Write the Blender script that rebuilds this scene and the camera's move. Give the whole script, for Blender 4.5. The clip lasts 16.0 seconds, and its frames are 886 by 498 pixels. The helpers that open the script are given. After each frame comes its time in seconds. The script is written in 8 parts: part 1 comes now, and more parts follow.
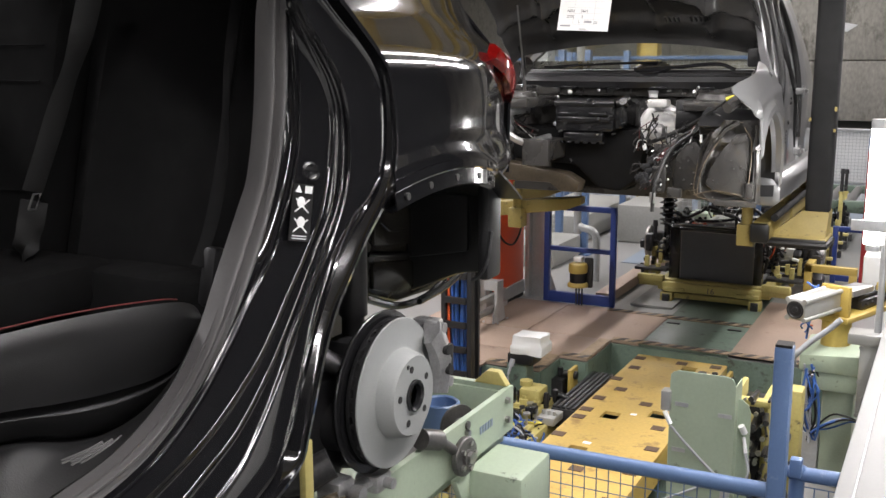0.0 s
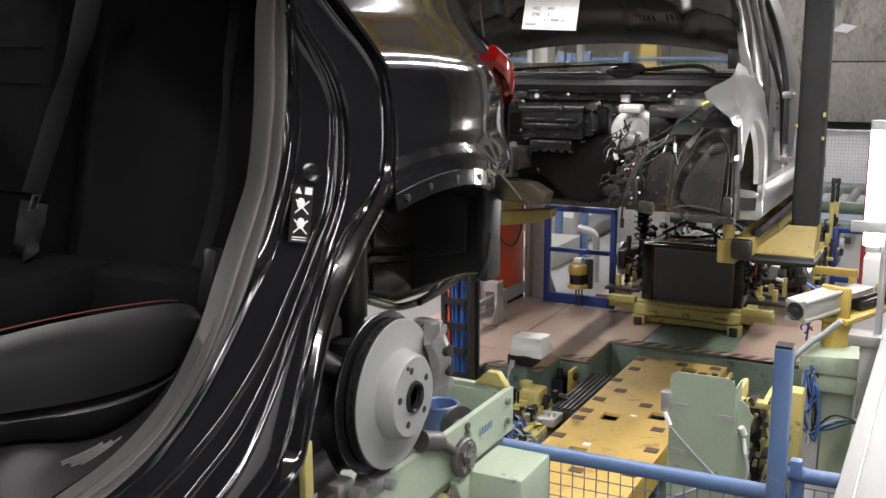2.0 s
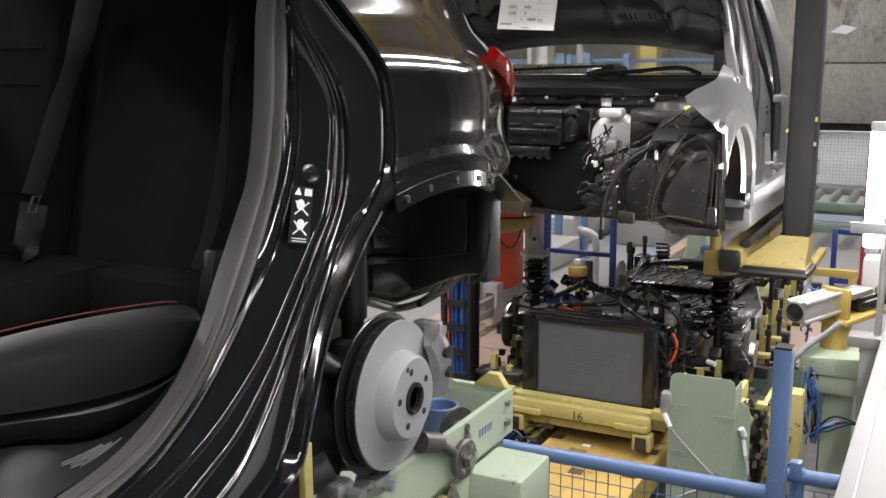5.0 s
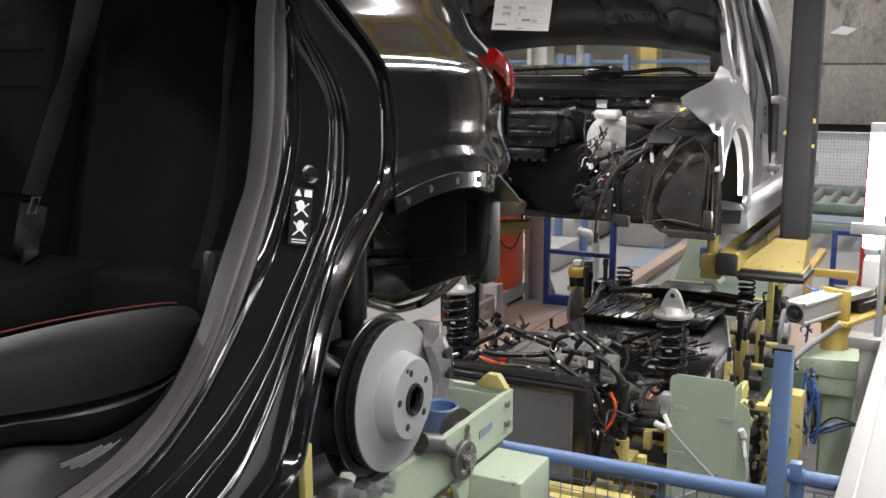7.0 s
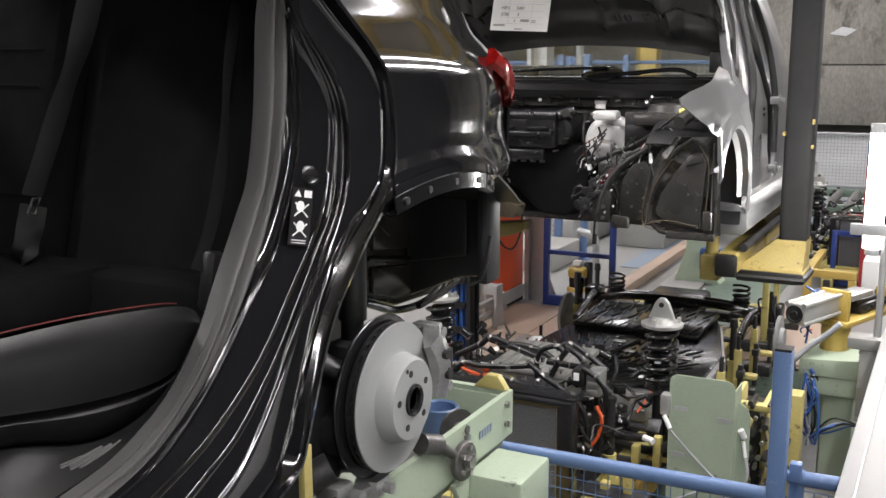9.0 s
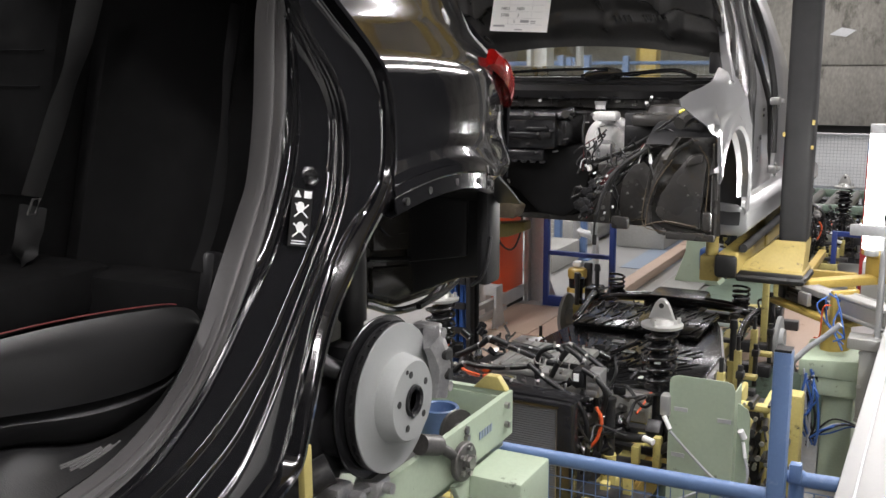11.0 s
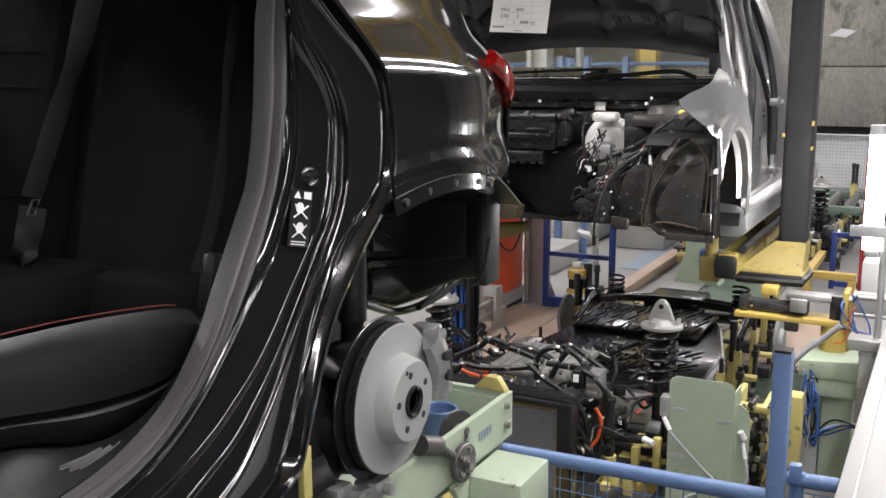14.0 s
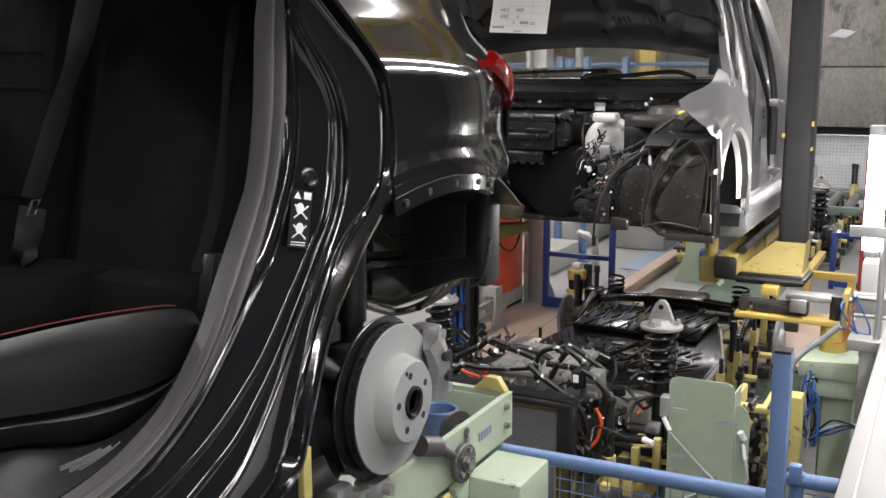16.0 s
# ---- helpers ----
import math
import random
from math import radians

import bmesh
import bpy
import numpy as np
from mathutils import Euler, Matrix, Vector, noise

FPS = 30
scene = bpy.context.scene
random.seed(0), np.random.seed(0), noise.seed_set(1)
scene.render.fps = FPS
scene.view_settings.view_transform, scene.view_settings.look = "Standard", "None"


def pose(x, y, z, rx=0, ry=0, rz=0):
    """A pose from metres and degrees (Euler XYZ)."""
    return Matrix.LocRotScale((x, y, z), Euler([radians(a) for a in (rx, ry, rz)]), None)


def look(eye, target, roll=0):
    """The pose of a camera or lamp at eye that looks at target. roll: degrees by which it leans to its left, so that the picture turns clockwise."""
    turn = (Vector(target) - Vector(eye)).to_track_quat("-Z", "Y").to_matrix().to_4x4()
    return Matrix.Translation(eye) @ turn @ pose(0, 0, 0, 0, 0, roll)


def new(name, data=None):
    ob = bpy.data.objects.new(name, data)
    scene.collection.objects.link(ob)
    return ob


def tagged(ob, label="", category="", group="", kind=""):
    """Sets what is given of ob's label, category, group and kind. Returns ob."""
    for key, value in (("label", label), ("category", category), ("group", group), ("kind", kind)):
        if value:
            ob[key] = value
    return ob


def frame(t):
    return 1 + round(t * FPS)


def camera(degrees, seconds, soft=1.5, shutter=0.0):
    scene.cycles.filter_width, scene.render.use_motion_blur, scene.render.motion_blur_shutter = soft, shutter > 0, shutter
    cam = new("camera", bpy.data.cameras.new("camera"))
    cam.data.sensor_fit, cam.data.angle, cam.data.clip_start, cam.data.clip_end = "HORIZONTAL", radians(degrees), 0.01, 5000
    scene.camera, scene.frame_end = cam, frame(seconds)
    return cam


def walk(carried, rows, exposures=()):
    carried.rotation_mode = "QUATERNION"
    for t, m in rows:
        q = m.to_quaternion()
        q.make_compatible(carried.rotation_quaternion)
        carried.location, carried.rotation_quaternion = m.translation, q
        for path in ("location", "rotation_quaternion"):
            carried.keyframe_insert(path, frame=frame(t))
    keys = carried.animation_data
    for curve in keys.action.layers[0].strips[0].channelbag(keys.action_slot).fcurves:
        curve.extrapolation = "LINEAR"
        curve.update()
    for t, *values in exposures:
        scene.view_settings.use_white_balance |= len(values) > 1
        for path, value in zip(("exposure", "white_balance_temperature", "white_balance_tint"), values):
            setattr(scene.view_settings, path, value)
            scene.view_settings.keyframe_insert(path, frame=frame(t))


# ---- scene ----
# camera on a tripod, drifting a fraction of a degree upwards
cam = camera(48.6, 16.0, soft=1.5)
EYE = Vector((0.0, 0.0, 2.02))


def aim(down, left):
    d, l = radians(down), radians(left)
    return look(EYE, EYE + Vector((-math.sin(l) * math.cos(d), math.cos(l) * math.cos(d), -math.sin(d))), -0.23)


walk(cam, [(0, aim(10.97, 27.64)), (1, aim(10.937, 27.636)), (2, aim(10.897, 27.631)), (3, aim(10.864, 27.627)),
           (4, aim(10.845, 27.622)), (6.5, aim(10.772, 27.612)), (9, aim(10.722, 27.601)), (12, aim(10.663, 27.588)),
           (16, aim(10.607, 27.57))], exposures=[(0, 0.05), (16, 0.05)])

# ---- light: a closed factory hall under fluorescent tubes ----
world = bpy.data.worlds.new("hall_air")
world.use_nodes = True
world.node_tree.nodes["Background"].inputs[0].default_value = (0.9, 0.95, 1.0, 1)
world.node_tree.nodes["Background"].inputs[1].default_value = 0.05
scene.world = world


# ---- materials ----
def mat(name, color, rough=0.5, metal=0.0, var=0.15, scale=8.0, fine=90.0, bump=0.05, dirt=None, dirt_amount=0.0,
        coat=0.0, emit=0.0, rvar=0.12, wave=None, stretch=(1, 1, 1), spec=0.5, island=0.0, alpha=None):
    m = bpy.data.materials.new(name)
    m.use_nodes = True
    nt = m.node_tree
    n, l = nt.nodes, nt.links
    b = n["Principled BSDF"]
    b.inputs["Metallic"].default_value = metal
    b.inputs["Specular IOR Level"].default_value = spec
    b.inputs["Coat Weight"].default_value = coat
    b.inputs["Coat Roughness"].default_value = 0.03
    tc = n.new("ShaderNodeTexCoord")
    mp = n.new("ShaderNodeMapping")
    mp.inputs["Scale"].default_value = stretch
    l.new(tc.outputs["Object"], mp.inputs["Vector"])
    big = n.new("ShaderNodeTexNoise")
    big.inputs["Scale"].default_value, big.inputs["Detail"].default_value = scale, 5
    sm = n.new("ShaderNodeTexNoise")
    sm.inputs["Scale"].default_value, sm.inputs["Detail"].default_value = fine, 4
    l.new(mp.outputs[0], big.inputs["Vector"])
    l.new(mp.outputs[0], sm.inputs["Vector"])
    avg = n.new("ShaderNodeMath")
    avg.operation = "MULTIPLY_ADD"
    avg.inputs[1].default_value = 0.6
    half = n.new("ShaderNodeMath")
    half.operation = "MULTIPLY"
    half.inputs[1].default_value = 0.4
    l.new(sm.outputs[0], half.inputs[0])
    l.new(big.outputs[0], avg.inputs[0])
    l.new(half.outputs[0], avg.inputs[2])
    ramp = n.new("ShaderNodeMapRange")
    ramp.inputs[1].default_value, ramp.inputs[2].default_value = 0.3, 0.7
    ramp.inputs[3].default_value, ramp.inputs[4].default_value = 1 - var, 1 + var
    l.new(avg.outputs[0], ramp.inputs[0])
    last = ramp.outputs[0]
    if island:
        g = n.new("ShaderNodeNewGeometry")
        oi = n.new("ShaderNodeObjectInfo")
        ad = n.new("ShaderNodeMath")
        l.new(g.outputs["Random Per Island"], ad.inputs[0])
        l.new(oi.outputs["Random"], ad.inputs[1])
        mr = n.new("ShaderNodeMapRange")
        mr.inputs[2].default_value = 2
        mr.inputs[3].default_value, mr.inputs[4].default_value = 1 - island, 1 + island
        l.new(ad.outputs[0], mr.inputs[0])
        mu = n.new("ShaderNodeMath")
        mu.operation = "MULTIPLY"
        l.new(mr.outputs[0], mu.inputs[0])
        l.new(last, mu.inputs[1])
        last = mu.outputs[0]
    mix = n.new("ShaderNodeMix")
    mix.data_type, mix.blend_type = "RGBA", "MULTIPLY"
    mix.inputs[0].default_value = 1.0
    mix.inputs[6].default_value = (*color, 1)
    l.new(last, mix.inputs[7])
    out = mix.outputs[2]
    if dirt:
        dn = n.new("ShaderNodeTexNoise")
        dn.inputs["Scale"].default_value, dn.inputs["Detail"].default_value = scale * 2.3, 8
        dn.inputs["Roughness"].default_value = 0.7
        l.new(mp.outputs[0], dn.inputs["Vector"])
        dr = n.new("ShaderNodeMapRange")
        dr.inputs[1].default_value, dr.inputs[2].default_value = 0.66 - 0.25 * dirt_amount, 0.72 - 0.15 * dirt_amount
        l.new(dn.outputs[0], dr.inputs[0])
        dm = n.new("ShaderNodeMix")
        dm.data_type = "RGBA"
        dm.inputs[7].default_value = (*dirt, 1)
        l.new(dr.outputs[0], dm.inputs[0])
        l.new(out, dm.inputs[6])
        out = dm.outputs[2]
    l.new(out, b.inputs["Base Color"])
    rr = n.new("ShaderNodeMapRange")
    rr.inputs[1].default_value, rr.inputs[2].default_value = 0.3, 0.7
    rr.inputs[3].default_value, rr.inputs[4].default_value = max(0.02, rough - rvar * rough), min(1, rough + rvar * rough)
    l.new(big.outputs[0], rr.inputs[0])
    l.new(rr.outputs[0], b.inputs["Roughness"])
    if bump:
        bp = n.new("ShaderNodeBump")
        bp.inputs["Strength"].default_value, bp.inputs["Distance"].default_value = bump, 0.004
        src = sm.outputs[0]
        if wave:
            wv = n.new("ShaderNodeTexWave")
            wv.bands_direction = wave[1]
            wv.inputs["Scale"].default_value = wave[0]
            l.new(tc.outputs["Object"], wv.inputs["Vector"])
            src = wv.outputs[1]
        l.new(src, bp.inputs["Height"])
        l.new(bp.outputs[0], b.inputs["Normal"])
    if emit:
        b.inputs["Emission Color"].default_value = (*color, 1)
        b.inputs["Emission Strength"].default_value = emit
    if alpha is not None:
        b.inputs["Alpha"].default_value = alpha
    return m


M_PAINT = mat("black_clearcoat", (0.006, 0.006, 0.007), 0.12, 0, 0.1, 4, bump=0, coat=1.0)
M_SILVER = mat("silver_paint", (0.32, 0.32, 0.325), 0.32, 0.7, 0.04, 3, 400, bump=0.01, coat=0.8)
M_ECOAT = mat("grey_primer", (0.044, 0.042, 0.040), 0.28, 0.0, 0.3, 6, 60, bump=0.05, dirt=(0.055, 0.048, 0.036), dirt_amount=0.3)
M_BLACK = mat("black_plastic", (0.013, 0.013, 0.014), 0.42, 0, 0.3, 10, 200, bump=0.08)
M_BLACKG = mat("black_gloss_plastic", (0.012, 0.012, 0.013), 0.22, 0, 0.2, 10, 60, bump=0.03)
M_RUBBER = mat("grey_rubber", (0.08, 0.077, 0.078), 0.5, 0, 0.08, 14, 140, bump=0.06)
M_RUBBERB = mat("black_rubber", (0.009, 0.009, 0.009), 0.45, 0, 0.2, 14, 140, bump=0.06)
M_FABRIC = mat("black_suede", (0.0062, 0.0062, 0.0065), 0.9, 0, 0.25, 20, 700, bump=0.2, spec=0.2)
M_LEATHER = mat("black_leather", (0.014, 0.014, 0.0145), 0.38, 0, 0.15, 12, 500, bump=0.1)
M_TRIM = mat("sill_trim_plastic", (0.012, 0.012, 0.0125), 0.5, 0, 0.15, 10, 400, bump=0.12, spec=0.35)
M_BELT = mat("belt_webbing", (0.008, 0.008, 0.0083), 0.7, 0, 0.1, 10, 300, wave=(160, "Z"), bump=0.2)
M_RED = mat("red_stitching", (0.09, 0.008, 0.008), 0.7, 0, 0.2, 40, 300)
M_REDP = mat("red_plastic", (0.5, 0.02, 0.012), 0.4, 0, 0.1, 30, 200)
M_DISC = mat("coated_iron", (0.28, 0.29, 0.285), 0.6, 0.1, 0.06, 30, 250, bump=0.05)
M_CAST = mat("cast_aluminium", (0.42, 0.42, 0.42), 0.42, 0.8, 0.2, 20, 160, bump=0.2)
M_STEEL = mat("bare_steel", (0.35, 0.34, 0.33), 0.32, 0.95, 0.2, 14, 130, bump=0.06)
M_DSTEEL = mat("dark_steel", (0.05, 0.05, 0.052), 0.38, 0.6, 0.35, 18, 150, bump=0.15)
M_GALV = mat("galvanised", (0.50, 0.51, 0.52), 0.45, 0.55, 0.16, 9, 70, bump=0.05)
M_GREEN = mat("machine_green", (0.36, 0.43, 0.325), 0.42, 0, 0.09, 5, 90, bump=0.05, dirt=(0.12, 0.14, 0.11), dirt_amount=0.12)
M_DGREEN = mat("oily_green_steel", (0.12, 0.165, 0.13), 0.4, 0, 0.25, 4, 60, bump=0.1, dirt=(0.05, 0.055, 0.045), dirt_amount=0.35)
M_YELLOW = mat("machine_yellow", (0.46, 0.335, 0.085), 0.42, 0, 0.1, 5, 80, bump=0.05, dirt=(0.22, 0.15, 0.05), dirt_amount=0.14)
M_TABLE = mat("table_yellow", (0.52, 0.365, 0.115), 0.42, 0, 0.18, 3, 50, bump=0.06, dirt=(0.30, 0.19, 0.07), dirt_amount=0.42)
M_PALE = mat("pallet_yellow", (0.43, 0.37, 0.13), 0.5, 0, 0.15, 6, 90, bump=0.06, dirt=(0.12, 0.10, 0.05), dirt_amount=0.3)
M_BLUE = mat("fence_blue", (0.10, 0.165, 0.31), 0.4, 0, 0.09, 6, 120, bump=0.04, dirt=(0.16, 0.22, 0.36), dirt_amount=0.1)
M_DBLUE = mat("gate_blue", (0.018, 0.04, 0.19), 0.4, 0, 0.1, 6, 120, bump=0.04)
M_ORANGE = mat("orange_sheet", (0.72, 0.09, 0.022), 0.4, 0, 0.06, 3, 60, bump=0.03)
M_WHITE = mat("white_sheet", (0.29, 0.293, 0.288), 0.42, 0, 0.05, 3, 90, bump=0.03)
M_WPLAST = mat("white_plastic", (0.76, 0.77, 0.77), 0.4, 0, 0.04, 8, 150, bump=0.03)
M_PAPER = mat("paper", (0.86, 0.86, 0.85), 0.8, 0, 0.03, 10, 200, bump=0.02)
M_INK = mat("print_ink", (0.06, 0.06, 0.065), 0.7, 0, 0.1, 40, 200, bump=0)
M_WOOD = mat("floor_plywood", (0.37, 0.275, 0.215), 0.5, 0, 0.12, 2.2, 60, bump=0.06, dirt=(0.22, 0.14, 0.10), dirt_amount=0.2, island=0.05)
M_FLOOR = mat("painted_concrete", (0.26, 0.26, 0.255), 0.32, 0, 0.12, 1.2, 40, bump=0.03, dirt=(0.26, 0.26, 0.25), dirt_amount=0.3)
M_FBLUE = mat("floor_marking_blue", (0.22, 0.27, 0.34), 0.35, 0, 0.12, 2, 40, bump=0.03)
M_CONC = mat("concrete", (0.225, 0.215, 0.19), 0.8, 0, 0.4, 1.1, 28, bump=0.2, dirt=(0.10, 0.095, 0.08), dirt_amount=0.5, stretch=(1, 1, 0.5))
M_CBLOCK = mat("pale_concrete", (0.28, 0.28, 0.265), 0.8, 0, 0.15, 3, 40, bump=0.15)
M_YELLOWH = mat("hanger_yellow", (0.29, 0.225, 0.07), 0.45, 0, 0.15, 7, 90, bump=0.06, dirt=(0.10, 0.075, 0.035), dirt_amount=0.25)
M_HOSEK = mat("coolant_hose_rubber", (0.007, 0.007, 0.0075), 0.36, 0, 0.2, 14, 140, bump=0.05)
M_FLANGE = mat("dull_steel", (0.16, 0.155, 0.15), 0.42, 0.7, 0.25, 25, 180, bump=0.1)
M_CEIL = mat("ceiling_concrete", (0.55, 0.52, 0.46), 0.8, 0, 0.25, 0.6, 20, bump=0.1)
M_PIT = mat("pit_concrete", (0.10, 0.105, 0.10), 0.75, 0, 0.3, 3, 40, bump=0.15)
M_FOAM = mat("black_foam_sleeve", (0.0085, 0.0085, 0.009), 0.8, 0, 0.12, 6, 120, bump=0.12)
M_ALU = mat("anodised_aluminium", (0.44, 0.44, 0.425), 0.38, 0.55, 0.06, 14, 160, bump=0.03)
M_HOSEB = mat("blue_hose", (0.045, 0.12, 0.38), 0.35, 0, 0.1, 20, 100, bump=0.02)
M_HOSEG = mat("grey_conduit", (0.36, 0.375, 0.40), 0.45, 0, 0.1, 20, 100, wave=(300, "DIAGONAL"), bump=0.2)
M_HOSEO = mat("orange_cable", (0.62, 0.10, 0.03), 0.4, 0, 0.1, 20, 100, bump=0.02)
M_HOSEY = mat("yellow_cable", (0.70, 0.62, 0.08), 0.4, 0, 0.1, 20, 100, bump=0.02)
M_BROWN = mat("brown_marking", (0.11, 0.07, 0.05), 0.6, 0, 0.2, 20, 100, bump=0.02)
# near-black painted on for the shade in holes, slots and gaps
M_SHADE = mat("painted_shade", (0.012, 0.012, 0.012), 0.7, 0, 0.2, 12, 100)
M_HSTRIPE = mat("black_tape", (0.05, 0.042, 0.036), 0.6, 0, 0.3, 20, 100)
M_TAPE = mat("worn_tan_tape", (0.30, 0.22, 0.14), 0.6, 0, 0.3, 14, 90, dirt=(0.1, 0.08, 0.06), dirt_amount=0.4)
M_LAMP = mat("lamp_glow", (1.0, 0.98, 0.95), 0.5, 0, 0.0, 5, 60, bump=0, emit=12.0)
M_CORE = mat("radiator_core", (0.17, 0.18, 0.20), 0.55, 0.0, 0.1, 20, 200, wave=(220, "Z"), bump=0.4)
M_BOOST = mat("grey_white_casting", (0.72, 0.72, 0.71), 0.38, 0.3, 0.12, 14, 90, bump=0.08)
M_HOOD = mat("bonnet_primer", (0.05, 0.049, 0.049), 0.2, 0, 0.15, 6, 80, bump=0.03)
M_SEAL = mat("seam_sealer", (0.11, 0.085, 0.055), 0.5, 0, 0.3, 20, 90)
M_BATT = mat("pressed_black_steel", (0.010, 0.010, 0.0105), 0.18, 0.0, 0.3, 6, 50, bump=0.06)
M_BRONZE = mat("underbody_wax", (0.09, 0.072, 0.05), 0.4, 0.3, 0.35, 7, 60, bump=0.12)
M_REDPOST = mat("red_paint", (0.33, 0.03, 0.035), 0.45, 0, 0.1, 4, 80)
M_LINER = mat("waxed_black_steel", (0.018, 0.016, 0.013), 0.25, 0.0, 0.35, 7, 60, bump=0.1)
M_ADDWALL = mat("added_dark_wall", (0.02, 0.021, 0.023), 0.6, 0, 0.2, 1.5, 40, bump=0.03)
M_STICK = mat("sticker_black", (0.01, 0.01, 0.01), 0.4, 0, 0.1, 20, 90, bump=0)


def clear(name, color, rough, ior=1.45):
    m = mat(name, color, rough, bump=0)
    b = m.node_tree.nodes["Principled BSDF"]
    b.inputs["Transmission Weight"].default_value = 1.0
    b.inputs["IOR"].default_value = ior
    return m


M_GLASS = clear("windscreen_glass", (0.88, 0.92, 0.87), 0.02)
M_TAIL = clear("tail_lamp_red", (0.34, 0.008, 0.007), 0.08)
M_TAIL.node_tree.nodes["Principled BSDF"].inputs["Transmission Weight"].default_value = 0.35


# ---- builders ----
def thing(name, at, label="", category="", group="", kind=""):
    ob = tagged(new(name), label, category, group, kind)
    ob.location = at
    return ob


SINGLES = set("""fin sensor_body solenoid valve_body pallet_beam wiring_loom seat_belt support_post blue_hose grey_hose black_hose valve_block fitting bolt plug_connector white_wire
metal_pipe red_wire locating_pin roller roller_block coolant_hose connector clamp high_voltage_cable pressed_rib label brake_line
coil_spring brake_disc hinge bolt_hole marking_patch wear_patch printed_bar symbol tread_rib side_beam scissor_base clip edge_tape
sensor_plug sensor_cable name_plate hanger_post suspension_wire pipe plug slot bonnet_hinge reflector seat hazard_stripe marking_bar
red_piping caliper_window core_edge screen_pillar wheel_carrier_part clip_stud seam_sealer inverter_lid yellow_bracket master_cylinder pillar belt_part orange_hose yellow_hose jamb_bolt hose_band bracket_bolt wiper seat_seam""".split())


def islands(bm):
    """One bmesh for each connected piece."""
    seen, out = set(), []
    for v in bm.verts:
        if v in seen:
            continue
        stack, isl = [v], []
        seen.add(v)
        while stack:
            a = stack.pop()
            isl.append(a)
            for e in a.link_edges:
                b = e.other_vert(a)
                if b not in seen:
                    seen.add(b)
                    stack.append(b)
        piece = bmesh.new()
        copy = {a: piece.verts.new(a.co) for a in isl}
        for f in {f for a in isl for f in a.link_faces}:
            piece.faces.new([copy[a] for a in f.verts])
        out.append(piece)
    bm.free()
    return out


def part(name, bm, material, parent=None, label="", smooth=True):
    """One mesh object, or one for each piece of a part that has several; the mesh is given in world coordinates
    at the parent's first place."""
    if parent is not None and name in SINGLES and not bm.faces == []:
        return [one(name, p, material, parent, label, smooth) for p in islands(bm)][0]
    return one(name, bm, material, parent, label, smooth)


def one(name, bm, material, parent=None, label="", smooth=True):
    me = bpy.data.meshes.new(name)
    if parent is not None:
        base, p = parent.location.copy(), parent.parent
        while p is not None:
            base, p = base + p.location, p.parent
        bmesh.ops.translate(bm, verts=bm.verts, vec=-base)
    bm.to_mesh(me)
    bm.free()
    if smooth:
        me.shade_smooth()
        me.set_sharp_from_angle(angle=radians(38))
    me.materials.append(material)
    ob = new(name, me)
    if parent is not None:
        ob.parent = parent
    if label:
        ob["label"] = label
    if name == "wire_mesh":
        ob["kind"] = "stuff"
    return ob


def deepen(ob, pivot, k):
    """Scale a thing's parts by k about a point, here the camera's eye."""
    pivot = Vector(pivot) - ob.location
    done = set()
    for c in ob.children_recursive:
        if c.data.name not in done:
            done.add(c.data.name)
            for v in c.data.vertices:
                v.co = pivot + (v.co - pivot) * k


def solo(name, bm, material, label, category, group="", kind="", smooth=True):
    """A thing that is one mesh, its origin at its base."""
    lo = [min(v.co[i] for v in bm.verts) for i in range(3)]
    hi = [max(v.co[i] for v in bm.verts) for i in range(3)]
    base = Vector(((lo[0] + hi[0]) / 2, (lo[1] + hi[1]) / 2, lo[2]))
    bmesh.ops.translate(bm, verts=bm.verts, vec=-base)
    ob = part(name, bm, material, None, "", smooth)
    ob.location = base
    return tagged(ob, label, category, group, kind)


def B():
    return bmesh.new()


def box(bm, x0, x1, y0, y1, z0, z1, bevel=0.0, m=None, seg=2):
    r = bmesh.ops.create_cube(bm, size=1)
    vs = r["verts"]
    mid = Vector(((x0 + x1) / 2, (y0 + y1) / 2, (z0 + z1) / 2))
    bmesh.ops.scale(bm, vec=(abs(x1 - x0), abs(y1 - y0), abs(z1 - z0)), verts=vs)
    if bevel:
        es = list({e for v in vs for e in v.link_edges})
        bv = bmesh.ops.bevel(bm, geom=es, offset=bevel, segments=seg, profile=0.5, affect="EDGES", clamp_overlap=True)
        vs = list({v for f in bv["faces"] for v in f.verts} | {v for v in vs if v.is_valid})
    bmesh.ops.translate(bm, vec=mid, verts=vs)
    if m is not None:
        bmesh.ops.transform(bm, matrix=Matrix.Translation(mid) @ m @ Matrix.Translation(-mid), verts=vs)
    return bm


def rod(bm, a, b, r, r2=None, n=16, caps=True):
    a, b = Vector(a), Vector(b)
    d = b - a
    m = Matrix.Translation((a + b) / 2) @ d.to_track_quat("Z", "Y").to_matrix().to_4x4()
    bmesh.ops.create_cone(bm, cap_ends=caps, segments=n, radius1=r, radius2=r if r2 is None else r2, depth=d.length, matrix=m)
    return bm


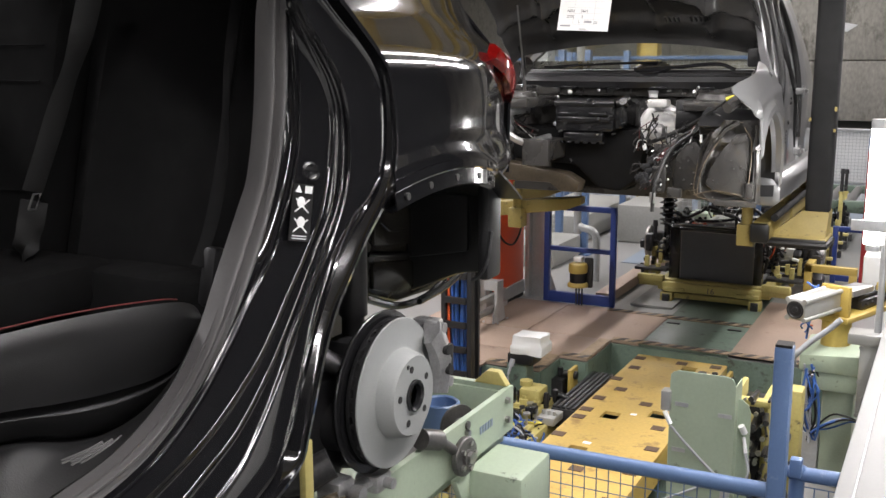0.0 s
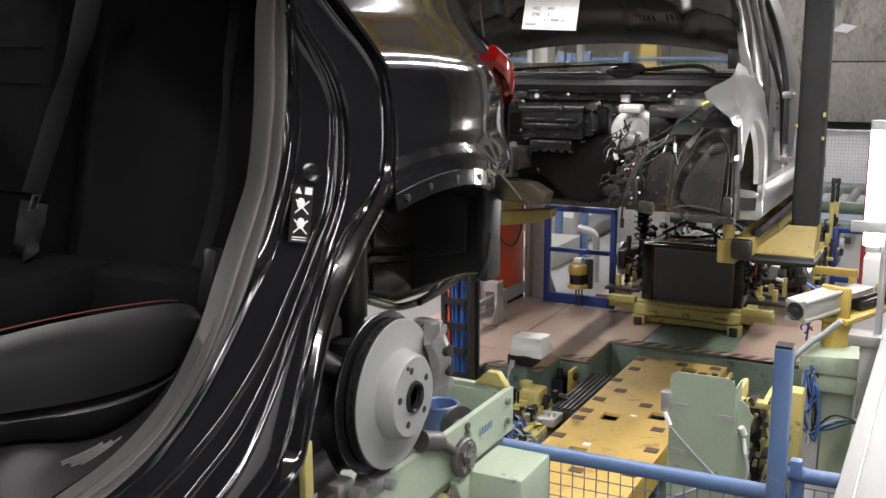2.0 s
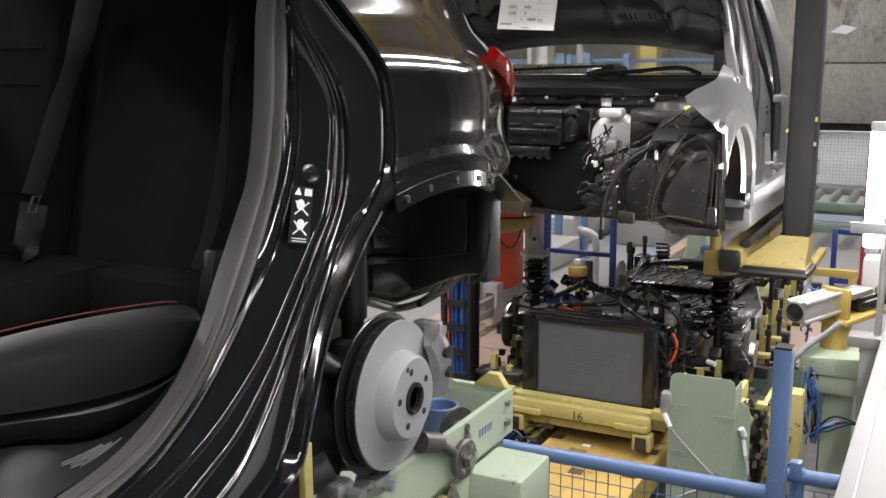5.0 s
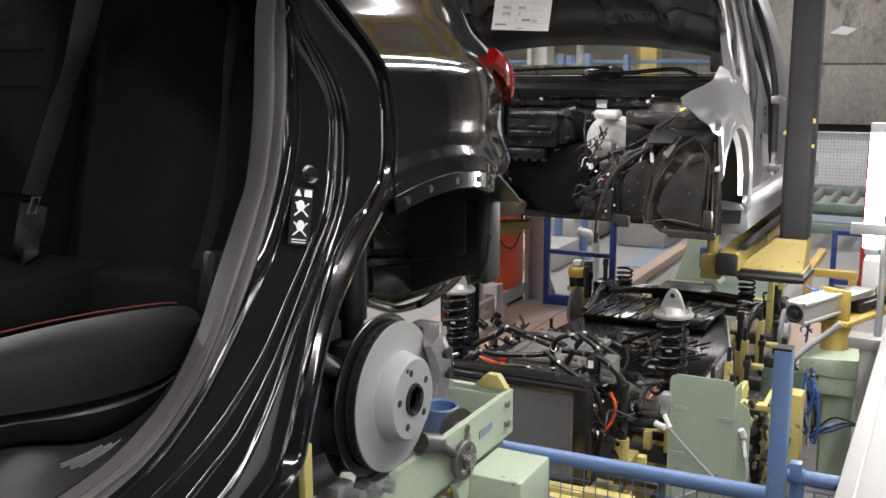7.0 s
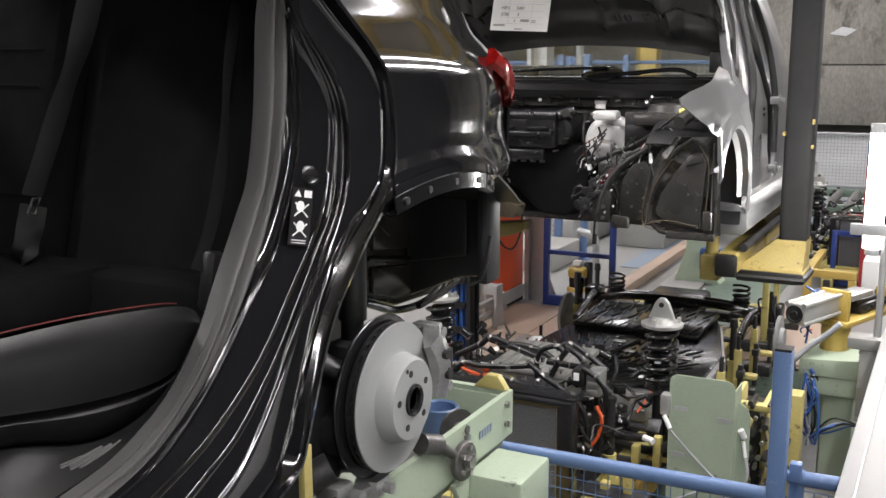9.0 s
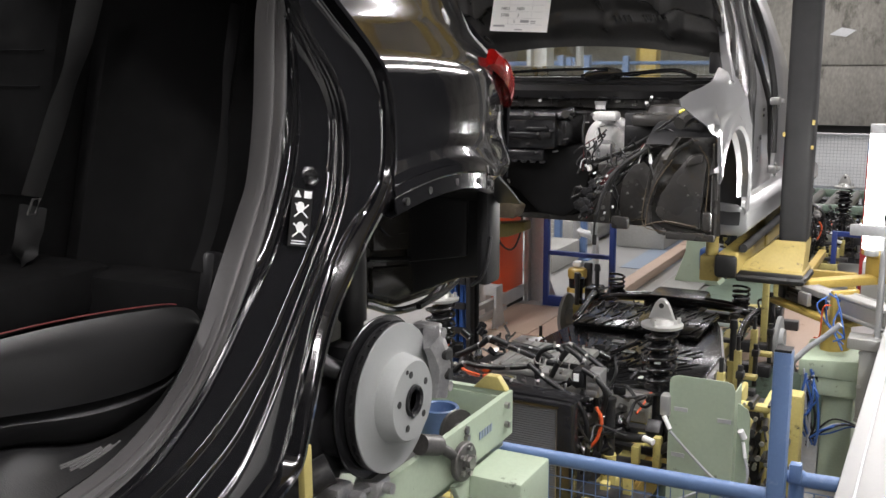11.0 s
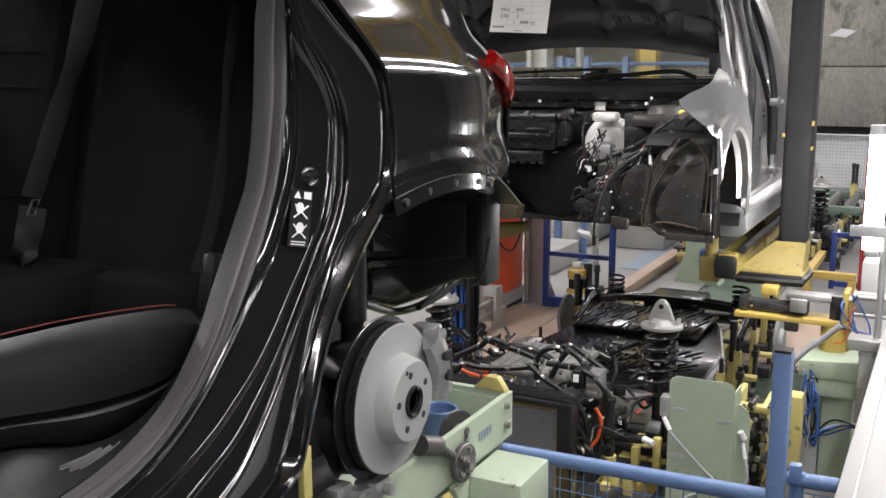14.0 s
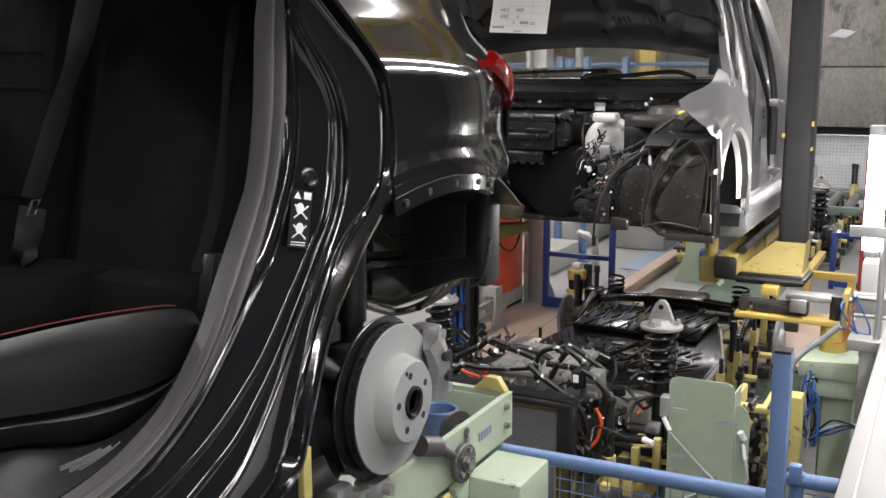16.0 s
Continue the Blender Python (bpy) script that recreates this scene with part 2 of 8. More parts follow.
def ring(bm, a, axis, prof, n=40):
    """Turned body about axis through a: prof is (distance along, radius)."""
    a, axis = Vector(a), Vector(axis).normalized()
    q = axis.to_track_quat("Z", "Y")
    rows = [[bm.verts.new(a + q @ Vector((r * math.cos(k * math.tau / n), r * math.sin(k * math.tau / n), h)))
             for k in range(n)] for h, r in prof]
    for p, s in zip(rows, rows[1:]):
        for k in range(n):
            bm.faces.new((p[k], p[(k + 1) % n], s[(k + 1) % n], s[k]))
    for row, flip in ((rows[0], True), (rows[-1], False)):
        if (row[0].co - row[n // 2].co).length > 1e-5:
            bm.faces.new(row[::-1] if flip else row)
    return bm


def smooth_path(pts, n=6):
    pts = [Vector(p) for p in pts]
    q = [2 * pts[0] - pts[1], *pts, 2 * pts[-1] - pts[-2]]
    out = []
    for i in range(1, len(q) - 2):
        p0, p1, p2, p3 = q[i - 1:i + 3]
        for k in range(n):
            t = k / n
            out.append(0.5 * (2 * p1 + (p2 - p0) * t + (2 * p0 - 5 * p1 + 4 * p2 - p3) * t * t + (3 * p1 - p0 - 3 * p2 + p3) * t ** 3))
    return out + [q[-2]]


def hose(bm, pts, r, n=8, sub=6, flat=1.0):
    path = smooth_path(pts, sub) if sub else [Vector(p) for p in pts]
    up = Vector((0.13, 0.21, 1)).normalized()
    rows = []
    for i, p in enumerate(path):
        d = (path[min(i + 1, len(path) - 1)] - path[max(i - 1, 0)]).normalized()
        s = d.cross(up)
        s = s.normalized() if s.length > 1e-3 else Vector((1, 0, 0))
        u = s.cross(d)
        rows.append([bm.verts.new(p + r * (math.cos(k * math.tau / n) * s + flat * math.sin(k * math.tau / n) * u)) for k in range(n)])
    for a, b in zip(rows, rows[1:]):
        for k in range(n):
            bm.faces.new((a[k], a[(k + 1) % n], b[(k + 1) % n], b[k]))
    bm.faces.new(rows[0][::-1])
    bm.faces.new(rows[-1])
    return bm


def prism(bm, outline, axis, lo, hi, bevel=0.0):
    """Outline in the two other axes (in order x, y, z), extruded along axis."""
    def at(p, v):
        c = list(p)
        c.insert("xyz".index(axis), v)
        return c
    a = [bm.verts.new(at(p, lo)) for p in outline]
    b = [bm.verts.new(at(p, hi)) for p in outline]
    fs = [bm.faces.new(a), bm.faces.new(b)]
    for i in range(len(a)):
        j = (i + 1) % len(a)
        fs.append(bm.faces.new((a[i], a[j], b[j], b[i])))
    bmesh.ops.recalc_face_normals(bm, faces=fs)
    if bevel:
        es = list({e for f in fs for e in f.edges})
        bmesh.ops.bevel(bm, geom=es, offset=bevel, segments=2, profile=0.5, affect="EDGES", clamp_overlap=True)
    return bm


def loft(bm, rows, closed=False):
    vs = [[bm.verts.new(p) for p in r] for r in rows]
    for a, b in zip(vs, vs[1:]):
        m = len(a)
        for k in range(m if closed else m - 1):
            bm.faces.new((a[k], a[(k + 1) % m], b[(k + 1) % m], b[k]))
    return bm


def even(pts, n):
    """n points evenly along a smooth curve through pts."""
    path = smooth_path(pts, 10)
    s = [0.0]
    for a, b in zip(path, path[1:]):
        s.append(s[-1] + (b - a).length)
    out, i = [], 0
    for k in range(n):
        d = s[-1] * k / (n - 1)
        while i < len(s) - 2 and s[i + 1] < d:
            i += 1
        f = (d - s[i]) / max(1e-9, s[i + 1] - s[i])
        out.append(path[i].lerp(path[i + 1], min(1, max(0, f))))
    return out


def thicken(bm, d):
    """Give a sheet its thickness: a second skin behind it, closed round the border."""
    bm.normal_update()
    front = bm.verts[:]
    skin = {v: bm.verts.new(v.co - v.normal * d) for v in front}
    rim = [(e.verts[0], e.verts[1]) for e in bm.edges if e.is_boundary]
    for f in bm.faces[:]:
        bm.faces.new([skin[v] for v in reversed(f.verts)])
    for a, b in rim:
        bm.faces.new((a, b, skin[b], skin[a]))
    bmesh.ops.recalc_face_normals(bm, faces=bm.faces)
    return bm


def word(name, text, size, m, material, parent, depth=0.0006):
    """Lettering as a mesh part, standing in the local xy plane of m."""
    cu = bpy.data.curves.new(name, "FONT")
    cu.body, cu.size, cu.extrude, cu.align_x, cu.align_y = text, size, depth, "CENTER", "CENTER"
    tmp = new(name, cu)
    me = bpy.data.meshes.new_from_object(tmp.evaluated_get(bpy.context.evaluated_depsgraph_get()))
    bpy.data.objects.remove(tmp)
    bm = B()
    bm.from_mesh(me)
    bmesh.ops.transform(bm, matrix=m, verts=bm.verts)
    return part(name, bm, material, parent, smooth=False)

# ================= the hall =================
def build_hall():
    # floor slab with the pit cut out: strips round the opening
    pit = (-2.72, -0.55, 0.5, 6.65)
    bm = B()
    box(bm, -30, pit[0], -8, 45, -0.3, -0.004)
    box(bm, pit[1], 20, -8, 45, -0.3, -0.004)
    box(bm, pit[0], pit[1], pit[3], 45, -0.3, -0.004)
    box(bm, pit[0], pit[1], -8, pit[2], -0.3, -0.004)
    f = solo("floor", bm, M_FLOOR, "pale grey painted concrete hall floor", "floor", kind="structure")
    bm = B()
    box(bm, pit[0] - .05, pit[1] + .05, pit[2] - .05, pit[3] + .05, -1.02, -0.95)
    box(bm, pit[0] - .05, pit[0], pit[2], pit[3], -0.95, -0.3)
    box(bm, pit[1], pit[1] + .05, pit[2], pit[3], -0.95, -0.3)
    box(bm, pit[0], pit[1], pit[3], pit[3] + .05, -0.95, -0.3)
    solo("pit_floor", bm, M_PIT, "dark grey concrete floor and walls of the lift pit", "pit", kind="structure")
    bm = B()
    box(bm, -30, 20, -8, 45, 5.6, 5.8)
    for y in range(-6, 45, 4):
        box(bm, -30, 20, y - .18, y + .18, 5.1, 5.6)
    solo("ceiling", bm, M_CEIL, "dim concrete hall ceiling with beams", "ceiling", kind="structure")
    for nm, e in (("wall_west", (-30.2, -30, -8, 45)), ("wall_south", (-30, 20, -8.2, -8)),
                  ("wall_north", (-30, 20, 45, 45.2))):
        bm = B()
        box(bm, *e, -0.3, 5.8)
        solo(nm, bm, M_CONC, "grey concrete hall wall", "wall", kind="structure")
    # unseen dark wall, added so the black paint mirrors something dark
    bm = B()
    box(bm, 4.0, 4.2, -8, 45, -0.3, 5.8)
    solo("wall_east", bm, M_ADDWALL, "unseen dark wall added to darken reflections in the black paint", "wall", kind="structure")
    # concrete slab edge that hangs across the far end of the line
    bm = B()
    for i in range(4):
        x = -9 + i * 4.5
        box(bm, x + .006, x + 4.494, 17, 17.4, 1.98, 5.6, 0.01)
    box(bm, -9, 9, 17.03, 17.4, 1.02, 1.975, 0.01)
    solo("wall_concrete_beam", bm, M_CONC, "stained board-marked concrete beam wall across the hall", "wall", kind="structure")
    bm = B()
    prism(bm, [(-1.932, 2.453), (-1.754, 2.564), (-1.536, 2.516), (-1.686, 2.414)], "y", 16.985, 16.997)
    solo("notice_sheet", bm, M_GALV, "small white sheet fixed on the concrete beam", "notice")


def tube_light(x, y, z, length, along, power):
    ob = thing("tube_light", (x, y, z), "white fluorescent tube light hung under the ceiling", "light", "hall tube lights")
    s = Vector((length / 2, 0.09, 0)) if along == "x" else Vector((0.09, length / 2, 0))
    bm = B()
    box(bm, x - s.x, x + s.x, y - s.y, y + s.y, z + .02, z + .08, 0.01)
    part("housing", bm, M_WHITE, ob)
    bm = B()
    d = Vector((length / 2 - .03, 0, 0)) if along == "x" else Vector((0, length / 2 - .03, 0))
    rod(bm, Vector((x, y, z)) - d, Vector((x, y, z)) + d, 0.034, n=10)
    part("tube", bm, M_LAMP, ob)
    bm = B()
    for k in (-.7, .7):
        q = Vector((x, y, z + .08)) + d * k
        rod(bm, q, (q.x, q.y, 5.6), 0.004, n=6)
    part("suspension_wire", bm, M_STEEL, ob)
    la = bpy.data.lights.new("tube_lamp", "AREA")
    la.shape, la.energy, la.color = "RECTANGLE", power, (1.0, 0.955, 0.965)
    la.size, la.size_y = (length, 0.16) if along == "x" else (0.16, length)
    lo = new("tube_lamp", la)
    lo.matrix_world = Matrix.Translation((x, y, z - .03))
    return ob


def build_lights():
    for y in (-2.6, 0.2, 3.0, 5.8, 8.6, 11.4):
        tube_light(0.55, y, 3.7, 2.4, "y", 84)
    for y in (0.2, 3.0, 5.8, 8.6, 11.4):
        tube_light(-4.1, y, 3.7, 2.4, "y", 84)
    for x, y in ((-1.7, 3.35), (-2.0, 15.2), (-5.0, 20.0), (-8.0, 11.0), (-8.0, 5.0), (-2.5, 25.0), (2.5, 22.0)):
        tube_light(x, y, 3.9, 3.0, "x", 115)
    # upper row, unseen, added to mirror brightly in the quarter panel's top
    for y in (4.4, 7.4, 10.4):
        tube_light(.1, y, 4.7, 2.6, "y", 45)


# ================= floor coverings and the pit =================
def build_floor():
    # plywood deck beside the pit, laid in sheets, with a stepped edge
    deck = thing("plywood_deck", (-3.0, 6.6, 0), "brown plywood deck sheets screwed beside the lift pit", "floor", kind="structure")
    cuts = [((-3.6, -2.69), (4.2, 5.75)), ((-3.6, -2.3), (5.757, 6.1)), ((-3.6, -2.1), (6.107, 6.62)), ((-3.6, -2.75), (6.627, 7.5)),
            ((-2.743, -1.9), (6.627, 7.5)), ((-1.27, -0.6), (6.7, 8.3))]
    for (x0, x1), (y0, y1) in cuts:
        bm = B()
        box(bm, x0, x1, y0, y1, 0.0, 0.018, 0.002)
        part("plywood_sheet", bm, M_WOOD, deck)
    bm = B()
    for a, b in (((-2.69, 5.75), (-2.3, 5.75)), ((-2.3, 6.1), (-2.1, 6.1)), ((-2.1, 6.62), (-0.6, 6.62))):
        box(bm, a[0], b[0], a[1] + .005, a[1] + .085, 0.019, 0.022)
    for x, y0, y1 in ((-2.3, 5.75, 6.1), (-2.1, 6.1, 6.62)):
        box(bm, x - .085, x - .005, y0 + .09, y1, 0.019, 0.022)
    box(bm, -1.9, -1.25, 7.42, 7.5, 0.013, 0.017)
    box(bm, -2.39, -1.9, 7.42, 7.5, 0.019, 0.022)
    part("edge_tape", bm, M_TAPE, deck, "worn tan edge tape")
    bm = B()
    k = 0
    for a, b in (((-2.69, 5.75), (-2.3, 5.75)), ((-2.3, 6.1), (-2.1, 6.1)), ((-2.1, 6.62), (-0.62, 6.62)), ((-2.39, 7.415), (-1.25, 7.415))):
        x = a[0] + .02
        while x < b[0] - .06:
            prism(bm, [(x, a[1] + .008), (x + .045, a[1] + .008), (x + .095, a[1] + .082), (x + .05, a[1] + .082)], "z", 0.0222, 0.0242)
            x += .1
    part("hazard_stripe", bm, M_HSTRIPE, deck, "dark slanted stripes of worn hazard tape", smooth=False)
    # steel plate between, where pallets roll in
    bm = B()
    box(bm, -1.897, -1.273, 6.63, 9.6, -0.002, 0.012, 0.002)
    pl = thing("rolling_plate", (-1.6, 7.5, 0), "dark green oily steel plate between plywood sheets", "floor", kind="structure")
    part("plate", bm, M_DGREEN, pl)
    bm = B()
    for x in (-1.82, -1.36):
        for y in (6.72, 7.3):
            box(bm, x - .05, x + .05, y - .02, y + .02, 0.012, 0.02, 0.003)
    part("clip", bm, M_DSTEEL, pl, "dark steel clips")
    # pit lining and steps
    lin = thing("pit_lining", (-2.3, 5.9, -0.9), "green painted steel lining of the stepped pit edge", "pit lining", kind="structure")
    for x0, x1, y0, y1 in ((-2.715, -2.30, 5.735, 5.75), (-2.305, -2.29, 5.75, 6.1), (-2.29, -2.1, 6.085, 6.1), (-2.105, -2.09, 6.1, 6.62),
                           (-2.09, -0.56, 6.605, 6.62)):
        bm = B()
        box(bm, x0, x1, y0, y1, -0.9, -0.002, 0.002)
        part("lining_plate", bm, M_DGREEN, lin)
    bm = B()
    box(bm, -2.75, -2.715, 4.2, 5.75, -0.5, 0.0, 0.004)
    part("edge_channel", bm, M_DBLUE, lin, "dark blue edge channel")
    # lift table
    tb = thing("lift_table", (-1.62, 5.2, -0.95), "worn yellow steel lift table plate with square cutouts", "lift table")
    x0, x1, y0, y1, z = -1.885, -1.265, 2.7, 6.6, -0.05
    holes = [(-1.68, 5.33), (-1.43, 5.46), (-1.68, 4.74), (-1.48, 6.40), (-1.68, 3.7), (-1.43, 3.95)]
    xs = sorted({x0, x1, *[h[0] - .05 for h in holes], *[h[0] + .05 for h in holes]})
    ys = sorted({y0, y1, *[h[1] - .06 for h in holes], *[h[1] + .06 for h in holes]})
    bm = B()
    for a, b in zip(xs, xs[1:]):
        for c, d in zip(ys, ys[1:]):
            if not any(abs((a + b) / 2 - h[0]) < .05 and abs((c + d) / 2 - h[1]) < .06 for h in holes):
                box(bm, a, b, c, d, z - .02, z)
    bmesh.ops.remove_doubles(bm, verts=bm.verts, dist=1e-4)
    part("table_plate", bm, M_TABLE, tb)
    bm = B()
    for s in (x0 + .012, x1 - .012):
        box(bm, s - .012, s + .012, y0, y1, z - .16, z - .021)
    box(bm, x0 + .03, x1 - .03, y1 - .03, y1 - .006, z - .16, z - .021)
    part("side_beam", bm, M_YELLOW, tb, "yellow side beams")
    bm = B()
    rng = random.Random(4)
    for x, y in ((-1.84, 6.52), (-1.815, 6.29), (-1.844, 6.0), (-1.775, 5.79), (-1.842, 5.60), (-1.84, 5.37), (-1.83, 5.24), (-1.84, 4.9),
                 (-1.552, 5.59), (-1.561, 6.52), (-1.367, 5.24), (-1.325, 4.92), (-1.337, 4.6), (-1.33, 6.52), (-1.592, 4.52), (-1.84, 4.35), (-1.34, 4.2), (-1.83, 3.9)):
        xx, yy = x + rng.uniform(-.012, .012), y + rng.uniform(-.02, .02)
        box(bm, xx - .036, xx + .036, yy - .032, yy + .032, z + .0006, z + .004)
    part("marking_patch", bm, M_BROWN, tb, "brown adhesive patches", smooth=False)
    bm = B()
    for x, y, s in ((-1.56, 5.40, .018), (-1.66, 4.86, .022), (-1.55, 4.70, .02), (-1.63, 4.66, .025)):
        box(bm, x - s, x + s, y - s * .7, y + s * .7, z + .0006, z + .003)
    part("label", bm, M_PAPER, tb, "small white stickers", smooth=False)
    bm = B()
    for y in (3.4, 5.6):
        box(bm, -1.9, -1.38, y - .25, y + .25, -0.95, z - .165, 0.01)
    part("scissor_base", bm, M_DGREEN, tb, "dark green lifting unit")
    for x, y in holes:
        bm = B()
        rod(bm, (x, y, z - .13), (x, y, z - .05), .03, .026, n=14)
        rod(bm, (x, y, z - .165), (x, y, z - .13), .045, n=14)
        part("locating_pin", bm, M_STEEL, tb)


def cable_bundle(bm, rng, a, b, n, r, sag=.1, spread=.06):
    a, b = Vector(a), Vector(b)
    for _ in range(n):
        j = lambda s=spread: Vector((rng.uniform(-s, s), rng.uniform(-s, s), rng.uniform(-s, s)))
        m1, m2 = a.lerp(b, .33) + j(spread * 1.6), a.lerp(b, .66) + j(spread * 1.6)
        m1.z -= sag * rng.random()
        m2.z -= sag * rng.random()
        hose(bm, [a + j(), m1, m2, b + j()], r * rng.uniform(.8, 1.2), n=6, sub=5)


def build_pit_gear():
    """The drive beside the table: chain tray, valve blocks, cables."""
    ob = thing("pit_drive", (-2.3, 5.0, -0.95), "pale yellow drive unit with grey chain cover and valve blocks", "machine")
    bm = B()
    box(bm, -2.09, -1.93, 5.42, 6.2, -0.22, -0.10, 0.01)
    for i in range(5):
        box(bm, -2.085 + i * .031, -2.062 + i * .031, 5.43, 6.19, -0.10, -0.086, 0.004)
    part("chain_cover", bm, M_DSTEEL, ob, "dark ribbed chain cover")
    bm = B()
    box(bm, -2.70, -1.93, 4.0, 5.7, -0.95, -0.40, 0.01)
    box(bm, -2.4, -2.1, 4.6, 5.7, -0.40, -0.24, 0.01)
    box(bm, -2.34, -2.14, 5.30, 5.62, -0.24, -0.10, 0.02)
    box(bm, -2.30, -2.16, 5.40, 5.56, -0.10, 0.0, 0.02)
    box(bm, -2.14, -2.04, 4.9, 5.25, -0.24, -0.14, 0.015)
    box(bm, -2.47, -2.36, 5.0, 5.2, -0.40, -0.06, 0.015)
    rod(bm, (-2.28, 5.48, -.0), (-2.28, 5.48, .03), .04, n=20)
    part("drive_body", bm, M_PALE, ob)
    bm = B()
    r5 = random.Random(5)
    for i in range(9):
        x, y = -2.34 + (i % 3) * .08, 5.28 + (i // 3) * .13
        z = -.10 + r5.uniform(-.03, .04)
        w = r5.uniform(.02, .035)
        box(bm, x - w, x + w, y - w, y + w, -.24, z, .005)
        rod(bm, (x, y, z), (x, y, z + .02), w * .6, n=10)
    box(bm, -2.13, -2.09, 5.05, 5.5, -.16, -.12, .006)
    part("valve_body", bm, M_PALE, ob, "pale yellow valve bodies")
    bm = B()
    for i in range(14):
        x, y = r5.uniform(-2.38, -2.12), r5.uniform(5.22, 5.64)
        box(bm, x - .014, x + .014, y - .014, y + .014, -.12, r5.uniform(-.06, .0), .004)
    part("solenoid", bm, M_BLACK, ob)
    rng = random.Random(11)
    bm = B()
    for i in range(46):
        x, y = rng.uniform(-2.6, -2.05), rng.uniform(4.4, 5.6)
        z = rng.uniform(-.34, -.04)
        w = rng.uniform(.015, .05)
        if rng.random() < .5:
            rod(bm, (x, y, z), (x + rng.uniform(-.1, .1), y + rng.uniform(-.05, .05), z + rng.uniform(.02, .09)), w * .55, n=10)
        else:
            box(bm, x - w, x + w, y - w, y + w, z - w * .6, z + w * .6, 0.005, m=Matrix.Rotation(rng.random() * .6, 4, "Z"))
        if i % 2:
            rod(bm, (x, y, z), (x, y, -.40), .008, n=6)
    part("valve_block", bm, M_BLACKG, ob, "black valves and fittings")
    bm = B()
    for i in range(40):
        x, y, z = rng.uniform(-2.6, -2.05), rng.uniform(4.4, 5.6), rng.uniform(-.28, -.02)
        rod(bm, (x, y, -.40), (x, y, z), rng.uniform(.006, .014), n=8)
        rod(bm, (x, y, z), (x, y, z + .012), rng.uniform(.014, .026), n=8)
    part("fitting", bm, M_CAST, ob, "bright metal fittings")
    bm = B()
    box(bm, -2.11, -2.0, 5.24, 5.40, -.15, -.10, .006)
    for i in range(3):
        rod(bm, (-2.09 + i * .035, 5.3, -.10), (-2.09 + i * .035, 5.3, -.075), .011, n=10)
    part("valve_island", bm, M_ALU, ob)
    for m, k, nm in ((M_HOSEB, 34, "blue_hose"), (M_HOSEG, 8, "grey_hose"), (M_RUBBERB, 16, "black_hose"), (M_HOSEY, 3, "yellow_hose")):
        bm = B()
        cable_bundle(bm, rng, (-2.42, 5.22, -.16), (-2.08, 4.98, -.20), k, .0055, .04, .09)
        cable_bundle(bm, rng, (-2.40, 5.12, -.20), (-2.1, 5.2, -.16), k // 2, .0055, .07, .06)
        cable_bundle(bm, rng, (-2.5, 5.45, -.1), (-2.35, 4.8, -.2), k // 2, .0065, .05, .09)
        part(nm, bm, m, ob)
    # box on a post with a white plastic bag over it
    pb = thing("sensor_post", (-2.45, 5.6, -0.95), "green sensor post with a white plastic cover bag", "sensor")
    bm = B()
    box(bm, -2.47, -2.33, 5.6, 5.72, -0.95, 0.09, 0.006)
    part("post", bm, M_DGREEN, pb)
    bm = B()
    box(bm, -2.46, -2.28, 5.585, 5.735, 0.09, 0.155, 0.008)
    part("sensor_head", bm, M_BLACK, pb)
    bm = B()
    bmesh.ops.create_cube(bm, size=1)
    bmesh.ops.scale(bm, vec=(.215, .17, .12), verts=bm.verts)
    bmesh.ops.subdivide_edges(bm, edges=bm.edges[:], cuts=7, use_grid_fill=True)
    for v in bm.verts:
        if v.co.z > 0:
            v.co.x *= .9 - .4 * v.co.z
            v.co.y *= .9
        v.co += noise.noise_vector(v.co * 11) * .009
    bmesh.ops.translate(bm, verts=bm.verts, vec=(-2.33, 5.67, .215))
    part("cover_bag", bm, M_WPLAST, pb, "crumpled white plastic bag")
    bm = B()
    hose(bm, [(-2.42, 5.58, 0.11), (-2.44, 5.55, 0.0), (-2.47, 5.5, -.3), (-2.55, 5.4, -.55)], .009)
    rod(bm, (-2.42, 5.585, 0.12), (-2.425, 5.57, .075), .018, n=10)
    part("sensor_cable", bm, M_HOSEG, pb)
    # small clamps and stops along the pit edge
    for x, y, w in ((-2.16, 6.0, .07), (-1.2, 6.35, .06)):
        st = thing("end_stop", (x, y, -0.95), "ochre steel end stop with damper at the pit edge", "stop", "end stops")
        bm = B()
        box(bm, x - .012, x + .012, y - w, y + w, -.95, -.02, .004)
        part("stop_plate", bm, M_YELLOW, st)
        bm = B()
        box(bm, x - .2, x - .05, y - .06, y + .06, -.95, -.1, .008)
        rod(bm, (x - .06, y, -.07), (x + .03, y, -.07), .028, n=14)
        rod(bm, (x - .17, y - .03, -.1), (x - .17, y - .03, -.03), .03, n=14)
        rod(bm, (x - .1, y + .03, -.1), (x - .1, y + .03, -.04), .02, n=14)
        part("damper", bm, M_DSTEEL, st)


# ================= left background =================
def bar_frame(bm, x0, x1, y, z0, z1, w=.04, d=.04, cross=()):
    box(bm, x0, x0 + w, y - d / 2, y + d / 2, z0, z1, .003)
    box(bm, x1 - w, x1, y - d / 2, y + d / 2, z0, z1, .003)
    box(bm, x0 + w, x1 - w, y - d / 2, y + d / 2, z1 - w, z1, .003)
    for z, h in cross:
        box(bm, x0 + w, x1 - w, y - d / 2, y + d / 2, z, z + h, .003)


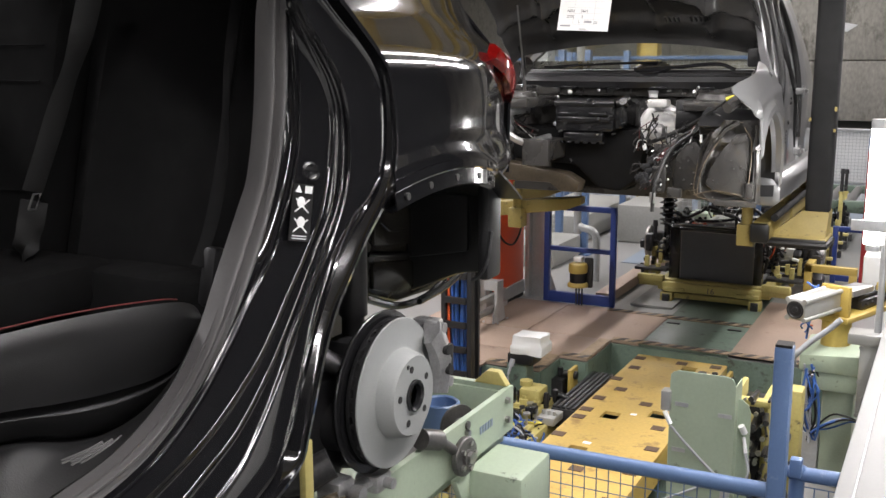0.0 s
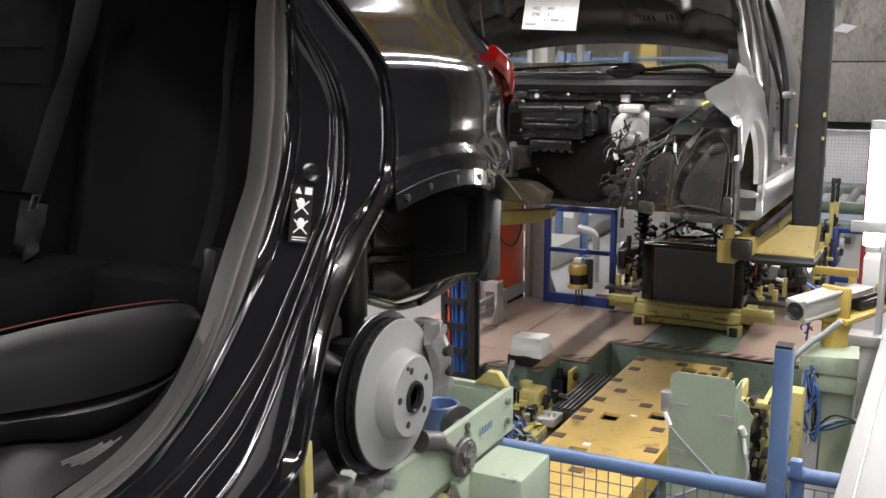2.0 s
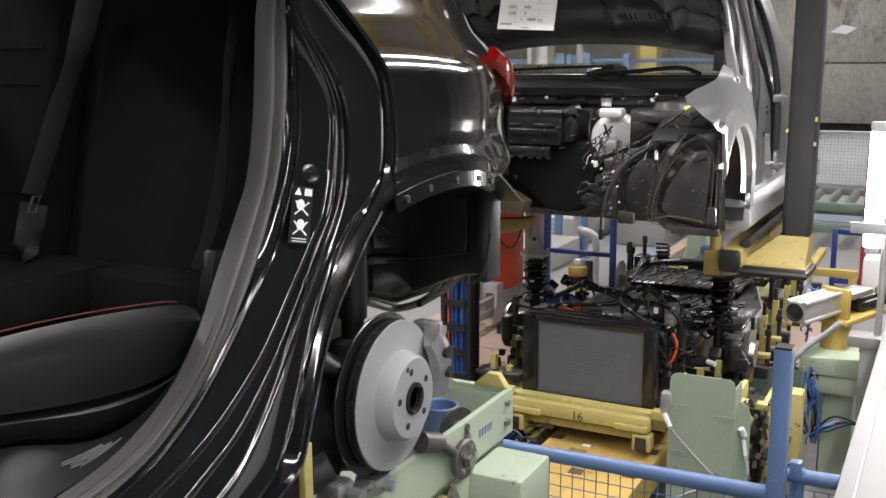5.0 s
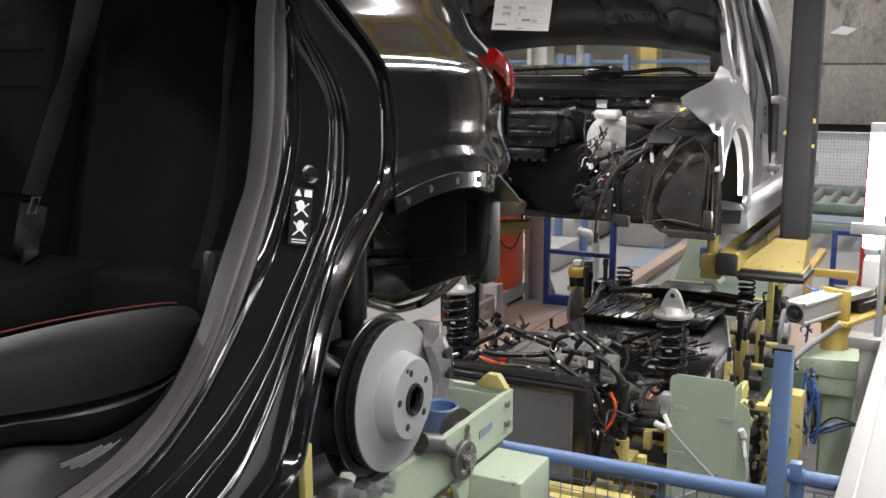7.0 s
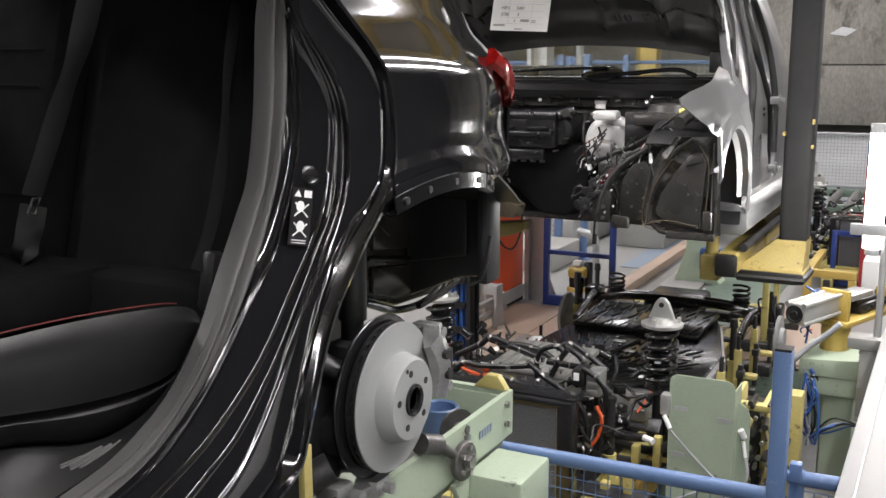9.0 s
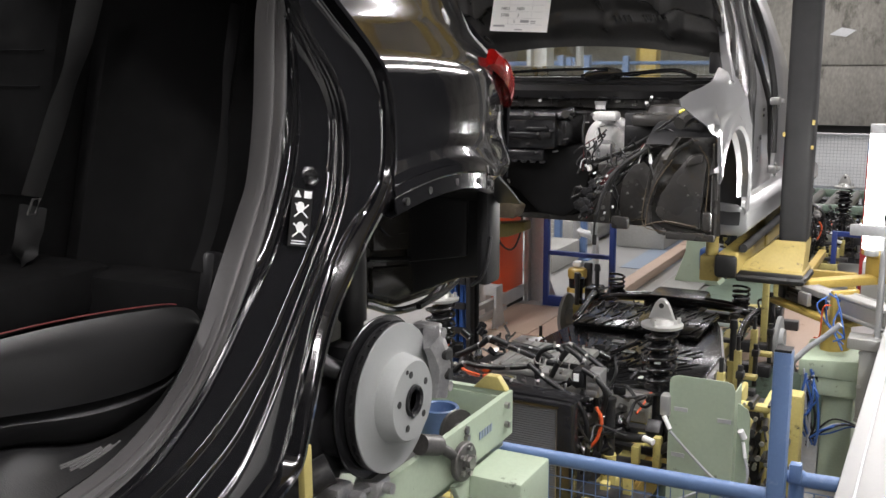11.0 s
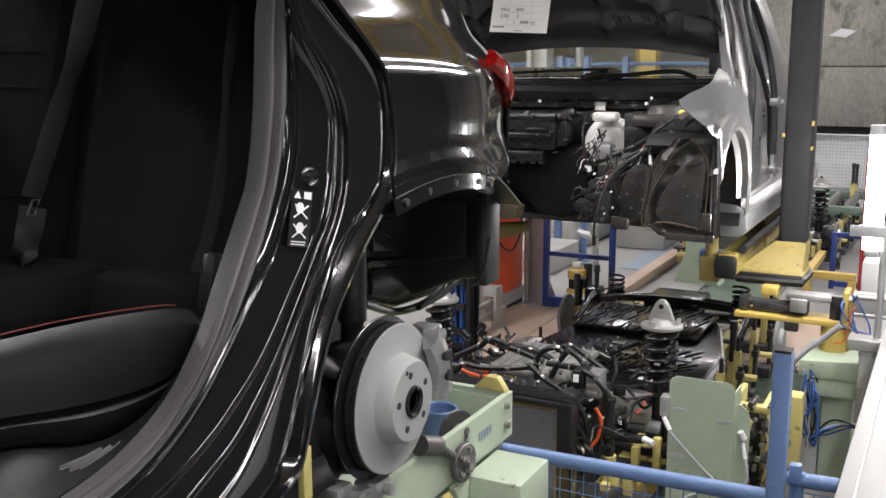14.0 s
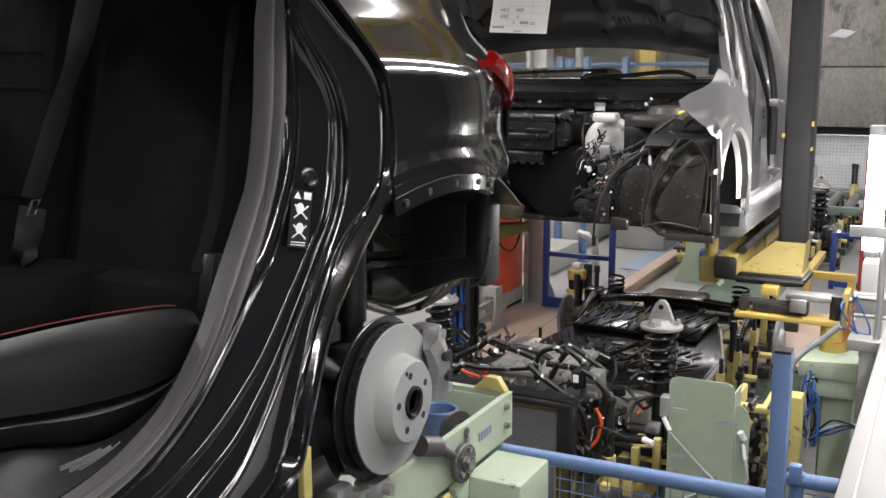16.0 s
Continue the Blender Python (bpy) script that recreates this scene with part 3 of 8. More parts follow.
def wire_mesh(bm, a, u, v, nu, nv, r=.0018):
    """Welded wires over the rectangle a + u + v."""
    a, u, v = Vector(a), Vector(u), Vector(v)
    for i in range(nu + 1):
        p = a + u * (i / nu)
        rod(bm, p, p + v, r, n=4, caps=False)
    for j in range(nv + 1):
        p = a + v * (j / nv)
        rod(bm, p, p + u, r, n=4, caps=False)


def build_background_left():
    g = thing("gate", (-2.68, 7.54, 0), "dark blue painted steel gate frame on the deck", "gate")
    bm = B()
    bar_frame(bm, -2.985, -2.37, 7.54, 0.02, 0.84, .045, .045, ((.455, .035), (.02, .085)))
    part("gate_frame", bm, M_DBLUE, g)
    s = thing("laser_scanner", (-2.66, 7.46, 0.12), "yellow and black safety laser scanner on the blue gate", "scanner")
    bm = B()
    ring(bm, (-2.66, 7.46, .30), (0, 0, 1), [(0, .072), (.012, .078), (.06, .078), (.075, .07), (.082, .05), (.082, 0.001)], 28)
    ring(bm, (-2.66, 7.46, .185), (0, 0, 1), [(0, .05), (.0, .085), (.02, .085), (.035, .074), (.035, .05)], 28)
    box(bm, -2.72, -2.6, 7.44, 7.515, .2, .37, .01)
    part("body", bm, M_YELLOW, s)
    bm = B()
    ring(bm, (-2.66, 7.46, .21), (0, 0, 1), [(0, .066), (.09, .07)], 28)
    part("window", bm, M_BLACKG, s, "glossy black scanner window")
    bm = B()
    box(bm, -2.70, -2.63, 7.45, 7.53, .385, .43, .006)
    part("indicator_box", bm, M_WPLAST, s)
    bm = B()
    box(bm, -2.62, -2.55, 7.49, 7.53, .17, .42, .012)
    for x in (-2.68, -2.655, -2.63):
        rod(bm, (x, 7.48, .02), (x, 7.48, .19), .007, n=8)
    part("bracket", bm, M_DSTEEL, s)
    # orange sheet door in a galvanised frame
    d = thing("orange_panel", (-3.2, 7.4, 0), "orange sheet steel safety door in a grey frame", "door")
    bm = B()
    box(bm, -3.24, -3.21, 6.95, 7.62, .16, 1.6, .004)
    part("sheet", bm, M_ORANGE, d)
    bm = B()
    box(bm, -3.25, -3.2, 6.9, 7.64, .05, .158, .004)
    box(bm, -3.25, -3.19, 6.82, 6.94, 0.0, 1.7, .006)
    part("door_frame", bm, M_GALV, d)
    # dark strip stands in for the shade in the gap under the door
    bm = B()
    box(bm, -3.26, -3.215, 6.95, 7.64, 0, .048)
    part("skirt", bm, M_SHADE, d)
    bm = B()
    hose(bm, [(-3.19, 6.98, .85), (-3.17, 7.05, .62), (-3.17, 7.3, .52), (-3.18, 7.5, .66), (-3.19, 7.55, 1.0)], .008)
    part("cable", bm, M_RUBBERB, d)
    c = thing("steel_column", (-3.1, 7.68, 0), "grey steel column with a bolted foot plate", "column")
    bm = B()
    box(bm, -3.19, -3.15, 7.6, 7.76, 0.012, 3.2, .004)
    box(bm, -3.05, -3.01, 7.6, 7.76, 0.012, 3.2, .004)
    box(bm, -3.149, -3.051, 7.66, 7.69, 0.012, 3.2, .002)
    part("profile", bm, M_GALV, c)
    bm = B()
    box(bm, -3.26, -2.9, 7.5, 7.86, 0, .012, .003)
    prism(bm, [(-3.0, .012), (-2.9, .012), (-3.0, .26)], "y", 7.66, 7.68)
    for x in (-2.93, -3.0):
        for y in (7.54, 7.6):
            rod(bm, (x, y, .012), (x, y, .045), .009, n=8)
    part("foot_plate", bm, M_GALV, c)
    # low aluminium rail beside the deck
    r = thing("guide_rail", (-3.05, 6.4, 0), "aluminium profile guide rail on a bolted foot", "rail")
    bm = B()
    for z in (.10, .2):
        box(bm, -3.1, -3.06, 5.2, 6.95, z, z + .04, .005)
    part("rail", bm, M_ALU, r)
    bm = B()
    box(bm, -3.16, -2.98, 6.62, 6.86, 0, .012, .002)
    box(bm, -3.055, -3.03, 6.68, 6.8, .012, .34, .004)
    prism(bm, [(6.63, .012), (6.68, .012), (6.68, .2)], "x", -3.05, -3.035)
    prism(bm, [(6.80, .012), (6.85, .012), (6.80, .2)], "x", -3.05, -3.035)
    for x in (-3.13, -3.01):
        for y in (6.65, 6.83):
            rod(bm, (x, y, .012), (x, y, .03), .008, n=8)
    box(bm, -3.15, -3.055, 6.7, 6.78, .26, .34, .004)
    part("foot", bm, M_GALV, r)
    for y in (6.86, 6.6):
        u = thing("upright_profile", (-3.2, y, 0), "grey aluminium upright profile", "upright", "upright profiles")
        bm = B()
        box(bm, -3.32, -3.25, y - .08, y - .03, 0, 1.9, .004)
        part("profile", bm, M_ALU, u)
    # cable tray standing upright behind the wheel
    t = thing("cable_riser", (-2.55, 5.05, -.95), "black cable riser filled with bright blue hoses", "cable riser")
    bm = B()
    box(bm, -2.645, -2.615, 5.02, 5.08, -.95, 1.0, .003)
    box(bm, -2.475, -2.445, 5.02, 5.08, -.95, 1.0, .003)
    for i in range(13):
        box(bm, -2.615, -2.475, 5.01, 5.03, -.9 + i * .15, -.86 + i * .15, .003)
    box(bm, -2.655, -2.435, 5.1, 5.12, -.95, 1.0)
    part("ladder_frame", bm, M_BLACK, t)
    bm = B()
    rng = random.Random(5)
    for i in range(16):
        x = -2.595 + rng.random() * .1
        hose(bm, [(x + rng.uniform(-.015, .015), 5.06 + rng.uniform(-.01, .02), z) for z in (-.9, -.4, .1, .5, .98)], .008, n=6)
    part("blue_hose", bm, M_HOSEB, t)
    bm = B()
    hose(bm, [(-2.610, 5.05, -.9), (-2.605, 5.045, .5), (-2.610, 5.05, .98)], .008)
    part("orange_cable", bm, M_HOSEO, t)
    # concrete upstands and blocks beyond the gate
    for x0, x1, y0, y1, h in ((-4.1, -3.4, 8.8, 9.6, .22), (-4.4, -3.6, 10.2, 12.0, .3), (-3.3, -2.75, 10.5, 11.7, .42), (-6.5, -5.2, 9.5, 11.5, .8)):
        bm = B()
        box(bm, x0, x1, y0, y1, 0, h, .02)
        solo("concrete_block", bm, M_CBLOCK, "pale rough concrete plinth on the hall floor", "plinth", "concrete plinths")
    bm = B()
    box(bm, -2.30, -1.95, 7.75, 10.8, 0.0, .02, .006)
    solo("rail_upstand", bm, M_CBLOCK, "low pale concrete upstand along the line", "kerb", kind="structure")
    bm = B()
    box(bm, -2.9, -2.45, 9.4, 14, .001, .004)
    box(bm, -5, -1.0, 13.2, 16.6, .001, .004)
    solo("floor_marking", bm, M_FBLUE, "worn blue walkway marking on the floor", "marking", kind="structure")
    bm = B()
    box(bm, -2.59, -2.46, 7.7, 14.5, 0.0, .09, .01)
    solo("cable_channel", bm, M_WOOD, "brown cover plate of a floor cable channel", "cable channel", kind="structure")
    # blue far fence with wire mesh
    for i, (x0, x1, y) in enumerate(((-5.1, -3.66, 9.64), (-3.38, -3.38 + 1e-3, 9.64), (-3.44, -1.9, 11.15), (-4.6, -3.44, 12.4), (-6.2, -4.7, 12.8))):
        fe = thing("safety_fence", ((x0 + x1) / 2, y, 0), "light blue safety fence panel with welded wire mesh", "fence", "hall fences")
        for x in {x0, round(x1, 2)}:
            bm = B()
            box(bm, x - .035, x + .035, y - .035, y + .035, 0.01, 2.1, .004)
            box(bm, x - .08, x + .08, y - .08, y + .08, 0, .01)
            part("post", bm, M_BLUE, fe)
        if x1 - x0 < .1:
            continue
        bm = B()
        box(bm, x0 + .036, x1 - .036, y - .015, y + .015, 2.0, 2.04, .003)
        box(bm, x0 + .036, x1 - .036, y - .015, y + .015, .15, .19, .003)
        part("frame", bm, M_BLUE, fe)
        bm = B()
        wire_mesh(bm, (x0 + .04, y, .19), (x1 - x0 - .08, 0, 0), (0, 0, 1.81), 24, 34, .0022)
        part("wire_mesh", bm, M_GALV, fe)
    # grey pipes
    p = thing("pipe_run", (-3.4, 9.3, 0), "light grey pipe bending down to the floor", "pipe")
    bm = B()
    hose(bm, [(-3.05, 8.5, 2.6), (-3.05, 8.5, .62), (-3.02, 8.5, .5), (-2.9, 8.5, .46), (-2.86, 8.5, .36), (-2.86, 8.5, 0.0)], .035, n=12)
    hose(bm, [(-3.1, 11.5, .55), (-2.7, 11.5, .55), (-2.6, 11.5, .45), (-2.6, 11.5, 0.0)], .05, n=12)
    part("pipe", bm, M_GALV, p)
    # motor stand seen under the hanging car
    m = thing("motor_stand", (-2.09, 9.09, 0), "green machine stand with a blue electric motor", "machine")
    bm = B()
    x, y = -2.09, 9.09
    prism(bm, [(x - .16, 0.0), (x + .28, 0.0), (x + .22, .07), (x + .12, .1), (x + .12, .62), (x - .04, .62), (x - .06, .3)], "y", y - .12, y + .12, .008)
    part("stand", bm, M_GREEN, m)
    bm = B()
    rod(bm, (x - .2, y, .55), (x, y, .55), .075, n=20)
    rod(bm, (x - .24, y, .55), (x - .2, y, .55), .05, n=20)
    part("shaft_housing", bm, M_DSTEEL, m)
    bm = B()
    box(bm, x + .1, x + .3, y - .25, y - .121, .16, .36, .015)
    ring(bm, (x + .2, y - .25, .26), (0, -1, 0), [(0, .07), (.02, .07), (.025, .05), (.025, .001)], 20)
    part("motor", bm, mat("motor_blue", (0.03, 0.07, 0.2), .4), m, "dark blue electric motor")

# ================= near car =================
CX = -1.74


def side_x(y, z, flare=0.0):
    """Outer skin of the body side: plan curve towards the tail, shoulder and tumblehome."""
    plan = 0.0 if y < 1.5 else 0.105 * ((y - 1.5) / 0.68) ** 2.3
    prof = np.mean(np.interp([z - .012, z - .006, z, z + .006, z + .012], (1.2, 1.70, 1.77, 1.86, 1.90, 1.94, 1.98, 2.015, 2.045, 2.09, 2.3, 2.6),
                             (.05, .012, 0.0, .021, .0195, .021, .026, .033, .056, .107, .215, .38)))
    return -0.862 - plan - float(prof)


def arch_low(y):
    """Height of the wheel arch's edge."""
    return 1.779 - 0.42 * (y - 1.66) ** 2


def curve_on(pts, x, n=44):
    return even([(x, y, z) for y, z in pts], n)


def build_near_car():
    car = thing("black_car", (CX, 1.68, 1.0), "glossy black car body without doors, bumper or wheels", "car")
    # door-opening seal and stepped jamb, from the inner edge out to the shut line
    seal_in = curve_on([(1.271, 2.173), (1.263, 2.121), (1.254, 2.078), (1.241, 1.948), (1.218, 1.843), (1.191, 1.793), (1.132, 1.697), (1.08, 1.612), (1.013, 1.545), (0.914, 1.495), (0.809, 1.473), (0.728, 1.463)], -0.985, 80)
    seal_out = curve_on([(1.265, 2.17), (1.265, 2.12), (1.266, 2.035), (1.258, 1.948), (1.237, 1.861), (1.201, 1.777), (1.154, 1.697), (1.097, 1.623), (1.03, 1.556), (0.952, 1.499), (0.856, 1.47), (0.751, 1.456)], -0.935, 80)
    fold_a = curve_on([(1.246, 2.168), (1.246, 2.118), (1.252, 2.077), (1.26, 2.009), (1.267, 1.935), (1.244, 1.839), (1.19, 1.736), (1.153, 1.699), (1.113, 1.655), (1.064, 1.604), (1.007, 1.553), (0.931, 1.505), (0.849, 1.476), (0.749, 1.461)], -0.918, 80)
    fold_b = curve_on([(1.23, 2.166), (1.23, 2.117), (1.247, 2.076), (1.289, 2.026), (1.323, 1.981), (1.34, 1.927), (1.328, 1.845), (1.299, 1.774), (1.264, 1.725), (1.215, 1.67), (1.162, 1.61), (1.118, 1.569), (1.045, 1.518), (0.976, 1.483), (0.903, 1.457), (0.817, 1.434)], -0.903, 80)
    fold_c = curve_on([(1.22, 2.165), (1.222, 2.116), (1.245, 2.076), (1.291, 2.03), (1.328, 1.986), (1.348, 1.931), (1.341, 1.844), (1.317, 1.777), (1.273, 1.719), (1.223, 1.656), (1.168, 1.588), (1.119, 1.539), (1.054, 1.486), (0.985, 1.452), (0.883, 1.406)], -0.893, 80)
    ridge = curve_on([(1.212, 2.163), (1.215, 2.116), (1.247, 2.072), (1.293, 2.026), (1.33, 1.977), (1.352, 1.917), (1.351, 1.843), (1.328, 1.781), (1.287, 1.722), (1.238, 1.658), (1.193, 1.6), (1.146, 1.537), (1.095, 1.478), (1.04, 1.433), (0.936, 1.384)], -0.884, 80)
    shut_in = curve_on([(1.209, 2.163), (1.273, 2.118), (1.324, 2.082), (1.381, 2.044), (1.423, 2.007), (1.444, 1.967), (1.45, 1.912), (1.448, 1.859), (1.436, 1.821), (1.402, 1.789), (1.351, 1.755), (1.306, 1.715), (1.263, 1.658), (1.224, 1.594), (1.191, 1.525), (1.16, 1.461), (1.118, 1.404), (1.004, 1.355)], -0.874, 80)
    shut_out = curve_on([(1.207, 2.178), (1.289, 2.119), (1.342, 2.083), (1.4, 2.042), (1.447, 2.001), (1.463, 1.963), (1.471, 1.909), (1.47, 1.852), (1.457, 1.811), (1.422, 1.772), (1.37, 1.727), (1.317, 1.672), (1.274, 1.625), (1.237, 1.559), (1.206, 1.485), (1.185, 1.436), (1.159, 1.399), (1.026, 1.347)], -0.862, 80)
    bm = B()
    rows = []
    for k in range(29):
        a = k / 28
        lobe = abs(math.sin(a * math.pi / .54)) if a < .54 else abs(math.sin((a - .54) * math.pi / .46))
        bulge = .008 * math.sin(a * math.pi) + .010 * lobe ** .6
        rows.append([p.lerp(q, a) + Vector((bulge, -.35 * bulge, 0)) for p, q in zip(seal_in, seal_out)])
    loft(bm, rows)
    thicken(bm, .012)
    part("door_seal", bm, M_RUBBER, car, "grey rubber door seal")
    bm = B()
    gap = [p.lerp(q, .5) + Vector((-.02, 0, 0)) for p, q in zip(shut_in, shut_out)]
    lines = [seal_out, fold_a, fold_b, fold_c, ridge, shut_in, gap, shut_out]
    steps = (14, 30, 16, 16, 30, 10, 10)
    hollow = (-.003, .0, -.001, -.001, -.004, 0, 0)
    folds = ((1, .0055, .0045), (2, .006, .0045), (3, .004, .0035), (4, .005, .0045), (5, .003, .004), (7, .003, .004))
    rows = []
    for j, (p_line, q_line) in enumerate(zip(lines, lines[1:])):
        for k in range(steps[j] + (j == len(steps) - 1)):
            a = k / steps[j]
            row = []
            for i, (p, q) in enumerate(zip(p_line, q_line)):
                c = p.lerp(q, a)
                h = hollow[j] * math.sin(a * math.pi) * min(1, (q - p).length / .05)
                for m_, high, wide in folds:
                    h += high * math.exp(-((c - lines[m_][i]).length / wide) ** 2)
                row.append(c + Vector((.8, -.6, .05)) * h)
            rows.append(row)
    loft(bm, rows)
    thicken(bm, .008)
    part("door_jamb", bm, M_PAINT, car)
    # pressed dimple and plug above the sticker
    bm = B()
    ring(bm, (-.9, 1.275, 1.845), (.8, -.6, 0), [(-.012, .016), (-.008, .016), (-.006, .012), (-.012, .001)], 20)
    part("jamb_plug", bm, M_BLACKG, car)
    # outer skin: rows from the shut line to the tail
    arch_y, arch_z, arch_r = 1.665, 1.345, .445
    bm = B()
    grid = []
    nz, ny = 46, 60
    for j in range(ny + 1):
        f = j / ny
        col = []
        for i in range(nz + 1):
            g = i / nz
            # lower border follows the wheel arch, upper border is the roof rail
            y = 1.475 + f * 1.1
            lowz = max(arch_low(y), 1.742) if y > 1.9 else arch_low(y)
            z = lowz + (2.5 - lowz) * g
            ys = y
            if f < .25:
                # front border leans with the shut line
                front = float(np.interp(z, (1.76, 1.811, 1.852, 1.909, 1.963, 2.001, 2.042, 2.083, 2.119, 2.178, 2.5), (1.43, 1.457, 1.47, 1.471, 1.463, 1.447, 1.40, 1.342, 1.289, 1.207, .95)))
                ys = front + (1.475 + .25 * 1.1 - front) * (f / .25)
            lip = .012 * math.exp(-((z - lowz) / .02) ** 2)
            flare = .012 * math.exp(-((z - lowz - .05) / .03) ** 2) * (1 if y < 2.15 else max(0, 1 - (y - 2.15) / .2))
            col.append((side_x(ys, z) + flare - lip, ys, z))
        grid.append(col)
    loft(bm, grid)
    thicken(bm, .006)
    part("quarter_panel", bm, M_PAINT, car)
    # rolled-in wheel-arch lip
    bm = B()
    rows = []
    for k in range(30):
        y = 1.455 + k * .50 / 29
        z = arch_low(y)
        c = Vector((side_x(y, z) + .012, y, z))
        n = Vector((0, .6 * (y - 1.68), 1)).normalized()
        rows.append([c + n * .05 + Vector((.001, 0, 0)), c + n * .034 + Vector((.004, 0, 0)), c + n * .03, c + Vector((.002, 0, 0)), c - n * .006 + Vector((-.012, 0, 0)), c + Vector((-.05, 0, 0)) + n * .004])
    loft(bm, rows)
    thicken(bm, .004)
    part("arch_lip", bm, M_PAINT, car)
    bm = B()
    for y in (1.49, 1.58, 1.70, 1.82, 1.91):
        z = arch_low(y) + .015
        x = side_x(y, z) + .014
        rod(bm, (x - .008, y, z), (x + .004, y, z), .007, n=12)
    part("plug", bm, M_BLACK, car)
    # fuel flap outline on the panel: a raised bead whose highlight stands for the gap
    bm = B()
    flap = [(1.645, 2.044), (1.648, 2.042), (1.67, 1.995), (1.702, 1.94), (1.736, 1.897), (1.812, 1.883), (1.894, 1.885), (1.91, 1.914)]
    hose(bm, [(side_x(y, z) + .0004, y, z) for y, z in flap], .0022, n=8)
    part("flap_gap", bm, M_PAINT, car)
    # wheelhouse: inner panel, rear wall and liner
    bm = B()
    rows = []
    for k in range(25):
        y = 1.42 + k * .70 / 24
        z = 1.845 - .75 * (y - 1.66) ** 2 * (1 if y > 1.5 else 2.2)
        rows.append([(x, y, z + .012 * math.sin(x * 60)) for x in (-.90, -.93, -1.0, -1.1, -1.2, -1.28)])
    loft(bm, rows)
    thicken(bm, .005)
    part("wheelhouse", bm, M_BLACK, car)
    bm = B()
    box(bm, -1.33, -1.28, 1.62, 2.3, 1.50, 1.9, .01)
    box(bm, -1.33, -1.28, 1.52, 1.68, 1.2, 1.51, .01)
    part("inner_panel", bm, M_BLACKG, car)
    bm = B()
    prism(bm, [(-1.46, 1.43), (-1.36, 1.40), (-1.2, 1.44), (-1.06, 1.50), (-.985, 1.51), (-.985, 1.74), (-1.46, 1.78)], "y", 2.11, 2.15, .012)
    prism(bm, [(-1.20, 1.53), (-1.03, 1.56), (-1.03, 1.70), (-1.2, 1.70)], "y", 2.095, 2.112, .01)
    part("rear_apron", bm, M_BLACK, car)
    bm = B()
    box(bm, -.99, -.958, 2.06, 2.14, 1.50, 1.745, .012)
    part("bumper_bracket", bm, M_BLACK, car)
    bm = B()
    prism(bm, [(1.894, 1.683), (2.223, 1.656), (2.352, 1.59), (2.372, 1.46), (2.252, 1.413), (2.056, 1.422), (1.907, 1.473)], "x", -1.27, -1.2, .02)
    prism(bm, [(1.923, 1.68), (2.159, 1.651), (2.235, 1.608), (2.241, 1.546), (1.925, 1.589)], "x", -1.202, -1.188, .01)
    prism(bm, [(1.918, 1.552), (2.218, 1.505), (2.171, 1.454), (2.043, 1.449), (1.921, 1.485)], "x", -1.202, -1.19, .01)
    part("liner", bm, M_LINER, car, "waxed black inner wheelhouse panel")
    bm = B()
    hose(bm, [(-1.19, 1.899, 1.574), (-1.19, 2.029, 1.551), (-1.19, 2.299, 1.512)], .006, n=8)
    hose(bm, [(-1.185, 2.023, 1.687), (-1.185, 2.211, 1.653), (-1.185, 2.29, 1.585), (-1.185, 2.309, 1.489), (-1.185, 2.208, 1.421), (-1.185, 2.031, 1.423), (-1.185, 1.875, 1.475)], .010, n=8)
    hose(bm, [(-1.15, 2.254, 1.667), (-1.15, 2.327, 1.566), (-1.15, 2.314, 1.476), (-1.15, 2.221, 1.44), (-1.15, 2.068, 1.429)], .009, n=8)
    hose(bm, [(-1.185, 1.949, 1.643), (-1.185, 1.995, 1.616), (-1.185, 2.082, 1.608)], .003, n=6)
    part("brake_hose", bm, M_BLACKG, car)
    bm = B()
    hose(bm, [(-1.0, 2.06, 1.50), (-.975, 2.06, 1.52), (-.96, 2.06, 1.56), (-.955, 2.07, 1.62)], .005, n=8)
    part("bracket", bm, M_DSTEEL, car)
    # rear underfloor and a wax-brown cross tube
    bm = B()
    box(bm, -2.4, -1.29, 1.3, 2.5, 1.50, 1.53, .01)
    part("rear_floor", bm, M_BLACK, car)
    # tail lamp, wrapping the corner
    bm = B()
    rows = []
    for k in range(12):
        y = 2.085 + k * .039
        top, low = 2.035 - .004 * k, 2.035 - .012 * k - .03 * math.sin(k / 11 * math.pi)
        rows.append([(side_x(y, z) + .010 + .012 * math.sin(g * math.pi), y, z) for g in [i / 6 for i in range(7)] for z in (low + (top - low) * g,)])
    loft(bm, rows)
    thicken(bm, .02)
    tl = part("tail_lamp", bm, M_TAIL, car, "red tail lamp")
    bm = B()
    for k in range(5):
        y = 2.16 + k * .08
        rod(bm, (side_x(y, 2.0) - .02, y, 1.96 - k * .008), (side_x(y, 2.0) - .02, y, 2.02 - k * .01), .012, n=8)
    part("reflector", bm, M_REDP, tl)
    # tailgate, roof and the far side, closing the body
    bm = B()
    rows = []
    for k in range(17):
        f = 1 - k / 8
        row = []
        for z, y in ((1.70, 2.575), (1.9, 2.6), (2.05, 2.57), (2.2, 2.5), (2.45, 2.38)):
            half = side_x(2.5, z) - CX - .012
            row.append((CX + f * half, y + .10 * (1 - f * f), z))
        rows.append(row)
    loft(bm, rows)
    thicken(bm, .01)
    part("tailgate", bm, M_PAINT, car)
    bm = B()
    rows = []
    for k in range(25):
        y = -.75 + k * 3.0 / 24
        crown = .06 - .10 * ((y - .7) / 1.6) ** 2
        rows.append([(CX + f * (.60 + .02 * (y < 1.2)), y, 2.62 + crown * (1 - .5 * f * f) - .05 * abs(f) ** 6) for f in [i / 8 - 1 for i in range(17)]])
    loft(bm, rows)
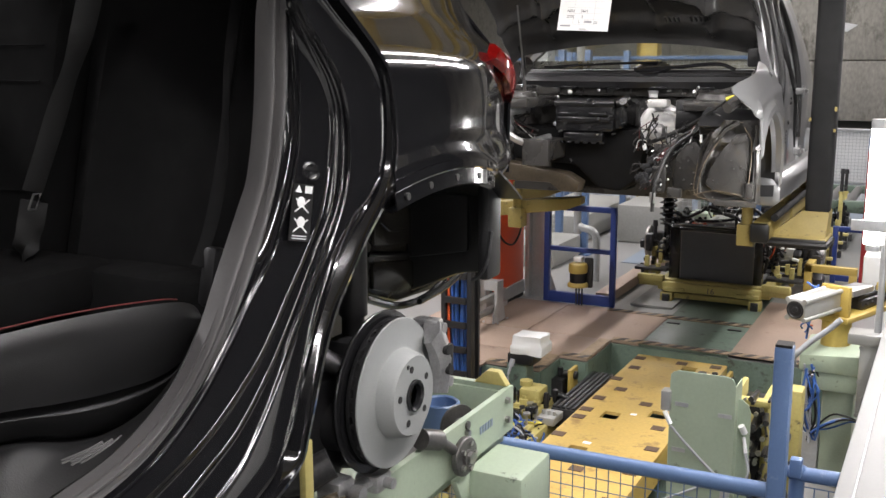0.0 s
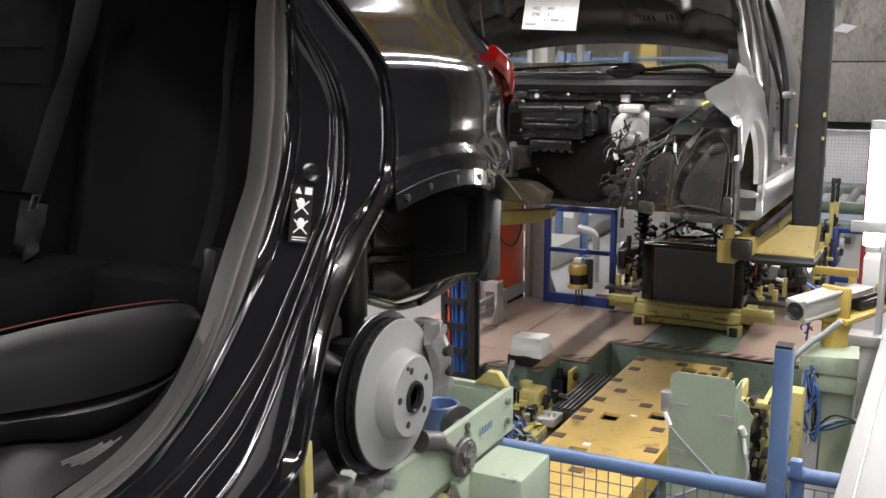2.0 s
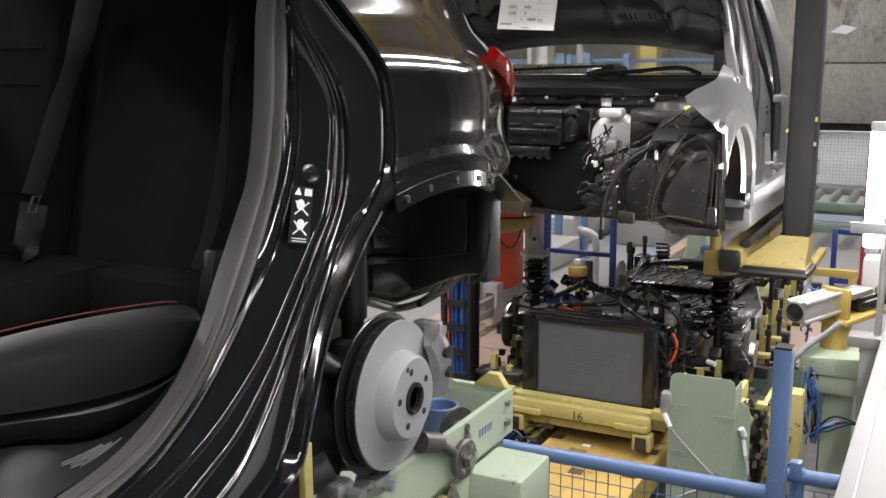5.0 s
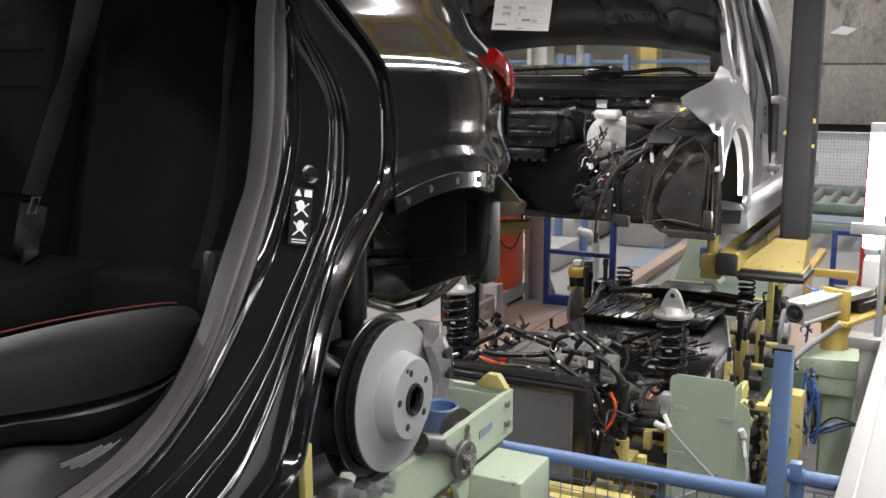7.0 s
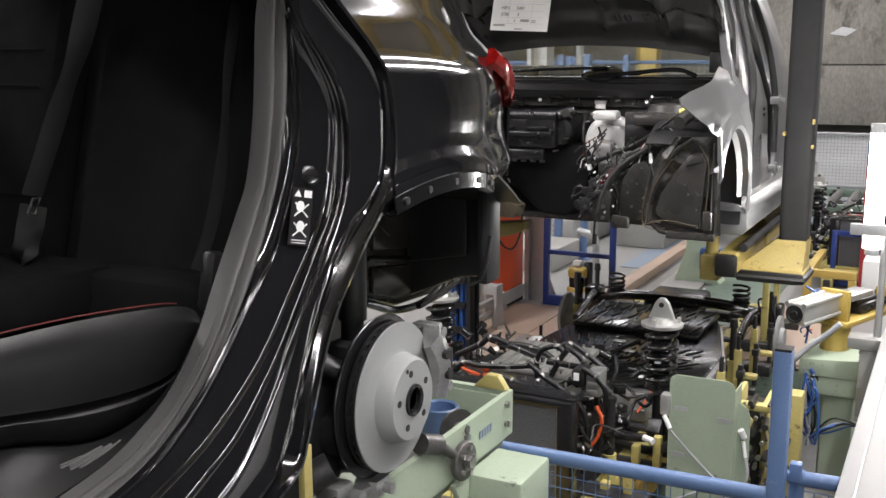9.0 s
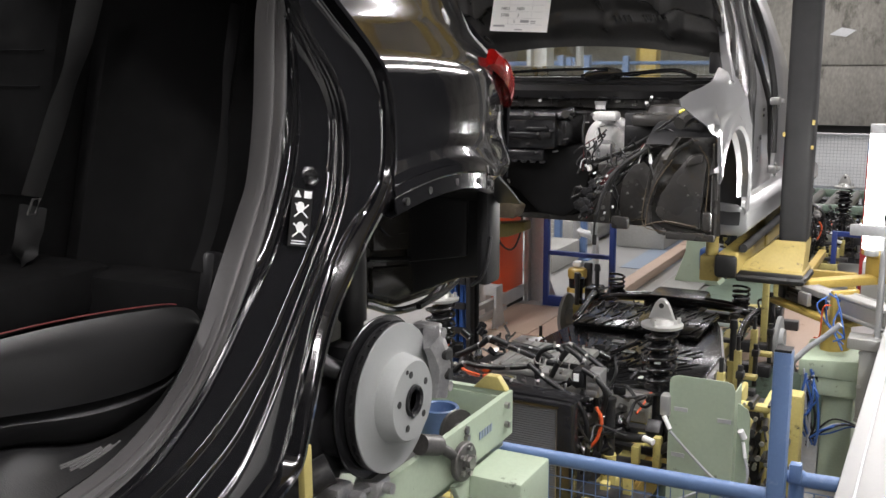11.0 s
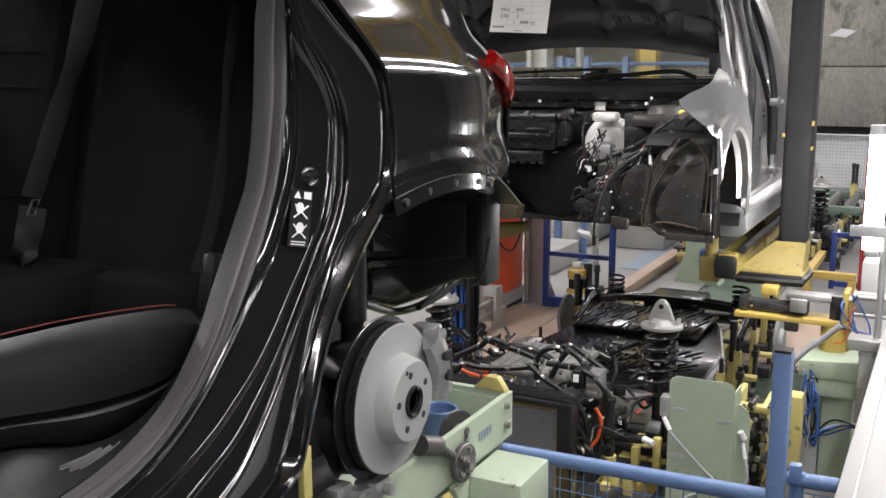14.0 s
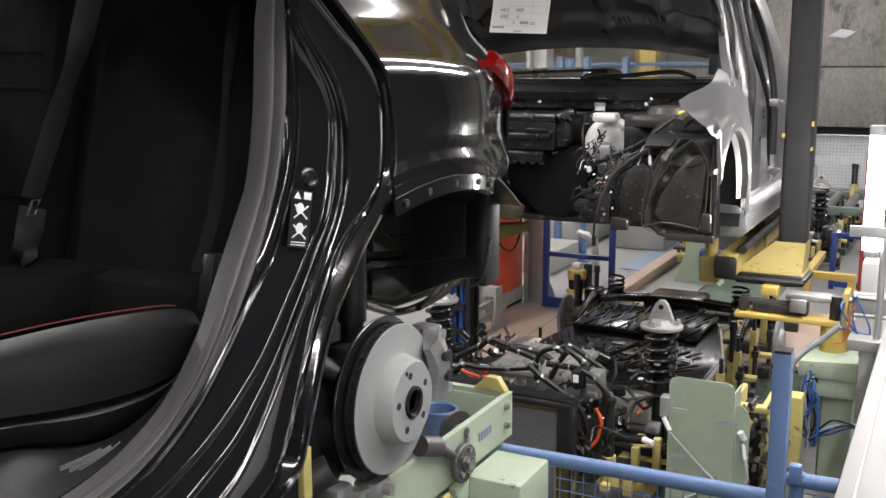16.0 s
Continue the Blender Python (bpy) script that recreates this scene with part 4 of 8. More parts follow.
    thicken(bm, .012)
    part("roof", bm, M_PAINT, car)
    bm = B()
    rows = []
    for k in range(13):
        y = -2.75 + k * 1.2 / 12
        z = 2.02 - .16 * ((-1.55 - y) / 1.2) ** 2
        rows.append([(CX + f * (.80 - .12 * ((-1.55 - y) / 1.2) ** 3), y - .12 * f * f * (k == 0), z - .06 * f * f - .03 * abs(f) ** 8) for f in [i / 8 - 1 for i in range(17)]])
    loft(bm, rows)
    thicken(bm, .01)
    part("bonnet", bm, M_PAINT, car)
    bm = B()
    rows = [[(CX + f * .70, -1.5 - .1 * f * f, 2.01), (CX + f * .66, -1.1 - .08 * f * f, 2.33), (CX + f * .60, -.76 - .05 * f * f, 2.60)] for f in [i / 4 - 1 for i in range(9)]]
    loft(bm, rows)
    thicken(bm, .005)
    part("windscreen", bm, M_GLASS, car)
    # front wing with its arch
    bm = B()
    grid = []
    for k in range(33):
        y = -2.72 + k * 1.27 / 32
        d = (y + 2.02) / .37
        low = 1.36 + .37 * math.sqrt(1 - d * d) if abs(d) < .99 else 1.34
        top = 1.97 - .13 * ((-1.45 - y) / 1.27) ** 2
        x0 = -.862 - .18 * max(0, (-2.2 - y) / .5) ** 2
        grid.append([(x0 - .05 * max(0, (z - 1.85) / .12) ** 2, y, z) for z in [low + (top - low) * g / 8 for g in range(9)]])
    loft(bm, grid)
    thicken(bm, .006)
    part("front_wing", bm, M_PAINT, car)
    bm = B()
    for pts in ([(-.93, -1.42, 1.40), (-.93, -1.40, 1.95), (-1.0, -1.1, 2.28), (-1.10, -.76, 2.58), (-1.13, .2, 2.64), (-1.13, 1.2, 2.60)],
                [(-.94, -.12, 1.42), (-.94, -.10, 1.95), (-1.0, -.06, 2.25), (-1.12, .0, 2.62)]):
        hose(bm, pts, .055, n=10)
    part("side_frame", bm, M_PAINT, car)
    bm = B()
    rows = []
    for k in range(9):
        f = k / 4 - 1
        rows.append([(CX + f * .78, -2.75 + .16 * f * f, 1.84), (CX + f * .80, -2.80 + .18 * f * f, 1.7), (CX + f * .80, -2.80 + .18 * f * f, 1.5), (CX + f * .76, -2.74 + .18 * f * f, 1.33)])
    loft(bm, rows)
    thicken(bm, .01)
    part("front_panel", bm, M_BLACK, car)
    bm = B()
    # far side closed without windows, to keep lamp light off the seats
    prism(bm, [(-2.7, 1.4), (-2.72, 1.84), (-1.5, 2.0), (-.75, 2.6), (2.2, 2.6), (2.45, 2.0), (2.4, 1.5), (2.0, 1.4)], "x", -2.68, -2.64, .02)
    box(bm, -2.64, -1.0, -2.6, 1.28, 1.27, 1.30, .01)
    box(bm, -2.6, -1.25, 1.72, 1.76, 1.53, 2.6, .01)
    box(bm, -2.5, -1.0, -1.5, -1.45, 1.3, 1.98, .01)
    part("shell", bm, M_FABRIC, car, "dark interior lining, far side closed to keep out lamp light")
    bm = B()
    for x in (-2.15, -1.33):
        box(bm, x - .24, x + .24, -.75, -.2, 1.45, 1.62, .05)
        box(bm, x - .24, x + .24, -.22, -.08, 1.55, 2.2, .05)
    part("front_seat", bm, M_LEATHER, car)
    bm = B()
    box(bm, -1.0, -.88, -1.42, .5, 1.33, 1.47, .02)
    part("sill", bm, M_PAINT, car)
    # warning sticker on the jamb
    st = B()
    ax = Vector((0, .26, .965)).normalized()
    m = Matrix.Translation((-0.903, 1.245, 1.784)) @ Matrix.Rotation(radians(-12), 4, "X") @ Matrix.Rotation(radians(80), 4, "Z") @ Matrix.Rotation(radians(90), 4, "X")
    box(st, -.027, .027, -.055, .055, -.001, .0012)
    m = m @ Matrix.Scale(.82, 4)
    bmesh.ops.transform(st, matrix=m, verts=st.verts)
    sticker = part("warning_sticker", st, M_STICK, car, "black warning sticker with white symbols")
    st = B()
    prism(st, [(-.022, .038), (-.004, .038), (-.013, .052)], "z", .0012, .002)
    box(st, .004, .023, .038, .052, .0012, .002)
    for cx, cy in ((-.004, .02), (.0, -.018)):
        rod(st, (cx, cy, .0012), (cx, cy, .002), .0105, n=18)
        for s in (1, -1):
            box(st, -.022, .022, cy - .0065 - .0015, cy - .0065 + .0015, .0013, .0019, m=Matrix.Rotation(radians(35 * s), 4, "Z"))
    for y in (-.045, -.05):
        box(st, -.02, .018, y - .001, y + .001, .0012, .0018)
    bmesh.ops.transform(st, matrix=m, verts=st.verts)
    part("symbol", st, M_WPLAST, sticker)
    # spring strut tube in the wheelhouse
    bm = B()
    rod(bm, (-1.08, 1.66, 1.50), (-1.08, 1.665, 1.78), .030, n=20)
    rod(bm, (-1.08, 1.655, 1.30), (-1.08, 1.66, 1.52), .024, n=20)
    part("shock_absorber", bm, M_BLACK, car)
    # brake disc with hub, caliper and suspension
    hub = Vector((-.98, 1.665, 1.345))
    d = part("brake_disc", ring(B(), hub, (1, 0, 0), [(-.003, .09), (-.003, .155), (-.0015, .156),
                                                     (0, .1545), (.0, .1), (.004, .094), (.034, .087), (.040, .082), (.041, .036), (.041, .034), (.034, .033), (.034, .001)], 72), M_DISC, car,
             "grey coated brake disc")
    bm = B()
    ring(bm, hub, (1, 0, 0), [(-.026, .09), (-.026, .154), (-.018, .156), (-.017, .146), (-.010, .146), (-.009, .156), (-.0035, .156), (-.0035, .09)], 72)
    for k in range(36):
        a = k * math.tau / 36
        p = hub + Vector((-.0175, .151 * math.cos(a), .151 * math.sin(a)))
        box(bm, p.x, p.x + .008, p.y - .002, p.y + .002, p.z - .005, p.z + .005, m=Matrix.Rotation(a, 4, "X"))
    part("vented_rim", bm, M_DSTEEL, d, "dark vented rim")
    bm = B()
    ring(bm, hub + Vector((.034, 0, 0)), (1, 0, 0), [(0, .033), (.012, .033), (.014, .029), (.010, .024), (-.004, .022), (-.004, .001)], 32)
    part("hub", bm, M_BLACKG, d, "black wheel hub")
    bm = B()
    for k in range(5):
        a = radians(90 + 72 * k + 10)
        p = hub + Vector((.038, .058 * math.cos(a), .058 * math.sin(a)))
        rod(bm, p, p + Vector((.0035, 0, 0)), .0075, n=14)
    a = radians(110)
    p = hub + Vector((.038, .07 * math.cos(a), .07 * math.sin(a)))
    rod(bm, p, p + Vector((.0032, 0, 0)), .005, n=12)
    part("bolt_hole", bm, M_SHADE, d)
    bm = B()
    ring(bm, hub + Vector((-.04, -.008, 0)), (1, 0, 0), [(0, .05), (0, .168), (.006, .171), (.008, .169), (.004, .06)], 48)
    part("splash_shield", bm, M_BLACKG, car)
    bm = B()
    # caliper bridging the disc at its rear edge
    rows = []
    for k in range(11):
        a = radians(-16 + k * 5.6)
        def q(r, x):
            return hub + Vector((x, r * math.cos(a), r * math.sin(a)))
        t = 1 - .25 * abs(k - 5) / 5
        rows.append([q(.125, .012), q(.13, .034 * t), q(.16, .046 * t), q(.186, .034 * t), q(.196 * (0.98 + .02 * t), 0), q(.196, -.018), q(.18, -.036 * t), q(.15, -.042 * t), q(.13, -.034), q(.165, -.03), q(.176, -.01)])
    loft(bm, rows, closed=True)
    for e in (rows[0], rows[-1]):
        bm.faces.new([bm.verts.new(v) for v in e])
    bmesh.ops.recalc_face_normals(bm, faces=bm.faces)
    for s in (-8, 34):
        a = radians(s)
        c = hub + Vector((-.03, .185 * math.cos(a), .185 * math.sin(a)))
        box(bm, c.x - .01, c.x + .05, c.y - .018, c.y + .018, c.z - .018, c.z + .018, .006)
        rod(bm, c + Vector((.05, 0, 0)), c + Vector((.062, 0, 0)), .012, n=10)
    cal = part("brake_caliper", bm, M_CAST, car, "silver cast brake caliper")
    bm = B()
    for s in (4, 22):
        a = radians(s)
        c = hub + Vector((.047, .155 * math.cos(a), .155 * math.sin(a)))
        rod(bm, c - Vector((.02, 0, 0)), c, .011, n=16)
    a = radians(13)
    c = hub + Vector((.03, .165 * math.cos(a), .165 * math.sin(a)))
    box(bm, c.x, c.x + .014, c.y - .012, c.y + .014, c.z - .03, c.z + .03, .006)
    part("caliper_window", bm, M_SHADE, cal)
    bm = B()
    rod(bm, (-1.02, 1.66, 1.345), (-1.25, 1.66, 1.36), .05, n=16)
    hose(bm, [(-1.05, 1.60, 1.22), (-1.2, 1.6, 1.2), (-1.5, 1.62, 1.22)], .028, n=10)
    hose(bm, [(-1.05, 1.56, 1.42), (-1.15, 1.52, 1.46), (-1.45, 1.5, 1.45)], .022, n=10)
    box(bm, -1.12, -1.03, 1.60, 1.72, 1.22, 1.46, .02)
    hose(bm, [(-1.0, 1.45, 1.27), (-1.06, 1.40, 1.24), (-1.2, 1.36, 1.24)], .03, n=10)
    part("suspension_arm", bm, M_DSTEEL, car)
    bm = B()
    hose(bm, [(-1.06, 1.50, 1.19), (-1.03, 1.56, 1.17), (-1.02, 1.62, 1.165), (-1.04, 1.70, 1.17)], .018, n=10, flat=.6)
    box(bm, -1.07, -1.01, 1.49, 1.55, 1.155, 1.205, .012)
    box(bm, -1.05, -.99, 1.60, 1.66, 1.14, 1.18, .010)
    rod(bm, (-1.0, 1.52, 1.18), (-.975, 1.52, 1.18), .016, n=12)
    rod(bm, (-.99, 1.63, 1.16), (-.97, 1.63, 1.16), .012, n=12)
    part("knuckle", bm, M_CAST, car, "cast aluminium wheel carrier")
    # black filler boxes, added so no bright background shows behind the disc
    bm = B()
    box(bm, -1.24, -1.06, 1.34, 1.6, 1.17, 1.40, .03)
    box(bm, -1.2, -1.08, 1.30, 1.45, 1.40, 1.56, .03)
    rod(bm, (-1.06, 1.55, 1.30), (-1.02, 1.55, 1.30), .05, n=18)
    box(bm, -1.46, -1.42, 1.7, 2.14, 1.24, 1.50, .012)
    hose(bm, [(-1.24, 1.5, 1.3), (-1.34, 1.7, 1.32), (-1.43, 1.8, 1.33)], .03, n=10)
    part("axle_carrier", bm, M_BLACK, car)
    bm = B()
    for y, z in ((1.50, 1.17), (1.47, 1.19), (1.53, 1.155)):
        hose(bm, [(-1.0, y, z), (-1.05, y - .05, z - .01), (-1.12, y - .12, z + .01)], .012, n=8)
    part("wax_bracket", bm, M_BRONZE, car)
    # rear bench
    seat = part("rear_seat", B(), M_LEATHER, car, "black leather rear seat with red stitching")
    top = even([(-1.045, 0.691, 1.684), (-1.045, 0.798, 1.68), (-1.045, 0.885, 1.676), (-1.045, 0.985, 1.668), (-1.045, 1.098, 1.654), (-1.045, 1.141, 1.642), (-1.045, 1.157, 1.629)], 40)
    belly = even([(-1.035, 0.68, 1.648), (-1.035, 0.785, 1.636), (-1.035, 0.872, 1.627), (-1.035, 0.97, 1.614), (-1.035, 1.083, 1.603), (-1.035, 1.127, 1.602), (-1.035, 1.145, 1.607)], 40)
    low = even([(-1.05, 0.684, 1.596), (-1.05, 0.791, 1.58), (-1.05, 0.879, 1.563), (-1.05, 0.979, 1.549), (-1.05, 1.064, 1.545), (-1.05, 1.118, 1.555), (-1.05, 1.155, 1.579)], 40)
    back = even([(-1.15, 0.764, 1.687), (-1.15, 0.88, 1.67), (-1.15, 0.976, 1.664), (-1.15, 1.085, 1.65), (-1.15, 1.209, 1.629), (-1.15, 1.249, 1.617), (-1.15, 1.271, 1.6)], 40)
    skirt = even([(-1.09, 0.706, 1.537), (-1.09, 0.817, 1.521), (-1.09, 0.87, 1.508), (-1.09, 0.958, 1.481), (-1.09, 1.052, 1.475), (-1.09, 1.127, 1.497), (-1.09, 1.19, 1.541)], 40)
    bm = B()
    rows = [[p + Vector((0, 0, -.022)) for p in back], [p.lerp(q, .55) + Vector((0, 0, -.008)) for p, q in zip(back, top)], [p.lerp(q, .85) + Vector((0, 0, -.002)) for p, q in zip(back, top)],
            [p + Vector((0, 0, .002)) for p in top], [p.lerp(q, .25) + Vector((.006, 0, 0)) for p, q in zip(top, belly)], [p.lerp(q, .6) + Vector((.007, 0, 0)) for p, q in zip(top, belly)],
            belly, [p.lerp(q, .5) + Vector((.003, 0, 0)) for p, q in zip(belly, low)], [p.lerp(q, .85) for p, q in zip(belly, low)], low, [p + Vector((-.03, 0, .004)) for p in low]]
    loft(bm, rows[:2:-1])
    thicken(bm, .02)
    part("seat_cushion", bm, M_LEATHER, seat)
    bm = B()
    loft(bm, [[p + Vector((-.002, 0, -.001)) for p in r] for r in rows[3::-1]])
    thicken(bm, .02)
    part("seat_top", bm, M_FABRIC, seat, "black suede seat top")
    bm = B()
    loft(bm, [[p + Vector((-.035, 0, .01)) for p in low], [p.lerp(q, .3) + Vector((.004, 0, 0)) for p, q in zip(low, skirt)], [p.lerp(q, .8) + Vector((.008, 0, 0)) for p, q in zip(low, skirt)], skirt,
              [p + Vector((-.02, 0, -.004)) for p in skirt]][::-1])
    thicken(bm, .012)
    part("seat_valance", bm, M_LEATHER, seat)
    bm = B()
    hose(bm, [p + Vector((-.014, 0, .005)) for p in top[:-3]], .0013, n=6, sub=2)
    hose(bm, [(-1.16, 1.375, 1.62), (-1.155, 1.40, 1.72), (-1.15, 1.41, 1.84)], .0013, n=6)
    part("red_piping", bm, M_RED, seat)
    bm = B()
    rows = []
    for k in range(13):
        g = k / 12
        z = 1.58 + g * .62
        y = 1.36 + g * .16
        bol = .05 * (1 - .4 * g)
        rows.append([(-1.06, y + .10, z), (-1.075, y + .03, z), (-1.10, y - bol + .01, z), (-1.15, y - bol, z), (-1.2, y + .008, z), (-1.32, y + .016, z), (-1.44, y + .008, z), (-1.5, y - bol * .6, z), (-1.54, y - .01, z), (-1.56, y + .06, z)])
    loft(bm, rows)
    thicken(bm, .02)
    part("backrest", bm, M_FABRIC, seat)
    bm = B()
    box(bm, -2.35, -1.575, 1.38, 1.52, 1.56, 2.5, .03, m=Matrix.Rotation(radians(-14), 4, "X"))
    box(bm, -1.9, -1.4, .6, 1.34, 1.56, 1.655, .03)
    part("middle_seat", bm, M_FABRIC, seat)
    bm = B()
    box(bm, -2.3, -1.08, 1.27, 1.46, 1.31, 1.64, .02)
    part("seat_base", bm, M_FABRIC, seat)
    bm = B()
    box(bm, -1.44, -1.22, 1.50, 1.60, 2.115, 2.3, .04)
    part("headrest", bm, M_FABRIC, seat)
    bm = B()
    hose(bm, [(-1.38, 1.306, 2.16), (-1.41, 1.29, 2.05), (-1.44, 1.27, 1.958), (-1.47, 1.254, 1.87), (-1.50, 1.238, 1.784)], .022, n=8, flat=.12)
    belt = part("seat_belt", bm, M_BELT, seat)
    part("seat_belt", hose(B(), [(-1.50, 1.24, 1.765), (-1.51, 1.235, 1.72), (-1.52, 1.228, 1.678), (-1.525, 1.22, 1.63)], .024, n=8, flat=.12), M_BELT, seat)
    part("seat_belt", hose(B(), [(-1.09, 1.34, 2.12), (-1.09, 1.31, 2.0), (-1.085, 1.28, 1.86), (-1.08, 1.24, 1.76), (-1.08, 1.20, 1.69)], .011, n=8, flat=.12), M_FABRIC, seat)
    bm = B()
    for z in (2.05, 1.98, 1.77):
        y = 1.386 - (2.09 - z) * .25
        hose(bm, [(-2.2, y, z), (-1.9, y, z + .002), (-1.6, y, z)], .0018, n=6)
    part("seat_seam", bm, M_FABRIC, seat)
    bm = B()
    loop = [(-1.475, 1.205, 1.756), (-1.475, 1.221, 1.754), (-1.475, 1.235, 1.782), (-1.475, 1.219, 1.782)]
    hose(bm, loop + loop[:1], .0022, n=6, sub=1)
    part("belt_tongue", bm, M_STEEL, belt)
    bm = B()
    box(bm, -1.49, -1.465, 1.125, 1.157, 1.621, 1.635, .004)
    part("belt_buckle", bm, M_REDP, belt)
    bm = B()
    box(bm, -1.08, -1.05, 1.20, 1.235, 1.62, 1.72, .01, m=Matrix.Rotation(radians(-14), 4, "X"))
    part("seat_catch", bm, M_BLACK, seat)
    # sill trim with tread ribs, and floor
    edge = even([(-1.085, 0.702, 1.536), (-1.085, 0.813, 1.519), (-1.085, 0.866, 1.504), (-1.085, 0.953, 1.478), (-1.085, 1.05, 1.471), (-1.085, 1.126, 1.493), (-1.085, 1.189, 1.54)], 40)
    rim = even([(-0.985, 0.588, 1.487), (-0.985, 0.728, 1.47), (-0.985, 0.809, 1.476), (-0.985, 0.914, 1.496), (-0.985, 1.013, 1.546), (-0.985, 1.08, 1.614), (-0.985, 1.123, 1.681)], 40)
    bm = B()
    rows = [[p + Vector((-.07, 0, .02)) for p in edge]]
    for k in range(17):
        g = k / 16
        row = []
        for i, (p, q) in enumerate(zip(edge, rim)):
            h = .012 * math.sin(g * math.pi) + .016 * math.exp(-((i - 11) / 4) ** 2 - ((g - .3) / .2) ** 2) - .014 * math.exp(-((i - 4) / 3) ** 2 - ((g - .5) / .3) ** 2)
            row.append(p.lerp(q, g) + Vector((.3 * h, 0, h)))
        rows.append(row)
    loft(bm, rows[::-1])
    thicken(bm, .006)
    tr = part("sill_trim", bm, M_TRIM, car, "dark grey plastic sill trim")
    bm = B()
    for k in range(5):
        g = .60 + .05 * k
        hose(bm, [edge[i].lerp(rim[i], g) + Vector((.3, 0, 1)) * (.0125 * math.sin(g * math.pi)) for i in range(15 + k // 2, 21 + k // 2)], .0016, n=5, sub=2)
    part("tread_rib", bm, M_RUBBER, tr)

# ================= far car and its hanger (built where they come to rest) =================
def build_far_car():
    car = thing("silver_car", (CX, 4.28, 1.0), "silver car body with open bonnet and bare engine bay", "car")
    fx = -.835

    def sx(y, z):
        nose = .35 * max(0, 3.98 - y) ** 2
        return fx - nose - float(np.interp(z, (1.2, 1.45, 1.7, 1.85, 1.95, 2.0, 2.1), (.03, .0, .01, .02, .045, .09, .2)))
    # front wing with its wheel arch
    bm = B()
    ay, az, ar, rz = 4.285, 1.40, .335, .345
    grid = []
    for j in range(57):
        y = 3.61 + (4.70 - 3.61) * j / 56
        col = []
        dy = (y - ay) / ar
        low = az + rz * math.sqrt(max(0, 1 - dy * dy)) if abs(dy) < .995 else 1.33
        if y < ay - ar * .93:
            low = 1.725 + .205 * ((ay - ar * .93 - y) / .5) ** 1.2
        top = float(np.interp(y, (3.50, 3.7, 3.95, 4.3, 4.48, 4.62, 4.68, 4.70), (1.862, 1.912, 1.945, 2.0, 1.955, 1.83, 1.75, 1.74)))
        low = min(low, top - .004)
        for i in range(19):
            z = low + (top - low) * i / 18
            flare = .02 * math.exp(-((z - low - .03) / .03) ** 2) if abs(dy) < 1.1 else 0
            crease = .008 * math.exp(-((z - 1.80 - .1 * (y - 4)) / .02) ** 2)
            col.append((sx(y, z) + flare + crease, y, z))
        grid.append(col)
    loft(bm, grid)
    thicken(bm, .005)
    part("front_wing", bm, M_SILVER, car)
    bm = B()
    rows = []
    for k in range(37):
        a = radians(2 + k * 146 / 36)
        c = Vector((sx(ay + ar * math.cos(a), 1.6) + .012, ay + ar * math.cos(a), az + rz * math.sin(a)))
        n = Vector((0, math.cos(a), math.sin(a)))
        rows.append([c + n * .035, c + n * .012 + Vector((.006, 0, 0)), c, c + Vector((-.03, 0, 0)), c + Vector((-.05, 0, 0)) - n * .022])
    loft(bm, rows)
    thicken(bm, .004)
    part("arch_lip", bm, M_SILVER, car)
    # black liner behind the arch, added so the opening looks dark
    bm = B()
    rows = []
    for k in range(25):
        a = radians(-20 + k * 150 / 24)
        rows.append([(x, ay + .02 + (ar + .03) * math.cos(a), az + (rz + .02) * math.sin(a) + .006 * math.sin(x * 90)) for x in (-.868, -.92, -.98, -1.04, -1.1, -1.16)])
    loft(bm, rows)
    thicken(bm, .004)
    box(bm, -1.12, -1.10, 4.22, 4.66, 1.32, 1.74, .01)
    part("arch_liner", bm, M_BLACK, car)
    # light flange with slots at the front edge of the arch
    bm = B()
    prism(bm, [(4.03, 1.40), (4.06, 1.36), (4.11, 1.37), (4.13, 1.46), (4.12, 1.60), (4.155, 1.70), (4.10, 1.715), (4.05, 1.66), (4.03, 1.55)], "x", -.872, -.866, .002)
    fl = part("arch_flange", bm, M_SILVER, car)
    bm = B()
    for z0, z1 in ((1.60, 1.655), (1.43, 1.465), (1.39, 1.405)):
        box(bm, -.8655, -.8635, 4.065, 4.105, z0, z1, .006)
    part("slot", bm, M_SHADE, fl)
    # sill, recessed pillars and roof rail: door openings stay open
    bm = B()
    prism(bm, [(-.86, 1.22), (-.83, 1.25), (-.835, 1.33), (-.88, 1.37), (-1.0, 1.38), (-1.0, 1.22)], "y", 4.66, 7.2, .008)
    part("sill", bm, M_SILVER, car)

    def pillar(nm, edge, depth=.07):
        """edge: rows (x, front y, rear y, z) from the sill upwards."""
        bm = B()
        rows = []
        for x, ya, yb, z in edge:
            w = yb - ya
            rows.append([(x - depth, ya - .01, z), (x - .012, ya, z), (x, ya + .1 * w, z), (x + .006, ya + .35 * w, z), (x - .002, ya + .45 * w, z), (x - .004, ya + .8 * w, z), (x - .02, yb, z), (x - depth, yb, z)])
        loft(bm, rows, closed=True)
        bmesh.ops.recalc_face_normals(bm, faces=bm.faces)
        return part(nm, bm, M_SILVER, car)
    pillar("hinge_pillar", [(-.935, 4.72, 4.95, 1.34), (-.93, 4.72, 4.95, 1.6), (-.93, 4.70, 4.92, 1.8), (-.94, 4.62, 4.85, 1.88)])
